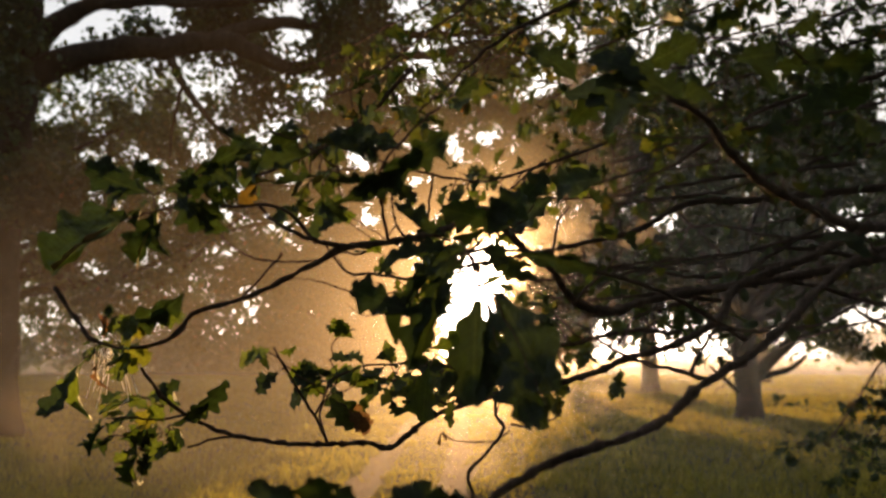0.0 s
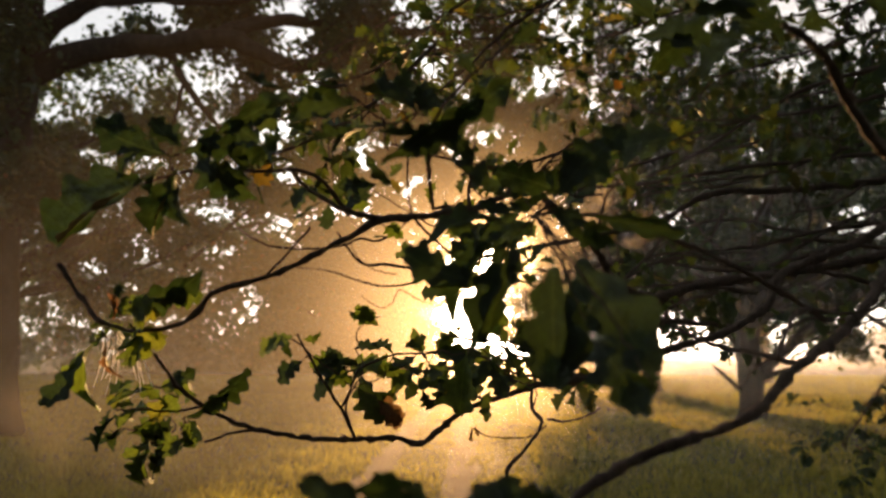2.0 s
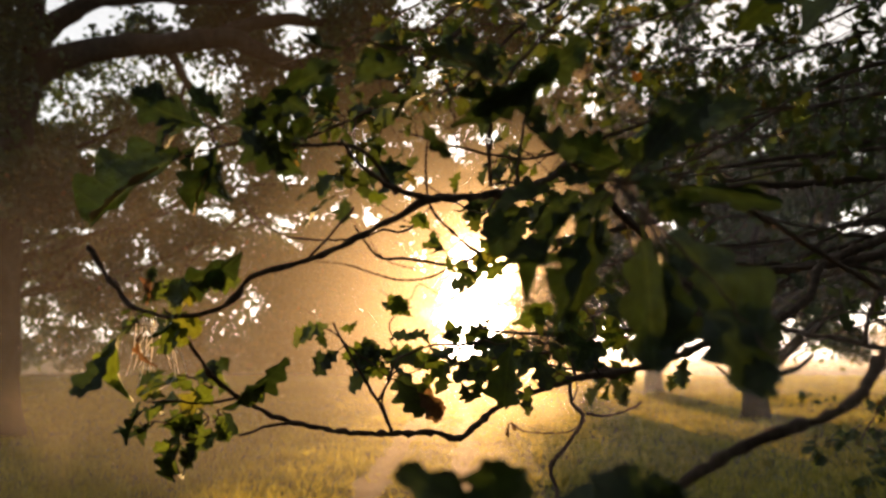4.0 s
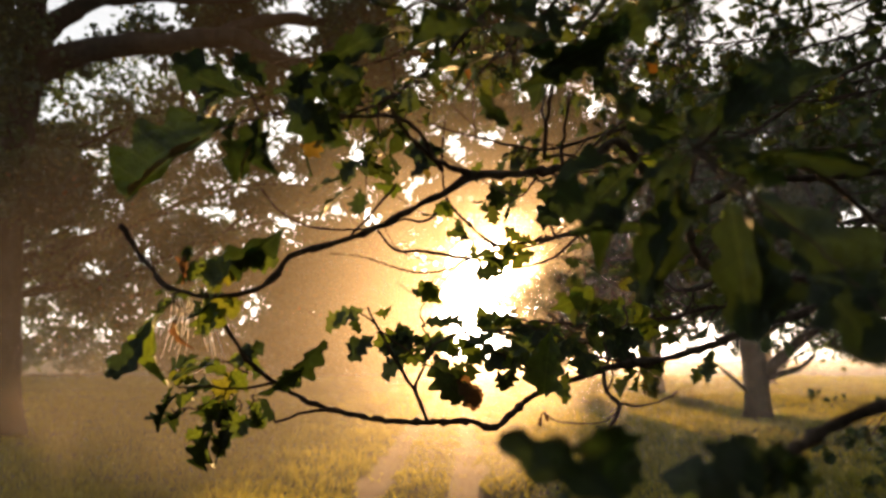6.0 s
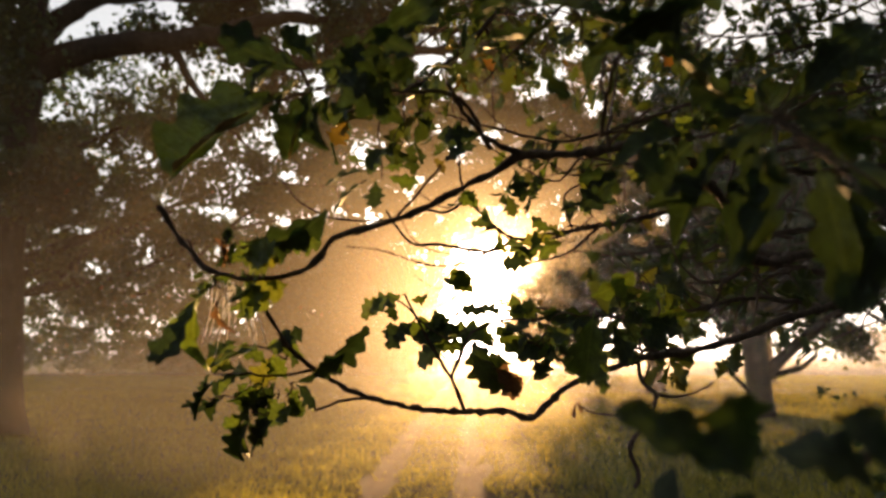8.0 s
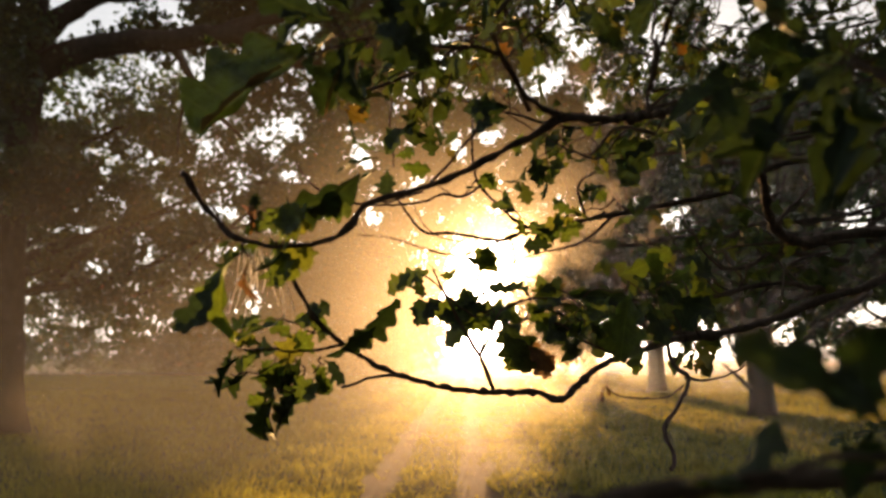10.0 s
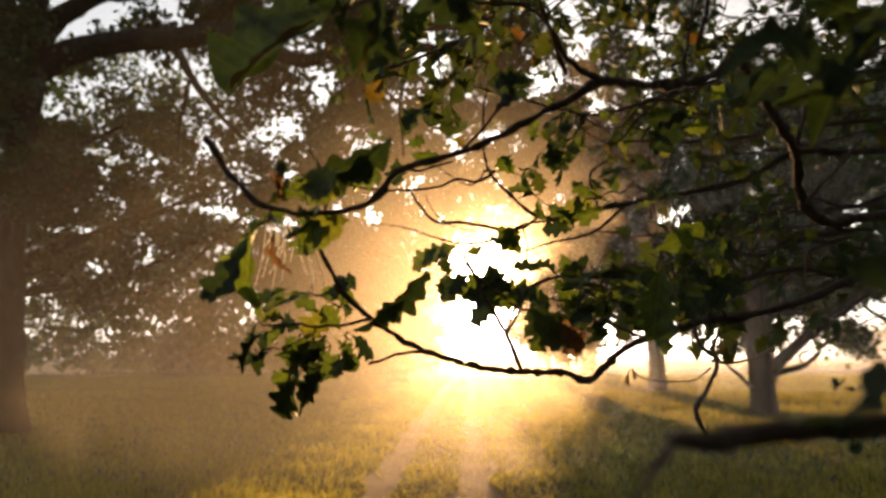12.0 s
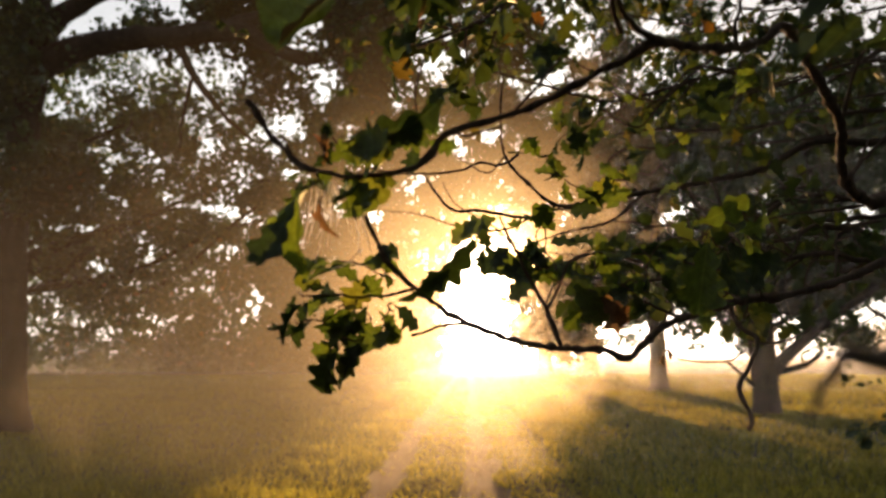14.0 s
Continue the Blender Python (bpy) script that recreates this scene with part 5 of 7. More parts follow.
twig = bough("twig", [(-0.143, 2.082, 2.055, 0.0026), (-0.195, 2.07, 2.004, 0.002), (-0.286, 2.062, 2.057, 0.0015)], 154, parent=mid_branch)
# crooked side twigs of the branches farther in
inner_branch = bough("twig", [(0.686, 1.9, 1.889, 0.0045), (0.588, 1.87, 1.894, 0.00398), (0.491, 1.84, 1.873, 0.00347), (0.395, 1.81, 1.827, 0.00295), (0.304, 1.78, 1.805, 0.00243), (0.241, 1.75, 1.815, 0.00192), (0.21, 1.72, 1.833, 0.0014)], 401, parent=mid_branch)
bough("twig", [(0.251, 1.62, 2.127, 0.0032), (0.204, 1.62, 2.09, 0.00285), (0.14, 1.62, 2.029, 0.0025), (0.094, 1.62, 1.979, 0.00215), (0.057, 1.62, 1.985, 0.0018), (0.025, 1.62, 2.007, 0.00145), (0.006, 1.62, 2.035, 0.0011)], 402, parent=mid_branch)
bough("twig", [(0.529, 2.2, 2.028, 0.003), (0.554, 2.175, 2.116, 0.00255), (0.597, 2.15, 2.151, 0.0021), (0.64, 2.125, 2.184, 0.00165), (0.689, 2.1, 2.2, 0.0012)], 403, parent=mid_branch)
bough("twig", [(0.518, 1.7, 2.13, 0.004), (0.466, 1.7, 2.111, 0.00344), (0.393, 1.7, 2.09, 0.00288), (0.327, 1.7, 2.072, 0.00232), (0.234, 1.7, 2.056, 0.00176), (0.19, 1.7, 2.039, 0.0012)], 404, parent=mid_branch)
bough("twig", [(0.238, 1.5, 1.73, 0.0016), (0.255, 1.5, 1.718, 0.00172), (0.271, 1.5, 1.685, 0.00184), (0.304, 1.5, 1.681, 0.00196), (0.326, 1.5, 1.706, 0.00208), (0.337, 1.5, 1.74, 0.0022)], 405, parent=mid_branch)
bough("twig", [(0.394, 1.6, 1.687, 0.001), (0.372, 1.6, 1.716, 0.0014), (0.351, 1.6, 1.739, 0.0018), (0.334, 1.6, 1.775, 0.0022)], 406, parent=mid_branch)
bough("twig", [(0.365, 1.45, 1.649, 0.0014), (0.392, 1.488, 1.691, 0.0018), (0.419, 1.525, 1.733, 0.0022), (0.48, 1.562, 1.759, 0.0026), (0.552, 1.6, 1.777, 0.003)], 407, parent=mid_branch)
bough("twig", [(0.009, 1.24, 1.625, 0.0018), (0.065, 1.257, 1.609, 0.0022), (0.128, 1.273, 1.6, 0.0026), (0.175, 1.29, 1.603, 0.003)], 408, parent=mid_branch)
bough("twig", [(0.565, 2.1, 2.011, 0.0015), (0.588, 2.033, 1.963, 0.002), (0.599, 1.967, 1.925, 0.0025), (0.618, 1.9, 1.901, 0.003)], 409, parent=mid_branch)
bough("twig", [(0.36, 2.1, 1.967, 0.003), (0.37, 2.033, 1.89, 0.00233), (0.381, 1.967, 1.829, 0.00167), (0.392, 1.9, 1.806, 0.001)], 410, parent=mid_branch)
bough("twig", [(0.19, 1.75, 1.735, 0.001), (0.241, 1.75, 1.767, 0.00133), (0.29, 1.75, 1.799, 0.00167), (0.343, 1.75, 1.809, 0.002)], 411, parent=mid_branch)
bough("twig", [(0.443, 2.15, 1.995, 0.0026), (0.442, 2.088, 1.917, 0.0022), (0.461, 2.025, 1.858, 0.0018), (0.497, 1.962, 1.828, 0.0014), (0.529, 1.9, 1.822, 0.001)], 412, parent=mid_branch)
bough("twig", [(1.453, 2.3, 2.076, 0.006), (1.201, 2.25, 2.044, 0.00525), (1.009, 2.2, 1.998, 0.0045), (0.874, 2.15, 1.955, 0.00375), (0.684, 2.1, 1.932, 0.003), (0.537, 2.05, 1.91, 0.00225), (0.462, 2.0, 1.884, 0.0015)], 413, parent=mid_branch)
bough("twig", [(0.522, 1.5, 1.794, 0.0035), (0.436, 1.533, 1.787, 0.00273), (0.34, 1.567, 1.78, 0.00197), (0.302, 1.6, 1.766, 0.0012)], 414, parent=mid_branch)
bough("twig", [(0.592, 1.41, 1.793, 0.005), (0.522, 1.5, 1.794, 0.0035)], 415, parent=mid_branch)
bough("twig", [(1.172, 1.9, 1.813, 0.0045), (1.003, 1.85, 1.737, 0.00373), (0.859, 1.8, 1.73, 0.00295), (0.764, 1.75, 1.691, 0.00217), (0.707, 1.7, 1.633, 0.0014)], 416, parent=mid_branch)
bough("twig", [(0.641, 1.75, 1.992, 0.003), (0.612, 1.767, 1.93, 0.00233), (0.546, 1.783, 1.886, 0.00167), (0.491, 1.8, 1.847, 0.001)], 417, parent=mid_branch)
bough("twig", [(0.647, 1.53, 2.024, 0.0035), (0.555, 1.553, 2.021, 0.00273), (0.473, 1.577, 2.016, 0.00197), (0.395, 1.6, 2.011, 0.0012)], 418, parent=mid_branch)
bough("twig", [(0.726, 1.6, 2.157, 0.003), (0.655, 1.625, 2.121, 0.0025), (0.58, 1.65, 2.115, 0.002), (0.494, 1.675, 2.096, 0.0015), (0.444, 1.7, 2.06, 0.001)], 419, parent=mid_branch)
bough("twig", [(0.734, 1.7, 2.213, 0.0028), (0.63, 1.725, 2.217, 0.00235), (0.524, 1.75, 2.234, 0.0019), (0.43, 1.775, 2.277, 0.00145), (0.378, 1.8, 2.342, 0.001)], 420, parent=mid_branch)
bough("twig", [(0.604, 1.9, 1.976, 0.0022), (0.54, 1.9, 1.936, 0.00177), (0.504, 1.9, 1.89, 0.00133), (0.474, 1.9, 1.844, 0.0009)], 421, parent=mid_branch)
bough("twig", [(0.828, 2.0, 1.919, 0.0024), (0.745, 2.0, 1.89, 0.0019), (0.648, 2.0, 1.884, 0.0014), (0.566, 2.0, 1.854, 0.0009)], 422, parent=mid_branch)
bough("twig", [(1.095, 1.9, 2.102, 0.004), (1.005, 1.917, 2.047, 0.00307), (0.918, 1.933, 2.03, 0.00213), (0.845, 1.95, 2.009, 0.0012)], 423, parent=mid_branch)
leaf(inner_branch, (0.056, 1.63, 2.051), (0.093, 1.64, 2.036), 20, wide=1.1)
leaf(inner_branch, (0.084, 1.63, 2.02), (0.112, 1.64, 2.055), 35, wide=1.1)
leaf(inner_branch, (0.025, 1.63, 2.002), (-0.005, 1.64, 1.938), 25, wide=1.0)
leaf(inner_branch, (-0.051, 1.6, 1.991), (-0.029, 1.61, 1.911), 10, wide=1.0)
# a bare bowed twig and a drooping tuft behind the front branch
bowed_twig = bough("twig", [(-0.545, 1.6, 1.963, 0.0016), (-0.523, 1.6, 1.935, 0.00174), (-0.504, 1.6, 1.914, 0.00188), (-0.456, 1.6, 1.886, 0.00203), (-0.408, 1.6, 1.875, 0.00217), (-0.339, 1.6, 1.873, 0.00231), (-0.278, 1.6, 1.88, 0.00245), (-0.236, 1.6, 1.896, 0.0026), (-0.206, 1.6, 1.891, 0.00274), (-0.183, 1.6, 1.897, 0.00288), (-0.161, 1.6, 1.913, 0.00302)], 411, parent=inner_branch)
hanging_twig = bough("twig", [(-0.377, 2.1, 2.095, 0.00163), (-0.377, 2.1, 2.125, 0.00191), (-0.385, 2.1, 2.189, 0.00219), (-0.389, 2.1, 2.234, 0.00247), (-0.38, 2.1, 2.294, 0.00275), (-0.357, 2.1, 2.364, 0.00303)], 412, parent=inner_branch)
leaf(hanging_twig, (-0.4, 2.1, 2.125), (-0.554, 2.11, 2.097), 62, wide=0.8)
leaf(hanging_twig, (-0.403, 2.1, 2.105), (-0.535, 2.11, 2.007), 66, wide=0.75)
leaf(hanging_twig, (-0.396, 2.1, 2.101), (-0.389, 2.11, 1.997), 15, wide=1.05)
leaf(hanging_twig, (-0.367, 2.1, 2.105), (-0.267, 2.11, 2.087), 40, wide=0.95)
leaf(hanging_twig, (-0.38, 2.1, 2.125), (-0.303, 2.11, 2.151), 30, wide=0.9)
leaf(hanging_twig, (-0.39, 2.1, 2.141), (-0.483, 2.11, 2.148), 58, wide=0.8)
leaf(inner_branch, (-0.067, 1.6, 2.033), (-0.09, 1.61, 1.977), 30, wide=1)
leaf(inner_branch, (0.169, 2.1, 2.031), (0.241, 2.11, 2.001), 5, wide=1.3)
leaf(inner_branch, (0.365, 2.0, 2.133), (0.437, 2.01, 2.152), 30, wide=1.1)
leaf(inner_branch, (0.036, 1.63, 1.977), (0.008, 1.64, 1.95), 40, wide=1)
leaf(inner_branch, (0.505, 2.1, 2.047), (0.466, 2.11, 2.107), 30, wide=1.1)
leaf(inner_branch, (0.672, 2.1, 2.193), (0.642, 2.11, 2.139), 30, wide=1)
leaf(inner_branch, (0.39, 1.7, 2.09), (0.373, 1.71, 2.141), 25, wide=1.2)
leaf(inner_branch, (0.327, 1.7, 2.072), (0.361, 1.71, 2.141), 15, wide=1.2)
leaf(inner_branch, (0.265, 1.7, 2.059), (0.297, 1.71, 2.115), 30, wide=1.1)
leaf(inner_branch, (0.574, 2.0, 1.954), (0.54, 2.01, 2.021), 20, wide=1.1)
leaf(inner_branch, (0.564, 1.9, 1.911), (0.614, 1.91, 1.949), 15, wide=1.1)
leaf(inner_branch, (0.605, 1.95, 1.93), (0.579, 1.96, 1.991), 35, wide=1)
leaf(inner_branch, (0.421, 1.9, 1.84), (0.459, 1.91, 1.92), 20, wide=1.1)
leaf(inner_branch, (0.394, 1.9, 1.833), (0.401, 1.91, 1.892), 40, wide=1)
leaf(inner_branch, (0.403, 1.8, 1.814), (0.46, 1.81, 1.836), 30, wide=1)
leaf(inner_branch, (0.293, 1.75, 1.799), (0.256, 1.76, 1.756), 20, wide=1.1)
leaf(inner_branch, (0.28, 1.75, 1.804), (0.222, 1.76, 1.806), 35, wide=1)
leaf(inner_branch, (0.191, 1.4, 1.717), (0.217, 1.41, 1.623), 10, wide=0.9)
leaf(inner_branch, (0.195, 1.4, 1.712), (0.161, 1.41, 1.642), 30, wide=0.9)
leaf(inner_branch, (0.374, 1.6, 1.721), (0.419, 1.61, 1.732), 20, wide=1)
leaf(inner_branch, (0.19, 1.75, 1.735), (0.158, 1.76, 1.775), 20, wide=1.1)
leaf(inner_branch, (0.203, 1.75, 1.742), (0.174, 1.76, 1.718), 35, wide=1)
leaf(inner_branch, (0.148, 1.9, 1.854), (0.205, 1.91, 1.835), 20, wide=1.1)
leaf(inner_branch, (0.403, 1.5, 1.728), (0.38, 1.51, 1.705), 30, wide=1)
leaf(inner_branch, (0.305, 2.05, 2.111), (0.361, 2.06, 2.08), 20, wide=1)
leaf(inner_branch, (0.259, 2.05, 2.095), (0.289, 2.06, 2.035), 30, wide=1.1)
leaf(inner_branch, (0.395, 1.6, 2.011), (0.34, 1.61, 2.037), 20, wide=1)
leaf(inner_branch, (0.481, 1.6, 2.021), (0.456, 1.61, 1.977), 30, wide=1)
leaf(inner_branch, (0.436, 1.8, 2.286), (0.467, 1.81, 2.227), 20, wide=1.1)
leaf(inner_branch, (0.524, 1.75, 2.234), (0.553, 1.76, 2.177), 30, wide=1.1)
leaf(inner_branch, (0.62, 1.7, 2.208), (0.592, 1.71, 2.268), 15, wide=1.1)
leaf(inner_branch, (0.726, 1.6, 2.157), (0.675, 1.61, 2.126), 20, wide=1)
leaf(inner_branch, (0.707, 1.6, 2.168), (0.667, 1.61, 2.196), 35, wide=1.1)
leaf(inner_branch, (0.552, 1.8, 1.888), (0.597, 1.81, 1.863), 20, wide=1)
leaf(inner_branch, (0.665, 1.65, 2.129), (0.633, 1.66, 2.092), 30, wide=1)
leaf(inner_branch, (0.859, 1.8, 1.73), (0.896, 1.81, 1.776), 20, wide=1)
leaf(inner_branch, (0.429, 1.55, 1.788), (0.461, 1.56, 1.751), 20, wide=1.2)
# threads of a spider web under the tuft
web = tagged(new("spider_web"), "torn spider web threads hanging under oak leaves", "spider web")
web.location = (-0.415, 0.848, 1.663)
web_thread((-0.417, 0.848, 1.662), (-0.428, 0.856, 1.635))
web_thread((-0.405, 0.848, 1.661), (-0.404, 0.864, 1.628))
web_thread((-0.394, 0.848, 1.655), (-0.382, 0.853, 1.596))
web_thread((-0.403, 0.848, 1.657), (-0.421, 0.853, 1.611))
web_thread((-0.408, 0.848, 1.662), (-0.388, 0.855, 1.609))
web_thread((-0.406, 0.848, 1.659), (-0.416, 0.855, 1.629))
web_thread((-0.395, 0.848, 1.663), (-0.396, 0.859, 1.636))
web_thread((-0.41, 0.848, 1.661), (-0.41, 0.854, 1.605))
web_thread((-0.412, 0.848, 1.656), (-0.42, 0.852, 1.59))
web_thread((-0.417, 0.848, 1.66), (-0.418, 0.86, 1.637))
web_thread((-0.391, 0.848, 1.654), (-0.374, 0.864, 1.601))
web_thread((-0.402, 0.848, 1.655), (-0.403, 0.853, 1.622))
web_thread((-0.409, 0.848, 1.662), (-0.429, 0.85, 1.62))
web_thread((-0.415, 0.848, 1.662), (-0.407, 0.851, 1.626))
web_thread((-0.424, 0.848, 1.662), (-0.433, 0.852, 1.602))
web_thread((-0.42, 0.848, 1.659), (-0.429, 0.86, 1.609))
web_thread((-0.38, 0.848, 1.602), (-0.408, 0.86, 1.585))
web_thread((-0.396, 0.848, 1.656), (-0.382, 0.86, 1.604))
# more leaves of the two sprigs
leaf(upper_branch, (-0.389, 0.84, 1.663), (-0.355, 0.844, 1.644), 12, wide=1.25, pale=True)
leaf(upper_branch, (-0.398, 0.835, 1.684), (-0.35, 0.839, 1.681), 20, wide=0.75, pale=True)
leaf(upper_branch, (-0.361, 0.845, 1.695), (-0.315, 0.849, 1.701), 15, wide=1.05)
leaf(upper_branch, (-0.412, 0.845, 1.671), (-0.419, 0.849, 1.703), 45, wide=0.35, dry=True)
leaf(upper_branch, (-0.417, 0.85, 1.695), (-0.412, 0.854, 1.715), 30, wide=0.9, dark=True)
leaf(upper_branch, (-0.429, 0.84, 1.662), (-0.44, 0.844, 1.644), 20, wide=0.8)
leaf(low_branch, (-0.384, 0.95, 1.597), (-0.402, 0.954, 1.55), 12, wide=1.15, pale=True)
leaf(low_branch, (-0.361, 0.92, 1.56), (-0.3, 0.924, 1.593), 40, wide=0.55)
leaf(low_branch, (-0.392, 0.97, 1.526), (-0.419, 0.974, 1.491), 15, wide=1.1, pale=True)
leaf(low_branch, (-0.413, 0.97, 1.529), (-0.446, 0.974, 1.466), 12, wide=0.85, dark=True)
leaf(low_branch, (-0.419, 0.93, 1.607), (-0.459, 0.934, 1.587), 25, wide=0.8, dark=True)
leaf(low_branch, (-0.39, 0.93, 1.598), (-0.347, 0.934, 1.616), 30, wide=0.9, dark=True)
leaf(low_branch, (-0.381, 0.96, 1.534), (-0.353, 0.964, 1.529), 20, wide=1.0)
leaf(low_branch, (-0.417, 0.97, 1.543), (-0.382, 0.974, 1.507), 20, wide=1.0, dark=True)
leaf(low_branch, (-0.436, 0.95, 1.551), (-0.469, 0.954, 1.518), 45, wide=0.6, dark=True)
leaf(low_branch, (-0.344, 0.921, 1.587), (-0.388, 0.918, 1.606), 30, wide=0.88)
leaf(low_branch, (-0.367, 0.935, 1.563), (-0.39, 0.941, 1.588), 10, wide=1.23)
leaf(low_branch, (-0.34, 0.924, 1.572), (-0.306, 0.901, 1.584), 35, wide=0.97)
leaf(low_branch, (-0.423, 0.943, 1.575), (-0.453, 0.922, 1.585), 20, wide=0.97)
leaf(low_branch, (-0.414, 0.919, 1.601), (-0.452, 0.921, 1.587), 40, wide=0.88)
leaf(low_branch, (-0.454, 0.943, 1.574), (-0.46, 0.938, 1.547), 20, wide=0.79)
leaf(low_branch, (-0.44, 0.948, 1.548), (-0.463, 0.942, 1.521), 25, wide=0.88)
leaf(low_branch, (-0.423, 0.957, 1.55), (-0.416, 0.971, 1.528), 10, wide=1.06)
leaf(low_branch, (-0.395, 0.948, 1.548), (-0.363, 0.933, 1.516), 10, wide=1.06)
leaf(low_branch, (-0.411, 0.96, 1.531), (-0.44, 0.954, 1.51), 15, wide=0.97)
leaf(low_branch, (-0.413, 0.971, 1.525), (-0.448, 0.991, 1.464), 20, wide=0.84)
leaf(low_branch, (-0.388, 0.962, 1.524), (-0.417, 0.977, 1.49), 15, wide=0.97)
leaf(low_branch, (-0.372, 0.948, 1.547), (-0.352, 0.961, 1.529), 20, wide=0.97)
leaf(low_branch, (-0.457, 0.948, 1.547), (-0.478, 0.931, 1.526), 50, wide=0.7)
leaf(low_branch, (-0.416, 0.966, 1.562), (-0.44, 0.979, 1.543), 20, wide=0.88)
leaf(low_branch, (-0.384, 0.967, 1.551), (-0.411, 0.981, 1.529), 30, wide=0.97)
leaf(low_branch, (-0.438, 0.964, 1.573), (-0.452, 0.977, 1.551), 40, wide=0.88)
leaf(upper_branch, (-0.431, 0.83, 1.649), (-0.459, 0.822, 1.575), 20, wide=0.66)
leaf(upper_branch, (-0.416, 0.854, 1.692), (-0.415, 0.86, 1.717), 20, wide=0.88)
leaf(upper_branch, (-0.398, 0.844, 1.694), (-0.346, 0.806, 1.673), 15, wide=0.97)
leaf(upper_branch, (-0.402, 0.843, 1.699), (-0.32, 0.823, 1.694), 55, wide=0.79)
leaf(upper_branch, (-0.405, 0.845, 1.684), (-0.376, 0.866, 1.681), 20, wide=0.88)
leaf(upper_branch, (-0.39, 0.838, 1.664), (-0.368, 0.833, 1.631), 20, wide=1.14)
leaf(upper_branch, (-0.375, 0.838, 1.663), (-0.349, 0.83, 1.652), 45, wide=0.88)
leaf(upper_branch, (-0.422, 0.857, 1.673), (-0.454, 0.867, 1.671), 50, wide=0.7)
leaf(upper_branch, (-0.382, 0.857, 1.673), (-0.404, 0.87, 1.656), 30, wide=0.97)
leaf(upper_branch, (-0.412, 0.856, 1.678), (-0.395, 0.872, 1.704), 30, wide=0.97)
# fine bare twigs across the light
twig = bough("twig", [(0.208, 2.077, 1.96, 0.004), (0.116, 2.063, 1.921, 0.0036), (0.025, 2.036, 1.898, 0.0034), (-0.055, 2.038, 1.888, 0.0032), (-0.142, 2.015, 1.841, 0.0032), (-0.226, 1.996, 1.832, 0.0026), (-0.304, 1.993, 1.851, 0.0022), (-0.366, 1.99, 1.872, 0.0016), (-0.46, 1.988, 1.882, 0.001)], 155, parent=mid_branch)
twig = bough("twig", [(0.035, 1.957, 1.76, 0.0012), (-0.056, 1.965, 1.772, 0.0015), (-0.117, 1.972, 1.791, 0.0015), (-0.171, 1.978, 1.818, 0.0016), (-0.191, 1.983, 1.785, 0.0014), (-0.224, 1.976, 1.769, 0.0012), (-0.277, 1.961, 1.801, 0.001)], 156, parent=mid_branch)
twig = bough("twig", [(-0.059, 2.038, 1.885, 0.0026), (-0.051, 1.996, 1.832, 0.0022), (-0.056, 1.975, 1.773, 0.002), (-0.068, 1.971, 1.738, 0.0012)], 157, parent=mid_branch)
twig = bough("twig", [(-0.181, 2.011, 1.866, 0.0018), (-0.242, 1.989, 1.875, 0.0015), (-0.289, 1.984, 1.909, 0.0013), (-0.312, 1.977, 1.955, 0.001)], 158, parent=mid_branch)
# tufts between the thin twigs beside the light
rosette(low_branch, (-0.11, 1.44, 1.828), (-0.5, -0.2, 0.1), 4, 0.06, 159, 1.3)
rosette(low_branch, (-0.059, 1.399, 1.764), (-0.5, -0.2, 0.1), 4, 0.06, 160, 1.3)
rosette(low_branch, (0.011, 1.441, 1.818), (-0.5, -0.2, 0.1), 4, 0.06, 161, 1.3)
rosette(low_branch, (0.116, 1.49, 1.83), (-0.5, -0.2, 0.1), 4, 0.06, 162, 1.3)
rosette(low_branch, (0.115, 1.412, 1.683), (-0.5, -0.2, 0.1), 4, 0.06, 163, 1.3)
rosette(low_branch, (-0.145, 1.482, 1.881), (-0.5, -0.2, 0.1), 3, 0.06, 164, 1.3)
rosette(low_branch, (0.074, 1.482, 1.881), (-0.5, -0.2, 0.1), 4, 0.06, 165, 1.3)
rosette(low_branch, (-0.006, 1.32, 1.627), (-0.5, -0.2, 0.1), 3, 0.06, 166, 1.3)
# fine twigs that carry the tufts
bough("twig", [(-0.435, 0.955, 1.568, 0.0007), (-0.44, 0.95, 1.57, 0.00091313), (-0.44, 0.947, 1.57, 0.00105522), (-0.442, 0.944, 1.569, 0.000852521)], 167, parent=low_branch)
bough("twig", [(-0.298, 0.725, 1.804, 0.0007), (-0.296, 0.729, 1.805, 0.000913966), (-0.296, 0.732, 1.809, 0.00105661), (-0.295, 0.734, 1.812, 0.000855865)], 168, parent=front_twig)
bough("twig", [(-0.075, 0.658, 1.843, 0.0007), (-0.072, 0.652, 1.839, 0.000914149), (-0.07, 0.65, 1.838, 0.00105692), (-0.068, 0.649, 1.837, 0.000856597)], 169, parent=side_twig)
bough("twig", [(-0.359, 0.946, 1.556, 0.0007), (-0.364, 0.941, 1.556, 0.000916432), (-0.364, 0.937, 1.56, 0.00106072), (-0.362, 0.935, 1.563, 0.000865727)], 170, parent=low_branch)
bough("twig", [(-0.416, 0.966, 1.562, 0.0007), (-0.411, 0.961, 1.562, 0.000916702), (-0.41, 0.957, 1.564, 0.00106117), (-0.408, 0.955, 1.566, 0.000866806)], 171, parent=low_branch)
bough("twig", [(-0.454, 0.943, 1.574, 0.0007), (-0.448, 0.945, 1.57, 0.000916834), (-0.443, 0.945, 1.571, 0.00106139), (-0.442, 0.944, 1.569, 0.000867336)], 172, parent=low_branch)
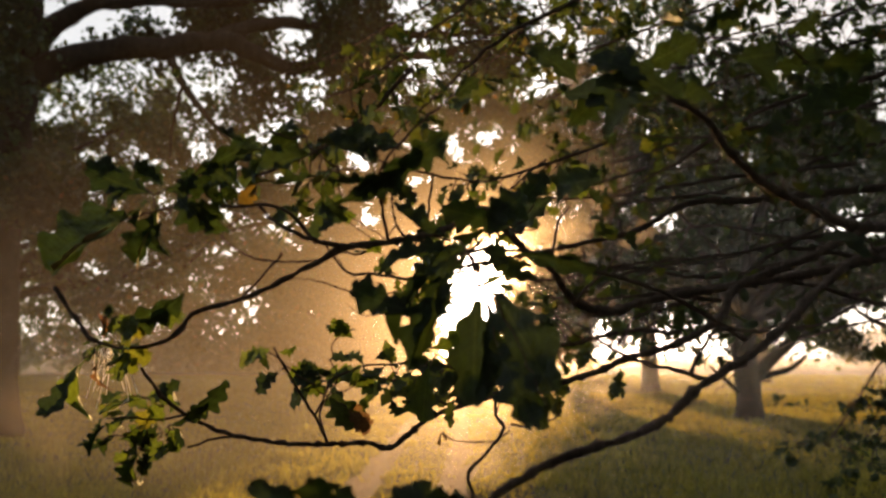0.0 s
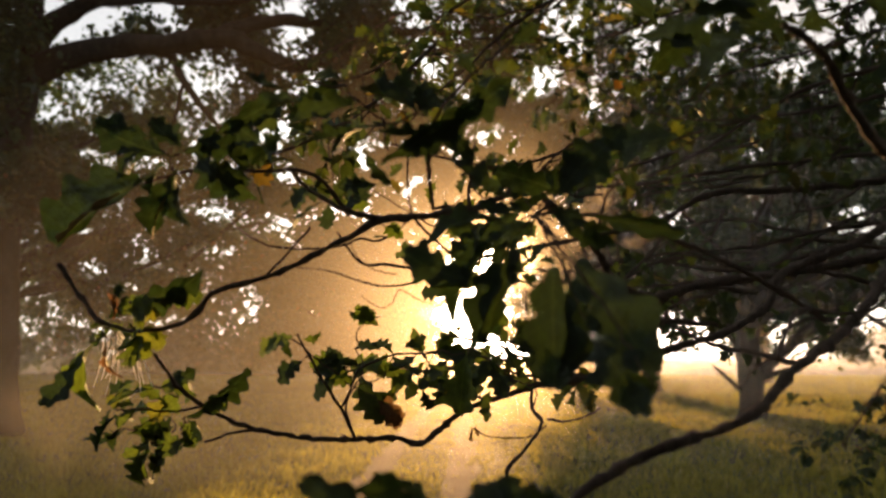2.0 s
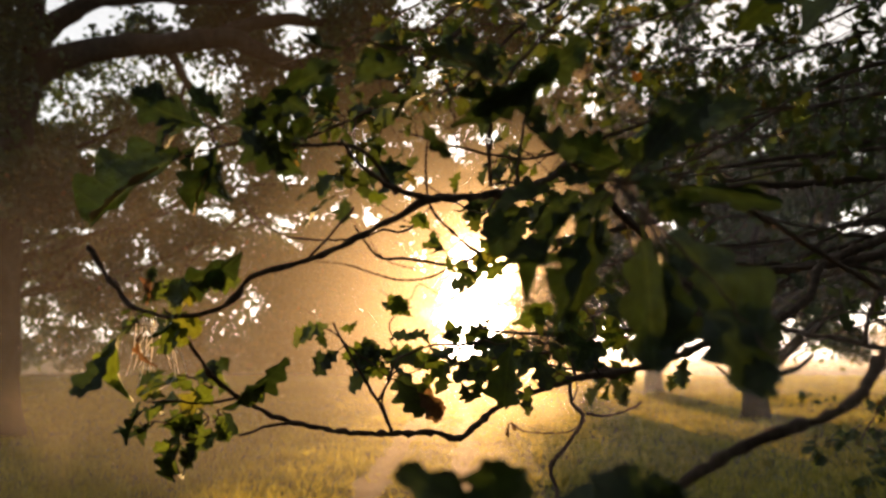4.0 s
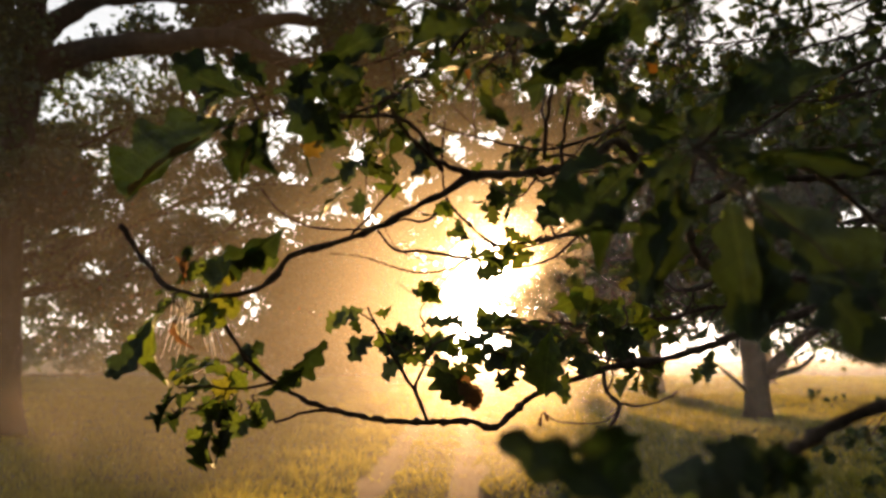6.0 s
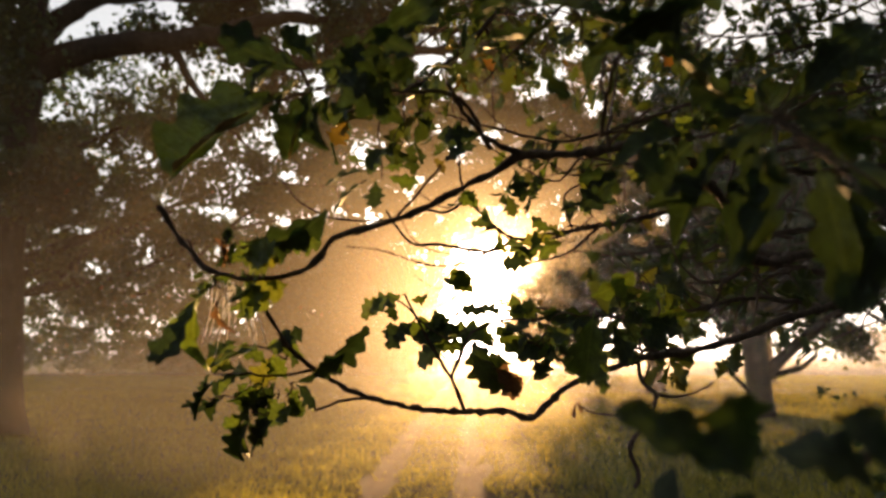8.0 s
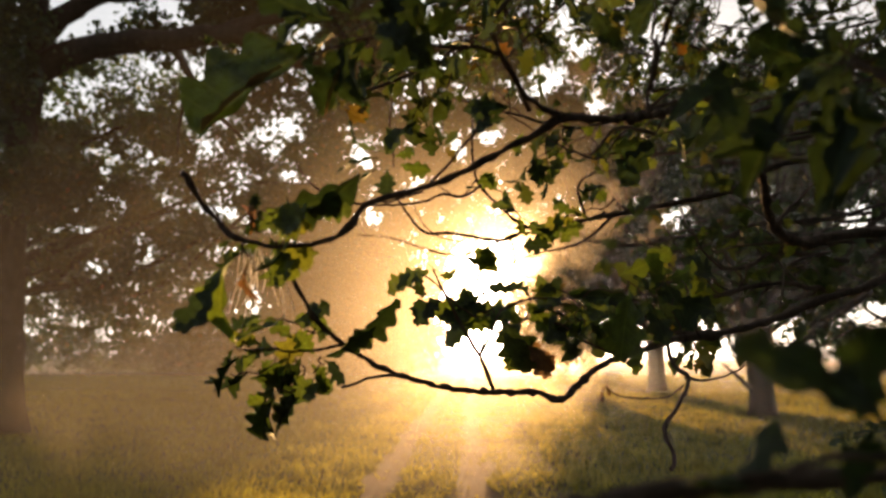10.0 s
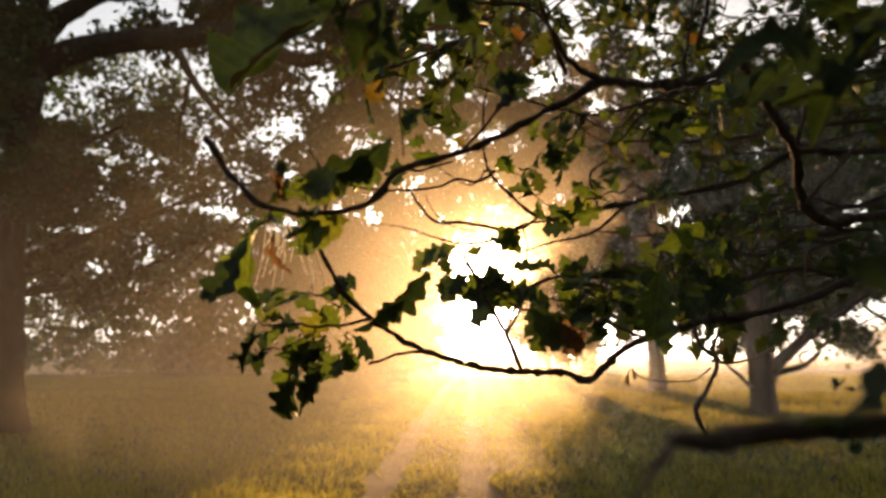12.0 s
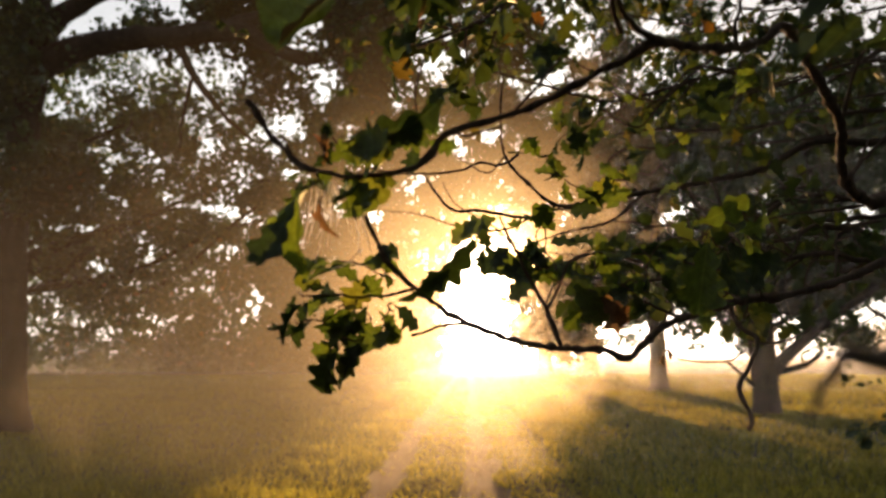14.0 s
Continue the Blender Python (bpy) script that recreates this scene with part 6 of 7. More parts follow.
bough("twig", [(-0.372, 0.948, 1.547, 0.0007), (-0.368, 0.944, 1.549, 0.000917018), (-0.365, 0.943, 1.553, 0.0010617), (-0.364, 0.941, 1.556, 0.000868072)], 173, parent=low_branch)
bough("twig", [(-0.397, 0.966, 1.563, 0.0007), (-0.403, 0.963, 1.561, 0.000918916), (-0.408, 0.961, 1.561, 0.00106486), (-0.411, 0.961, 1.562, 0.000875663)], 174, parent=low_branch)
bough("twig", [(-0.416, 0.854, 1.692, 0.0007), (-0.414, 0.855, 1.686, 0.00091908), (-0.412, 0.856, 1.682, 0.00106513), (-0.412, 0.856, 1.678, 0.000876318)], 175, parent=upper_branch)
bough("twig", [(-0.259, 0.762, 1.828, 0.0007), (-0.259, 0.756, 1.819, 0.000919695), (-0.259, 0.754, 1.818, 0.00106616), (-0.257, 0.751, 1.818, 0.000878778)], 177, parent=front_twig)
bough("twig", [(-0.236, 1.015, 1.633, 0.0007), (-0.236, 1.022, 1.634, 0.000921689), (-0.233, 1.026, 1.637, 0.00106948), (-0.235, 1.029, 1.638, 0.000886756)], 178, parent=low_branch)
bough("twig", [(-0.417, 0.828, 1.661, 0.0007), (-0.417, 0.831, 1.664, 0.000922802), (-0.414, 0.838, 1.666, 0.00107134), (-0.414, 0.843, 1.668, 0.000891207)], 179, parent=upper_branch)
bough("twig", [(-0.409, 0.83, 1.651, 0.0007), (-0.414, 0.827, 1.656, 0.00091496), (-0.416, 0.827, 1.66, 0.00105827), (-0.417, 0.828, 1.661, 0.000859839)], 180, parent=upper_branch)
bough("twig", [(-0.423, 0.957, 1.55, 0.0007), (-0.421, 0.96, 1.551, 0.000923967), (-0.417, 0.963, 1.557, 0.00107328), (-0.416, 0.966, 1.562, 0.000895869)], 181, parent=low_branch)
bough("twig", [(-0.32, 0.742, 1.825, 0.0007), (-0.316, 0.736, 1.816, 0.000926631), (-0.314, 0.734, 1.814, 0.00107772), (-0.313, 0.734, 1.812, 0.000906525)], 182, parent=front_twig)
bough("twig", [(-0.333, 0.74, 1.835, 0.0007), (-0.324, 0.742, 1.832, 0.000922744), (-0.321, 0.743, 1.828, 0.00107124), (-0.32, 0.742, 1.825, 0.000890977)], 183, parent=front_twig)
bough("twig", [(-0.293, 0.731, 1.831, 0.0007), (-0.288, 0.73, 1.823, 0.000927338), (-0.286, 0.731, 1.818, 0.0010789), (-0.284, 0.733, 1.817, 0.000909351)], 184, parent=front_twig)
bough("twig", [(0.135, 1.316, 1.649, 0.0007), (0.139, 1.314, 1.649, 0.00092763), (0.14, 1.307, 1.652, 0.00107938), (0.141, 1.301, 1.655, 0.000910519)], 185, parent=low_branch)
bough("twig", [(-0.384, 0.967, 1.551, 0.0007), (-0.391, 0.965, 1.557, 0.000927666), (-0.395, 0.968, 1.561, 0.00107944), (-0.397, 0.966, 1.563, 0.000910665)], 186, parent=low_branch)
bough("twig", [(-0.308, 0.75, 1.839, 0.0007), (-0.312, 0.751, 1.836, 0.000928969), (-0.317, 0.747, 1.832, 0.00108161), (-0.321, 0.743, 1.828, 0.000915875)], 187, parent=front_twig)
bough("twig", [(-0.431, 0.83, 1.649, 0.0007), (-0.426, 0.83, 1.651, 0.00092997), (-0.42, 0.829, 1.653, 0.00108328), (-0.414, 0.827, 1.656, 0.000919881)], 190, parent=upper_branch)
bough("twig", [(-0.191, 1.06, 1.602, 0.0007), (-0.185, 1.052, 1.599, 0.000930704), (-0.181, 1.052, 1.597, 0.00108451), (-0.177, 1.052, 1.595, 0.000922818)], 191, parent=low_branch)
bough("twig", [(-0.395, 0.948, 1.548, 0.0007), (-0.397, 0.946, 1.556, 0.000931608), (-0.397, 0.945, 1.561, 0.00108601), (-0.396, 0.945, 1.567, 0.000926433)], 192, parent=low_branch)
bough("twig", [(-0.44, 0.948, 1.548, 0.0007), (-0.43, 0.953, 1.545, 0.000933777), (-0.426, 0.955, 1.548, 0.00108963), (-0.423, 0.957, 1.55, 0.00093511)], 193, parent=low_branch)
bough("twig", [(-0.457, 0.948, 1.547, 0.0007), (-0.453, 0.948, 1.542, 0.00092502), (-0.447, 0.95, 1.546, 0.00107503), (-0.44, 0.948, 1.548, 0.000900082)], 194, parent=low_branch)
bough("twig", [(-0.194, 1.118, 1.623, 0.0007), (-0.182, 1.119, 1.62, 0.000936507), (-0.178, 1.122, 1.623, 0.00109418), (-0.174, 1.124, 1.626, 0.000946027)], 195, parent=low_branch)
bough("twig", [(-0.38, 0.833, 1.696, 0.0007), (-0.391, 0.836, 1.692, 0.000936606), (-0.393, 0.84, 1.693, 0.00109434), (-0.398, 0.844, 1.694, 0.000946425)], 196, parent=upper_branch)
bough("twig", [(-0.382, 0.857, 1.673, 0.0007), (-0.387, 0.845, 1.665, 0.000938633), (-0.388, 0.842, 1.666, 0.00109772), (-0.39, 0.838, 1.666, 0.000954534)], 197, parent=upper_branch)
bough("twig", [(-0.389, 0.961, 1.53, 0.0007), (-0.39, 0.968, 1.54, 0.00093961), (-0.385, 0.967, 1.545, 0.00109935), (-0.384, 0.967, 1.551, 0.000958439)], 198, parent=low_branch)
bough("twig", [(-0.411, 0.96, 1.531, 0.0007), (-0.4, 0.96, 1.527, 0.00093999), (-0.395, 0.96, 1.528, 0.00109998), (-0.389, 0.961, 1.53, 0.000959961)], 199, parent=low_branch)
bough("twig", [(-0.413, 0.971, 1.525, 0.0007), (-0.411, 0.966, 1.527, 0.00091316), (-0.412, 0.964, 1.529, 0.00105527), (-0.411, 0.96, 1.531, 0.000852638)], 200, parent=low_branch)
bough("twig", [(-0.387, 0.919, 1.598, 0.0007), (-0.368, 0.92, 1.586, 0.000945064), (-0.368, 0.923, 1.588, 0.00110844), (-0.364, 0.921, 1.591, 0.000980256)], 202, parent=low_branch)
bough("twig", [(-0.414, 0.919, 1.601, 0.0007), (-0.398, 0.921, 1.599, 0.000954689), (-0.39, 0.921, 1.599, 0.00112448), (-0.387, 0.919, 1.598, 0.00101876)], 203, parent=low_branch)
bough("twig", [(-0.346, 0.758, 1.853, 0.0007), (-0.338, 0.75, 1.851, 0.000956382), (-0.337, 0.743, 1.844, 0.0011273), (-0.333, 0.74, 1.835, 0.00102553)], 204, parent=front_twig)
bough("twig", [(-0.103, 0.659, 1.834, 0.0007), (-0.093, 0.66, 1.834, 0.000958783), (-0.082, 0.659, 1.84, 0.00113131), (-0.075, 0.658, 1.843, 0.00103513)], 205, parent=side_twig)
bough("twig", [(-0.078, 1.217, 1.636, 0.0007), (-0.079, 1.209, 1.614, 0.000961781), (-0.076, 1.205, 1.612, 0.0011363), (-0.075, 1.201, 1.611, 0.00104712)], 206, parent=low_branch)
bough("twig", [(-0.122, 0.637, 1.845, 0.0007), (-0.112, 0.647, 1.838, 0.000962939), (-0.104, 0.653, 1.835, 0.00113823), (-0.103, 0.659, 1.834, 0.00105176)], 207, parent=side_twig)
bough("twig", [(-0.031, 1.22, 1.621, 0.0007), (-0.033, 1.22, 1.603, 0.000962982), (-0.035, 1.221, 1.596, 0.0011383), (-0.041, 1.217, 1.592, 0.00105193)], 208, parent=low_branch)
bough("twig", [(-0.136, 0.654, 1.867, 0.0007), (-0.13, 0.648, 1.851, 0.000965563), (-0.127, 0.641, 1.85, 0.00114261), (-0.122, 0.637, 1.845, 0.00106225)], 210, parent=side_twig)
bough("twig", [(-0.097, 0.644, 1.804, 0.0007), (-0.102, 0.65, 1.817, 0.0009704), (-0.101, 0.65, 1.826, 0.00115067), (-0.104, 0.653, 1.835, 0.0010816)], 211, parent=high_branch)
bough("twig", [(0.015, 1.243, 1.599, 0.0007), (0.009, 1.236, 1.58, 0.000971177), (0.009, 1.233, 1.577, 0.00115196), (0.007, 1.228, 1.57, 0.00108471)], 212, parent=low_branch)
bough("twig", [(-0.049, 1.172, 1.605, 0.0007), (-0.06, 1.188, 1.614, 0.000982656), (-0.063, 1.198, 1.61, 0.00117109), (-0.067, 1.205, 1.606, 0.00113063)], 217, parent=low_branch)
bough("twig", [(0.062, 0.737, 1.793, 0.0007), (0.075, 0.732, 1.786, 0.00100458), (0.087, 0.718, 1.784, 0.00120763), (0.096, 0.708, 1.783, 0.00121832)], 238, parent=high_branch)
bough("twig", [(-0.141, 1.024, 1.58, 0.0007), (-0.161, 1.041, 1.588, 0.00100853), (-0.167, 1.049, 1.591, 0.00121422), (-0.177, 1.052, 1.595, 0.00123413)], 239, parent=low_branch)
bough("twig", [(0.01, 0.986, 1.818, 0.0007), (0.012, 0.96, 1.83, 0.00101012), (0.016, 0.955, 1.834, 0.00121687), (0.022, 0.943, 1.835, 0.00124049)], 240, parent=high_branch)
bough("twig", [(-0.127, 0.701, 1.828, 0.0007), (-0.114, 0.682, 1.839, 0.00101058), (-0.107, 0.669, 1.834, 0.00121763), (-0.103, 0.659, 1.834, 0.0012423)], 241, parent=side_twig)
bough("twig", [(-0.181, 0.636, 1.856, 0.0007), (-0.168, 0.642, 1.867, 0.00101459), (-0.149, 0.647, 1.862, 0.00122431), (-0.136, 0.654, 1.867, 0.00125834)], 242, parent=side_twig)
bough("twig", [(0.237, 0.539, 1.892, 0.0007), (0.233, 0.545, 1.856, 0.00101578), (0.223, 0.543, 1.854, 0.0012263), (0.215, 0.546, 1.848, 0.00126313)], 243, parent=high_branch)
bough("twig", [(0.222, 0.545, 1.915, 0.0007), (0.232, 0.54, 1.895, 0.000956234), (0.235, 0.543, 1.895, 0.00112706), (0.237, 0.539, 1.892, 0.00102494)], 244, parent=high_branch)
bough("twig", [(0.269, 0.563, 1.929, 0.0007), (0.256, 0.562, 1.924, 0.00102138), (0.234, 0.553, 1.921, 0.00123563), (0.222, 0.545, 1.915, 0.00128551)], 246, parent=high_branch)
bough("twig", [(0.294, 0.563, 1.929, 0.0007), (0.281, 0.564, 1.931, 0.000946583), (0.274, 0.564, 1.93, 0.00111097), (0.269, 0.563, 1.929, 0.000986331)], 247, parent=high_branch)
bough("twig", [(0.329, 0.586, 1.914, 0.0007), (0.306, 0.567, 1.916, 0.00100117), (0.297, 0.567, 1.924, 0.00120195), (0.294, 0.563, 1.929, 0.00120469)], 248, parent=high_branch)
bough("twig", [(0.345, 0.608, 1.901, 0.0007), (0.331, 0.603, 1.915, 0.000960803), (0.329, 0.594, 1.914, 0.00113467), (0.329, 0.586, 1.914, 0.00104321)], 249, parent=high_branch)
bough("twig", [(0.091, 1.173, 1.597, 0.0007), (0.096, 1.192, 1.576, 0.00103486), (0.093, 1.2, 1.563, 0.00125811), (0.09, 1.21, 1.554, 0.00133946)], 250, parent=low_branch)
bough("twig", [(0.061, 1.142, 1.599, 0.0007), (0.072, 1.154, 1.594, 0.00099572), (0.088, 1.166, 1.6, 0.00119287), (0.091, 1.173, 1.597, 0.00118288)], 251, parent=low_branch)
bough("twig", [(0.081, 1.165, 1.644, 0.0007), (0.077, 1.164, 1.625, 0.0010006), (0.086, 1.166, 1.61, 0.00120101), (0.088, 1.166, 1.6, 0.00120242)], 252, parent=low_branch)
bough("twig", [(0.019, 1.123, 1.591, 0.0007), (0.032, 1.134, 1.583, 0.00100576), (0.048, 1.137, 1.59, 0.00120961), (0.061, 1.142, 1.599, 0.00122305)], 253, parent=low_branch)
bough("twig", [(0.042, 1.115, 1.644, 0.0007), (0.046, 1.118, 1.61, 0.0010327), (0.055, 1.129, 1.601, 0.00125449), (0.061, 1.142, 1.599, 0.00133078)], 254, parent=low_branch)
bough("twig", [(0.051, 1.112, 1.662, 0.0007), (0.048, 1.115, 1.653, 0.000934591), (0.043, 1.116, 1.649, 0.00109098), (0.042, 1.115, 1.644, 0.000938363)], 255, parent=low_branch)
bough("twig", [(0.014, 1.065, 1.636, 0.0007), (0.02, 1.086, 1.643, 0.00103445), (0.035, 1.1, 1.64, 0.00125741), (0.042, 1.115, 1.644, 0.00133779)], 256, parent=low_branch)
bough("twig", [(0.005, 1.067, 1.628, 0.0007), (0.011, 1.065, 1.632, 0.000912957), (0.013, 1.065, 1.634, 0.00105493), (0.014, 1.065, 1.636, 0.000851827)], 257, parent=low_branch)
bough("twig", [(-0.021, 1.061, 1.662, 0.0007), (0.004, 1.062, 1.647, 0.00099652), (0.008, 1.068, 1.641, 0.0011942), (0.014, 1.065, 1.636, 0.00118608)], 258, parent=low_branch)
bough("twig", [(-0.02, 1.013, 1.645, 0.0007), (-0.02, 1.037, 1.637, 0.001016), (-0.014, 1.047, 1.65, 0.00122666), (-0.008, 1.061, 1.654, 0.00126399)], 259, parent=low_branch)
bough("twig", [(-0.04, 1.015, 1.637, 0.0007), (-0.026, 1.02, 1.639, 0.00093976), (-0.024, 1.014, 1.643, 0.0010996), (-0.02, 1.013, 1.645, 0.00095904)], 260, parent=low_branch)
bough("twig", [(-0.072, 1.057, 1.624, 0.0007), (-0.061, 1.045, 1.641, 0.00102745), (-0.053, 1.028, 1.644, 0.00124574), (-0.04, 1.015, 1.637, 0.00130978)], 261, parent=low_branch)
bough("twig", [(-0.073, 1.071, 1.602, 0.0007), (-0.076, 1.06, 1.614, 0.00094878), (-0.073, 1.056, 1.62, 0.00111463), (-0.072, 1.057, 1.624, 0.00099512)], 262, parent=low_branch)
bough("twig", [(-0.082, 1.074, 1.645, 0.0007), (-0.078, 1.066, 1.634, 0.000957764), (-0.072, 1.062, 1.627, 0.00112961), (-0.072, 1.057, 1.624, 0.00103106)], 263, parent=low_branch)
bough("twig", [(0.002, 0.789, 1.783, 0.0007), (-0.029, 0.764, 1.779, 0.00106059), (-0.044, 0.768, 1.786, 0.00130098), (-0.062, 0.769, 1.782, 0.00144235)], 266, parent=high_branch)
bough("twig", [(0.115, 1.412, 1.683, 0.0007), (0.141, 1.382, 1.687, 0.00107276), (0.141, 1.363, 1.707, 0.00132127), (0.14, 1.356, 1.719, 0.00149105)], 267, parent=low_branch)
bough("twig", [(0.114, 0.759, 1.843, 0.0007), (0.094, 0.752, 1.808, 0.00108053), (0.081, 0.747, 1.795, 0.00133421), (0.075, 0.732, 1.786, 0.00152211)], 268, parent=high_branch)
bough("twig", [(0.435, 0.69, 1.766, 0.0007), (0.415, 0.713, 1.783, 0.00109165), (0.402, 0.719, 1.801, 0.00135275), (0.393, 0.733, 1.816, 0.0015666)], 269, parent=high_branch)
bough("twig", [(0.447, 0.693, 1.749, 0.0007), (0.442, 0.689, 1.752, 0.000936016), (0.437, 0.691, 1.76, 0.00109336), (0.435, 0.69, 1.766, 0.000944063)], 270, parent=high_branch)
bough("twig", [(-0.006, 1.32, 1.627, 0.0007), (0.008, 1.273, 1.613, 0.00110658), (0.011, 1.26, 1.607, 0.00137764), (0.015, 1.243, 1.599, 0.00162633)], 271, parent=low_branch)
bough("twig", [(-0.172, 1.207, 1.698, 0.0007), (-0.188, 1.173, 1.67, 0.00112268), (-0.181, 1.16, 1.651, 0.00140447), (-0.184, 1.134, 1.647, 0.00169072)], 272, parent=low_branch)
bough("twig", [(-0.051, 0.773, 1.882, 0.0007), (-0.064, 0.746, 1.831, 0.00112813), (-0.066, 0.745, 1.818, 0.00141356), (-0.065, 0.731, 1.801, 0.00171254)], 273, parent=high_branch)
bough("twig", [(0.23, 1.409, 1.706, 0.0007), (0.185, 1.402, 1.694, 0.00113411), (0.159, 1.391, 1.693, 0.00142352), (0.141, 1.382, 1.687, 0.00173644)], 274, parent=low_branch)
bough("twig", [(0.116, 1.49, 1.83, 0.0007), (0.109, 1.421, 1.728, 0.00124), (0.107, 1.411, 1.707, 0.0016), (0.115, 1.412, 1.683, 0.00216)], 276, parent=low_branch)
bough("twig", [(0.074, 1.482, 1.881, 0.0007), (0.093, 1.482, 1.846, 0.001061), (0.106, 1.482, 1.842, 0.00130166), (0.116, 1.49, 1.83, 0.00144398)], 277, parent=low_branch)
bough("twig", [(0.011, 1.441, 1.818, 0.0007), (0.034, 1.455, 1.833, 0.00113597), (0.062, 1.472, 1.837, 0.00142662), (0.086, 1.482, 1.858, 0.00174389)], 278, parent=low_branch)
bough("twig", [(-0.059, 1.399, 1.764, 0.0007), (-0.024, 1.406, 1.802, 0.00114338), (-0.015, 1.425, 1.814, 0.00143897), (0.011, 1.441, 1.818, 0.00177352)], 279, parent=low_branch)
bough("twig", [(-0.11, 1.44, 1.828, 0.0007), (-0.079, 1.423, 1.799, 0.00112264), (-0.058, 1.416, 1.788, 0.0014044), (-0.045, 1.402, 1.779, 0.00169055)], 280, parent=low_branch)
bough("twig", [(-0.145, 1.482, 1.881, 0.0007), (-0.117, 1.461, 1.859, 0.00108697), (-0.118, 1.455, 1.844, 0.00134496), (-0.11, 1.44, 1.828, 0.0015479)], 281, parent=low_branch)
bough("twig", [(-0.159, 1.077, 1.88, 0.0007), (-0.059, 1.072, 1.82, 0.00124), (-0.031, 0.999, 1.83, 0.0016), (0.01, 0.986, 1.818, 0.00216)], 282, parent=high_branch)

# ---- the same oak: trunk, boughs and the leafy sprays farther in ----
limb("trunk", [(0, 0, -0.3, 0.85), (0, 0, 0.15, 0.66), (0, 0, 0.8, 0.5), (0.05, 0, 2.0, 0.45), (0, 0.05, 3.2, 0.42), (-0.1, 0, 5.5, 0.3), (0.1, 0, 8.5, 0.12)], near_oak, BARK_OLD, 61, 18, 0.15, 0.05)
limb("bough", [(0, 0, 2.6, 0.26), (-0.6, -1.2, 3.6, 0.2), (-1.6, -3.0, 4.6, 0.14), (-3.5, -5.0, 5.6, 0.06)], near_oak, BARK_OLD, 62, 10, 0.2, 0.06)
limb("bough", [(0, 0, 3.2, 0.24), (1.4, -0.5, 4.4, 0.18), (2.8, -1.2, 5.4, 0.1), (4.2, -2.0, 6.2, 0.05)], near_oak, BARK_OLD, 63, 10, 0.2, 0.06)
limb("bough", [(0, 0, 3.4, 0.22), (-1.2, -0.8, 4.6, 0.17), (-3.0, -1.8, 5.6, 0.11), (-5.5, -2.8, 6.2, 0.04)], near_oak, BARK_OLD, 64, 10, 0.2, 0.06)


def joined_leaves(name, places, mat, parent):
    """Lobed leaves joined into one mesh; places: rows of matrix and form."""
    allv, allf, k = [], [], 0
    for m, form in places:
        v, f = LEAF_FORMS[form]
        m = np.array(m)
        allv.append(v @ m[:3, :3].T + m[:3, 3])
        allf += [tuple(a + k for a in q) for q in f]
        k += len(v)
    ob = mesh_object(name, np.vstack(allv), allf, mat, parent)
    return tagged(ob, kind="stuff")


def spray(points, twigs, per, reach, size, seed, droop=0.1, label=""):
    """A branch farther in, with crooked side twigs and tufts of leaves at their ends and along them."""
    rng = np.random.default_rng(seed)
    pts = [(x - OAK_BASE.x, y - OAK_BASE.y, z, r) for x, y, z, r in points]
    line = glide(pts, 0.04)
    v, f = tube_arrays(line, 7, rng, 0.09, 0.002)
    allv, allf, places = [v], list(f), []
    k = len(v)
    for i in range(twigs):
        u = (i + rng.random()) / twigs * 0.97
        a = line[int(u * (len(line) - 1))]
        along = line[min(len(line) - 1, int(u * (len(line) - 1)) + 1)][:3] - line[max(0, int(u * (len(line) - 1)) - 1)][:3]
        along /= np.linalg.norm(along) + 1e-9
        d = -0.6 * along * np.sign(along[0]) * np.array((1, 1, 1)) + rng.normal(0, 0.6, 3) + (0, 0, -droop)
        d /= np.linalg.norm(d)
        n = reach * rng.uniform(0.5, 1.3)
        c = [a[:3]]
        for s in range(4):
            d = d + rng.normal(0, 0.28, 3)
            d /= np.linalg.norm(d)
            c.append(c[-1] + d * n / 4)
        r0 = min(a[3] * 0.6, 0.003)
        tl = glide([(*q, r0 * (1 - 0.17 * s)) for s, q in enumerate(c)], 0.04)
        tv, tf = tube_arrays(tl, 5, rng, 0.1, 0.001)
        allv.append(tv)
        allf += [tuple(b + k for b in q) for q in tf]
        k += len(tv)
        for j in range(per):
            foot = c[-1] if j < per * 0.6 else c[rng.integers(2, 4)]
            e = d + rng.normal(0, 0.75, 3) + (0, 0, -0.25)
            e /= np.linalg.norm(e)
            nrm = rng.normal(0, 0.5, 3) + (0, -0.3, 0.9)
            x = np.cross(e, nrm)
            x /= np.linalg.norm(x) + 1e-9
            z = np.cross(x, e)
            q = size * rng.uniform(0.6, 1.15)
            m = np.eye(4)
            m[:3, 0], m[:3, 1], m[:3, 2], m[:3, 3] = x * q, e * q, z * q * 0.8, foot
            places.append((m, int(rng.integers(0, len(LEAF_FORMS)))))
    br = mesh_object("branch", np.vstack(allv), allf, BARK_NEAR, near_oak, label)
    joined_leaves("foliage", places, LEAF_SPRAY, br)


LEAF_SPRAY = leaf_material("spray_leaf", [(0.0, (0.03, 0.048, 0.014)), (0.5, (0.05, 0.075, 0.02)), (0.85, (0.075, 0.095, 0.022)), (0.97, (0.12, 0.1, 0.02)), (1.0, (0.2, 0.08, 0.02))], (1.05, 1.1, 0.65, 1), 0.04, island=True, veins=False)
spray([(2.7, 3.266, 2.764, 0.012), (1.933, 2.889, 2.585, 0.009), (1.418, 2.715, 2.409, 0.007), (0.975, 2.536, 2.259, 0.005), (0.567, 2.445, 2.195, 0.003)], 24, 3, 0.32, 0.085, 283, 0.1)
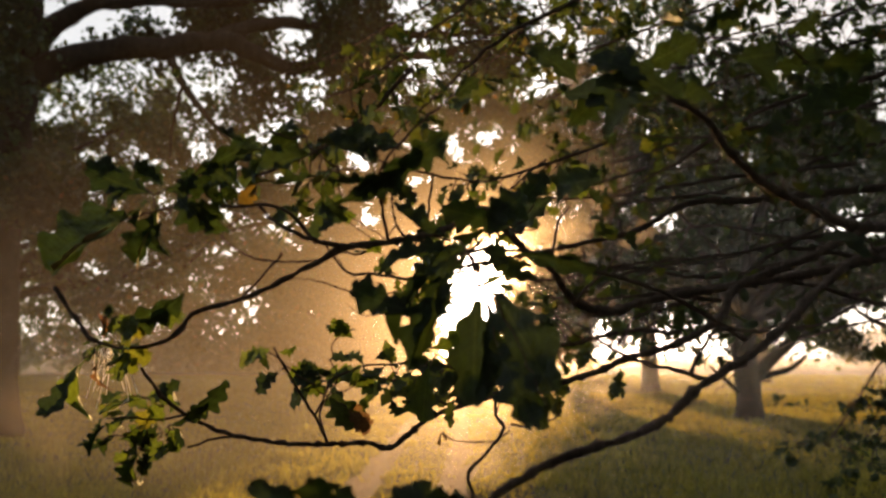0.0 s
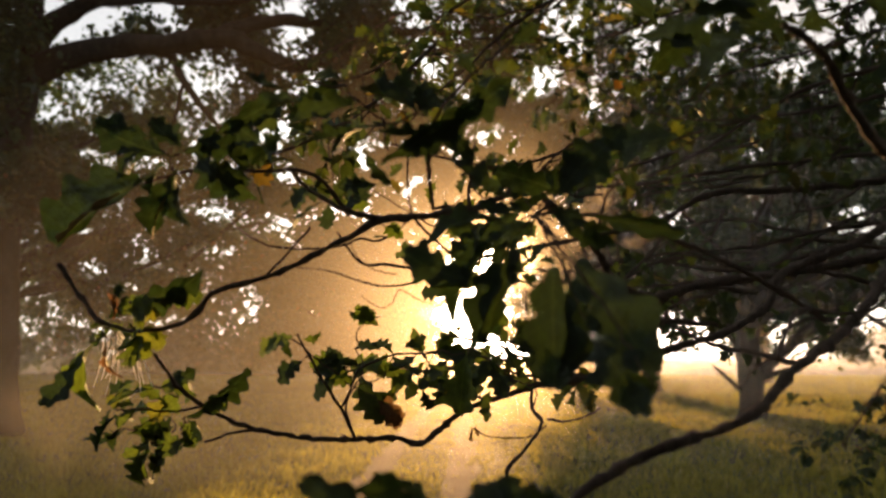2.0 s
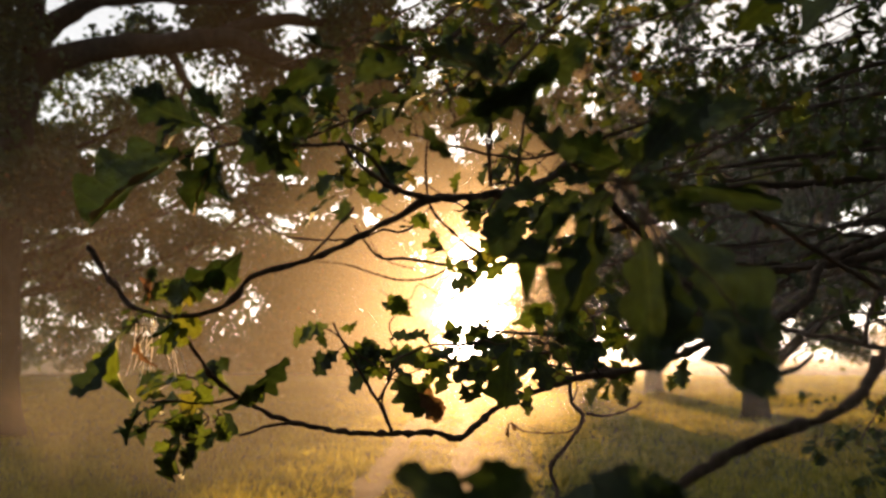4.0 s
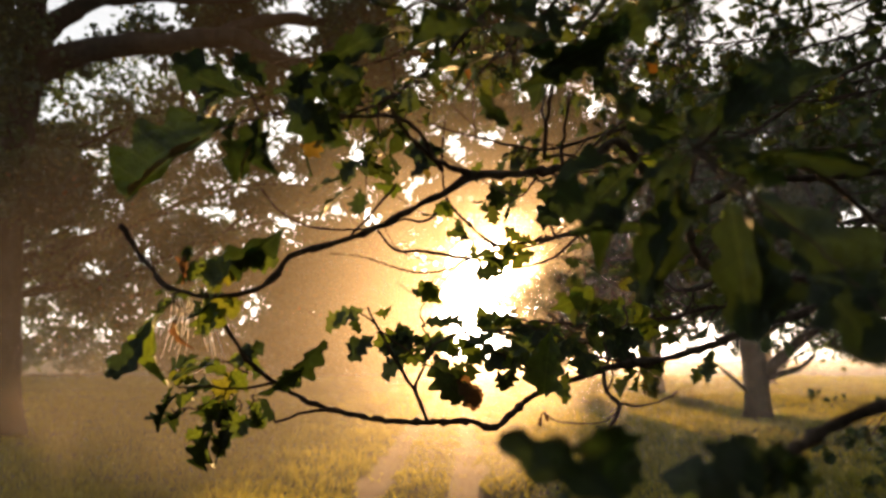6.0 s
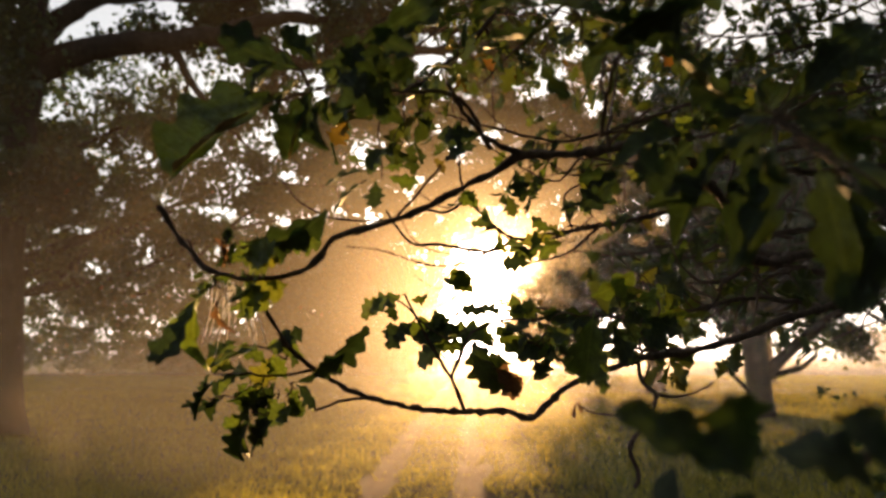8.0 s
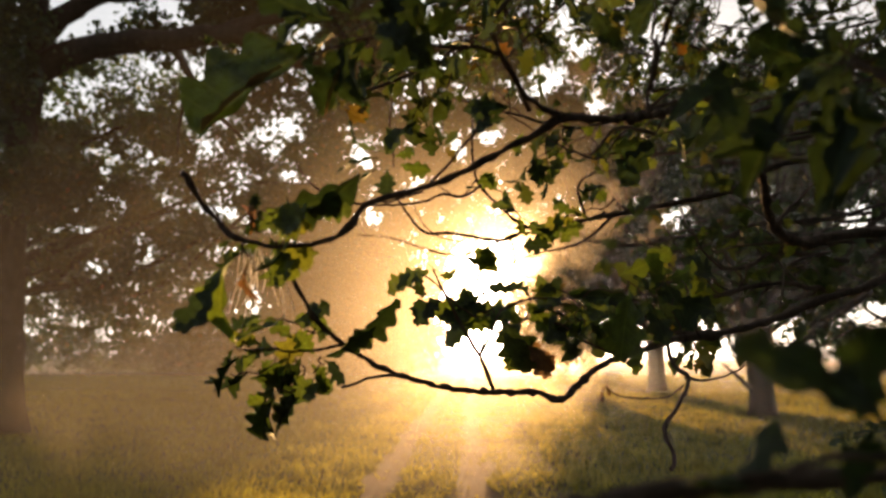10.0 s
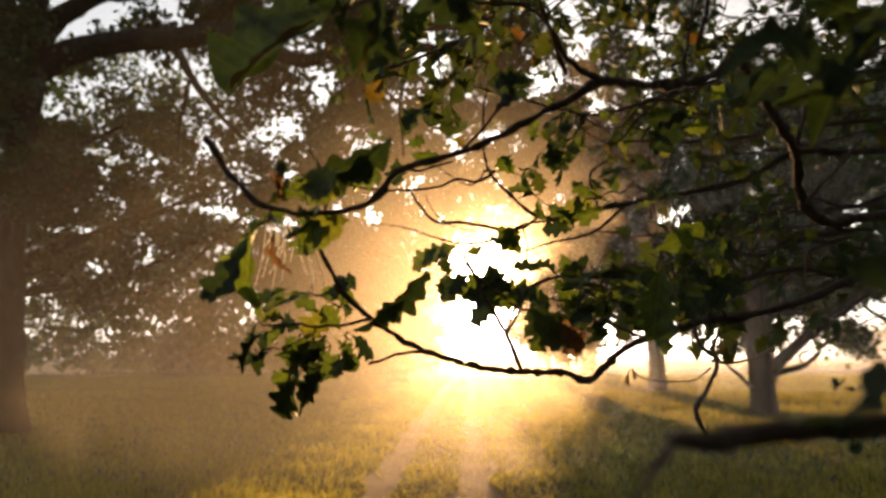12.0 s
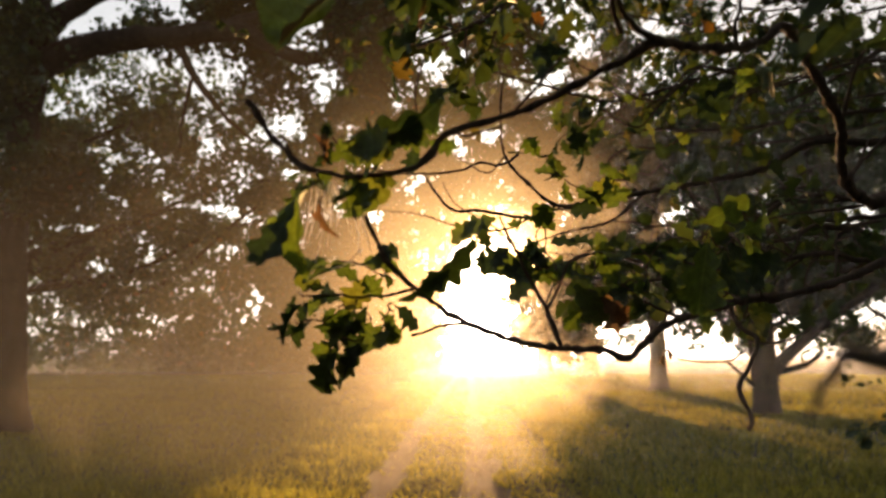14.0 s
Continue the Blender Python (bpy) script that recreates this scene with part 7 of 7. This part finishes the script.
spray([(2.541, 3.041, 2.907, 0.012), (1.804, 2.672, 2.681, 0.009), (1.317, 2.492, 2.534, 0.007), (0.958, 2.405, 2.449, 0.005), (0.584, 2.324, 2.32, 0.003)], 24, 3, 0.32, 0.085, 284, 0.1)
spray([(2.223, 2.776, 2.022, 0.012), (1.676, 2.574, 2.017, 0.009), (1.266, 2.469, 2.043, 0.007), (0.919, 2.375, 1.998, 0.005), (0.597, 2.28, 1.956, 0.004), (0.391, 2.184, 1.924, 0.002)], 20, 3, 0.28, 0.08, 285, 0.1)
spray([(1.657, 2.195, 1.853, 0.01), (1.353, 2.101, 1.81, 0.008), (1.013, 1.991, 1.867, 0.006), (0.586, 1.796, 1.819, 0.005), (0.409, 1.705, 1.753, 0.004), (0.323, 1.652, 1.769, 0.003), (0.268, 1.592, 1.824, 0.002)], 10, 2, 0.16, 0.07, 286, 0.1)
spray([(2.859, 3.361, 3.444, 0.012), (2.191, 3.192, 3.234, 0.009), (1.62, 3.024, 3.011, 0.007), (1.026, 2.855, 2.804, 0.005), (0.497, 2.661, 2.75, 0.004), (0.267, 2.654, 2.795, 0.002)], 40, 10, 0.4, 0.085, 287, 0.1)
spray([(2.001, 3.113, 3.73, 0.01), (1.357, 2.975, 3.322, 0.007), (0.903, 2.812, 3.072, 0.005), (0.451, 2.643, 2.863, 0.004), (0.152, 2.632, 2.931, 0.002)], 40, 10, 0.4, 0.085, 288, 0.1)
spray([(1.747, 2.071, 2.639, 0.01), (1.289, 1.895, 2.468, 0.008), (0.884, 1.817, 2.327, 0.006), (0.586, 1.745, 2.138, 0.004), (0.453, 1.754, 2.079, 0.002)], 12, 2, 0.25, 0.08, 289, 0.1)
spray([(0.618, 1.732, 2.859, 0.008), (0.394, 1.671, 2.605, 0.006), (0.162, 1.596, 2.442, 0.005), (-0.005, 1.522, 2.265, 0.003), (-0.12, 1.493, 2.133, 0.002)], 13, 2, 0.22, 0.08, 290, 0.1)
spray([(0.612, 2.535, 3.545, 0.009), (0.162, 2.414, 3.03, 0.007), (-0.09, 2.35, 2.794, 0.005), (-0.284, 2.281, 2.592, 0.004), (-0.481, 2.29, 2.534, 0.002)], 14, 3, 0.32, 0.085, 291, 0.1)
spray([(1.559, 2.517, 2.377, 0.009), (0.958, 2.332, 2.268, 0.007), (0.561, 2.244, 2.183, 0.005), (0.277, 2.148, 2.15, 0.004), (0.101, 2.153, 2.118, 0.002)], 12, 2, 0.25, 0.08, 292, 0.1)
spray([(1.718, 2.757, 2.139, 0.009), (1.075, 2.584, 1.956, 0.007), (0.646, 2.48, 1.974, 0.005), (0.391, 2.387, 1.918, 0.004), (0.189, 2.287, 1.916, 0.002)], 12, 2, 0.25, 0.08, 293, 0.1)
spray([(4.009, 4.728, 2.483, 0.014), (3.237, 4.602, 2, 0.01), (2.807, 4.458, 1.627, 0.007), (2.566, 4.401, 1.349, 0.005), (2.334, 4.337, 1.117, 0.003)], 44, 13, 0.4, 0.085, 294, 0.5)
spray([(4.176, 4.976, 2.193, 0.014), (3.456, 4.839, 1.781, 0.01), (3.114, 4.799, 1.397, 0.007), (2.896, 4.744, 1.104, 0.005), (2.796, 4.675, 0.896, 0.003)], 36, 13, 0.4, 0.085, 295, 0.5)
spray([(3.007, 3.611, 1.865, 0.012), (2.281, 3.41, 1.853, 0.008), (1.752, 3.222, 1.763, 0.005), (1.391, 3.141, 1.634, 0.003), (1.198, 3.059, 1.513, 0.002)], 6, 2, 0.2, 0.06, 296, 0.1)
spray([(3.335, 4.115, 2.515, 0.014), (2.578, 3.93, 2.409, 0.01), (1.924, 3.743, 2.309, 0.008), (1.379, 3.537, 2.333, 0.006), (0.967, 3.456, 2.2, 0.003)], 26, 4, 0.45, 0.085, 297, 0.1)
spray([(4.129, 5.042, 3.059, 0.014), (3.222, 4.835, 3.086, 0.01), (2.431, 4.623, 3.145, 0.008), (1.762, 4.436, 3.046, 0.006), (0.962, 4.226, 3.092, 0.003)], 30, 9, 0.55, 0.085, 298, 0.1)
spray([(4.129, 4.814, 4.494, 0.014), (2.943, 4.668, 4.141, 0.01), (2.036, 4.506, 3.886, 0.008), (1.384, 4.353, 3.568, 0.006), (0.6, 4.198, 3.271, 0.003)], 34, 9, 0.55, 0.085, 299, 0.1)
spray([(0.781, 3.949, 4.843, 0.012), (0.228, 3.878, 4.015, 0.009), (-0.276, 3.744, 3.578, 0.006), (-0.7, 3.591, 3.266, 0.004), (-1.046, 3.516, 3.103, 0.002)], 22, 9, 0.45, 0.085, 300, 0.1)
spray([(1.226, 2.889, 3.868, 0.01), (0.73, 2.77, 3.34, 0.007), (0.42, 2.711, 3.071, 0.005), (0.129, 2.646, 2.84, 0.003), (-0.055, 2.657, 2.772, 0.002)], 36, 8, 0.35, 0.085, 301, 0.1)
spray([(3.178, 4.888, 5.305, 0.01), (1.992, 4.801, 4.579, 0.008), (1.093, 4.661, 4.182, 0.006), (0.379, 4.493, 3.964, 0.004), (-0.253, 4.487, 4.003, 0.002)], 30, 9, 0.55, 0.085, 302, 0.1)
spray([(0.659, 1.762, 1.709, 0.006), (0.431, 1.61, 1.711, 0.005), (0.253, 1.515, 1.676, 0.004), (0.084, 1.415, 1.663, 0.003), (-0.042, 1.363, 1.674, 0.002)], 14, 3, 0.12, 0.065, 303, 0.1)
spray([(0.82, 1.999, 1.814, 0.006), (0.581, 1.847, 1.814, 0.005), (0.451, 1.753, 1.77, 0.004), (0.342, 1.705, 1.75, 0.002)], 14, 5, 0.14, 0.068, 304, 0.1)
spray([(0.273, 1.529, 1.584, 0.004), (0.113, 1.37, 1.629, 0.003), (0.001, 1.3, 1.622, 0.0024), (-0.093, 1.262, 1.609, 0.0016)], 9, 3, 0.08, 0.06, 305, 0.1)
spray([(0.561, 2.215, 2.366, 0.006), (0.324, 2.033, 2.238, 0.005), (0.116, 1.945, 2.156, 0.004), (-0.071, 1.843, 2.159, 0.003), (-0.221, 1.837, 2.199, 0.002)], 18, 5, 0.18, 0.07, 306, 0.1)
spray([(-0.07, 1.514, 2.316, 0.005), (-0.191, 1.439, 2.155, 0.004), (-0.295, 1.355, 2.047, 0.003), (-0.387, 1.312, 1.997, 0.002)], 16, 5, 0.12, 0.07, 307, 0.3)
spray([(3.257, 3.841, 2.327, 0.012), (2.482, 3.654, 2.232, 0.009), (1.945, 3.474, 2.087, 0.007), (1.554, 3.393, 1.964, 0.005), (1.21, 3.284, 2.008, 0.003)], 20, 3, 0.32, 0.08, 308, 0.1)
spray([(2.171, 2.538, 2.249, 0.01), (1.61, 2.349, 2.164, 0.008), (1.278, 2.26, 2.086, 0.006), (1.005, 2.181, 1.942, 0.004), (0.877, 2.151, 1.814, 0.002)], 14, 3, 0.22, 0.075, 309, 0.1)
spray([(2.348, 3.3, 3.576, 0.011), (1.865, 3.2, 3.279, 0.00875), (1.476, 3.1, 3.086, 0.0065), (1.092, 3.0, 2.97, 0.00425), (0.761, 2.9, 2.962, 0.002)], 34, 9, 0.38, 0.085, 310, 0.1)
spray([(2.648, 3.7, 3.213, 0.011), (2.169, 3.6, 3.073, 0.00875), (1.719, 3.5, 2.97, 0.0065), (1.322, 3.4, 2.871, 0.00425), (1.008, 3.3, 2.89, 0.002)], 30, 8, 0.36, 0.085, 311, 0.1)
spray([(2.142, 3.0, 2.673, 0.009), (1.85, 2.933, 2.702, 0.00667), (1.586, 2.867, 2.64, 0.00433), (1.364, 2.8, 2.678, 0.002)], 18, 7, 0.3, 0.08, 312, 0.1)
# unseen crown above and behind, added to keep sky light off the near leaves
crown_rng = np.random.default_rng(66)
overhead = np.vstack([crown_points(crown_rng, ((-2.2, -5.2, 5.6), (6.5, 4.5, 2.6)), 330, 60, 0.4, 0.0), crown_points(crown_rng, ((3.6, -1.8, 6.2), (4.5, 3.5, 3.2)), 260, 60, 0.4, 0.0)])
tagged(leaf_cloud("crown", overhead, crown_rng.uniform(0.7, 1.3, len(overhead)) * 0.12, crown_rng, LEAF_FAR, near_oak), kind="stuff")
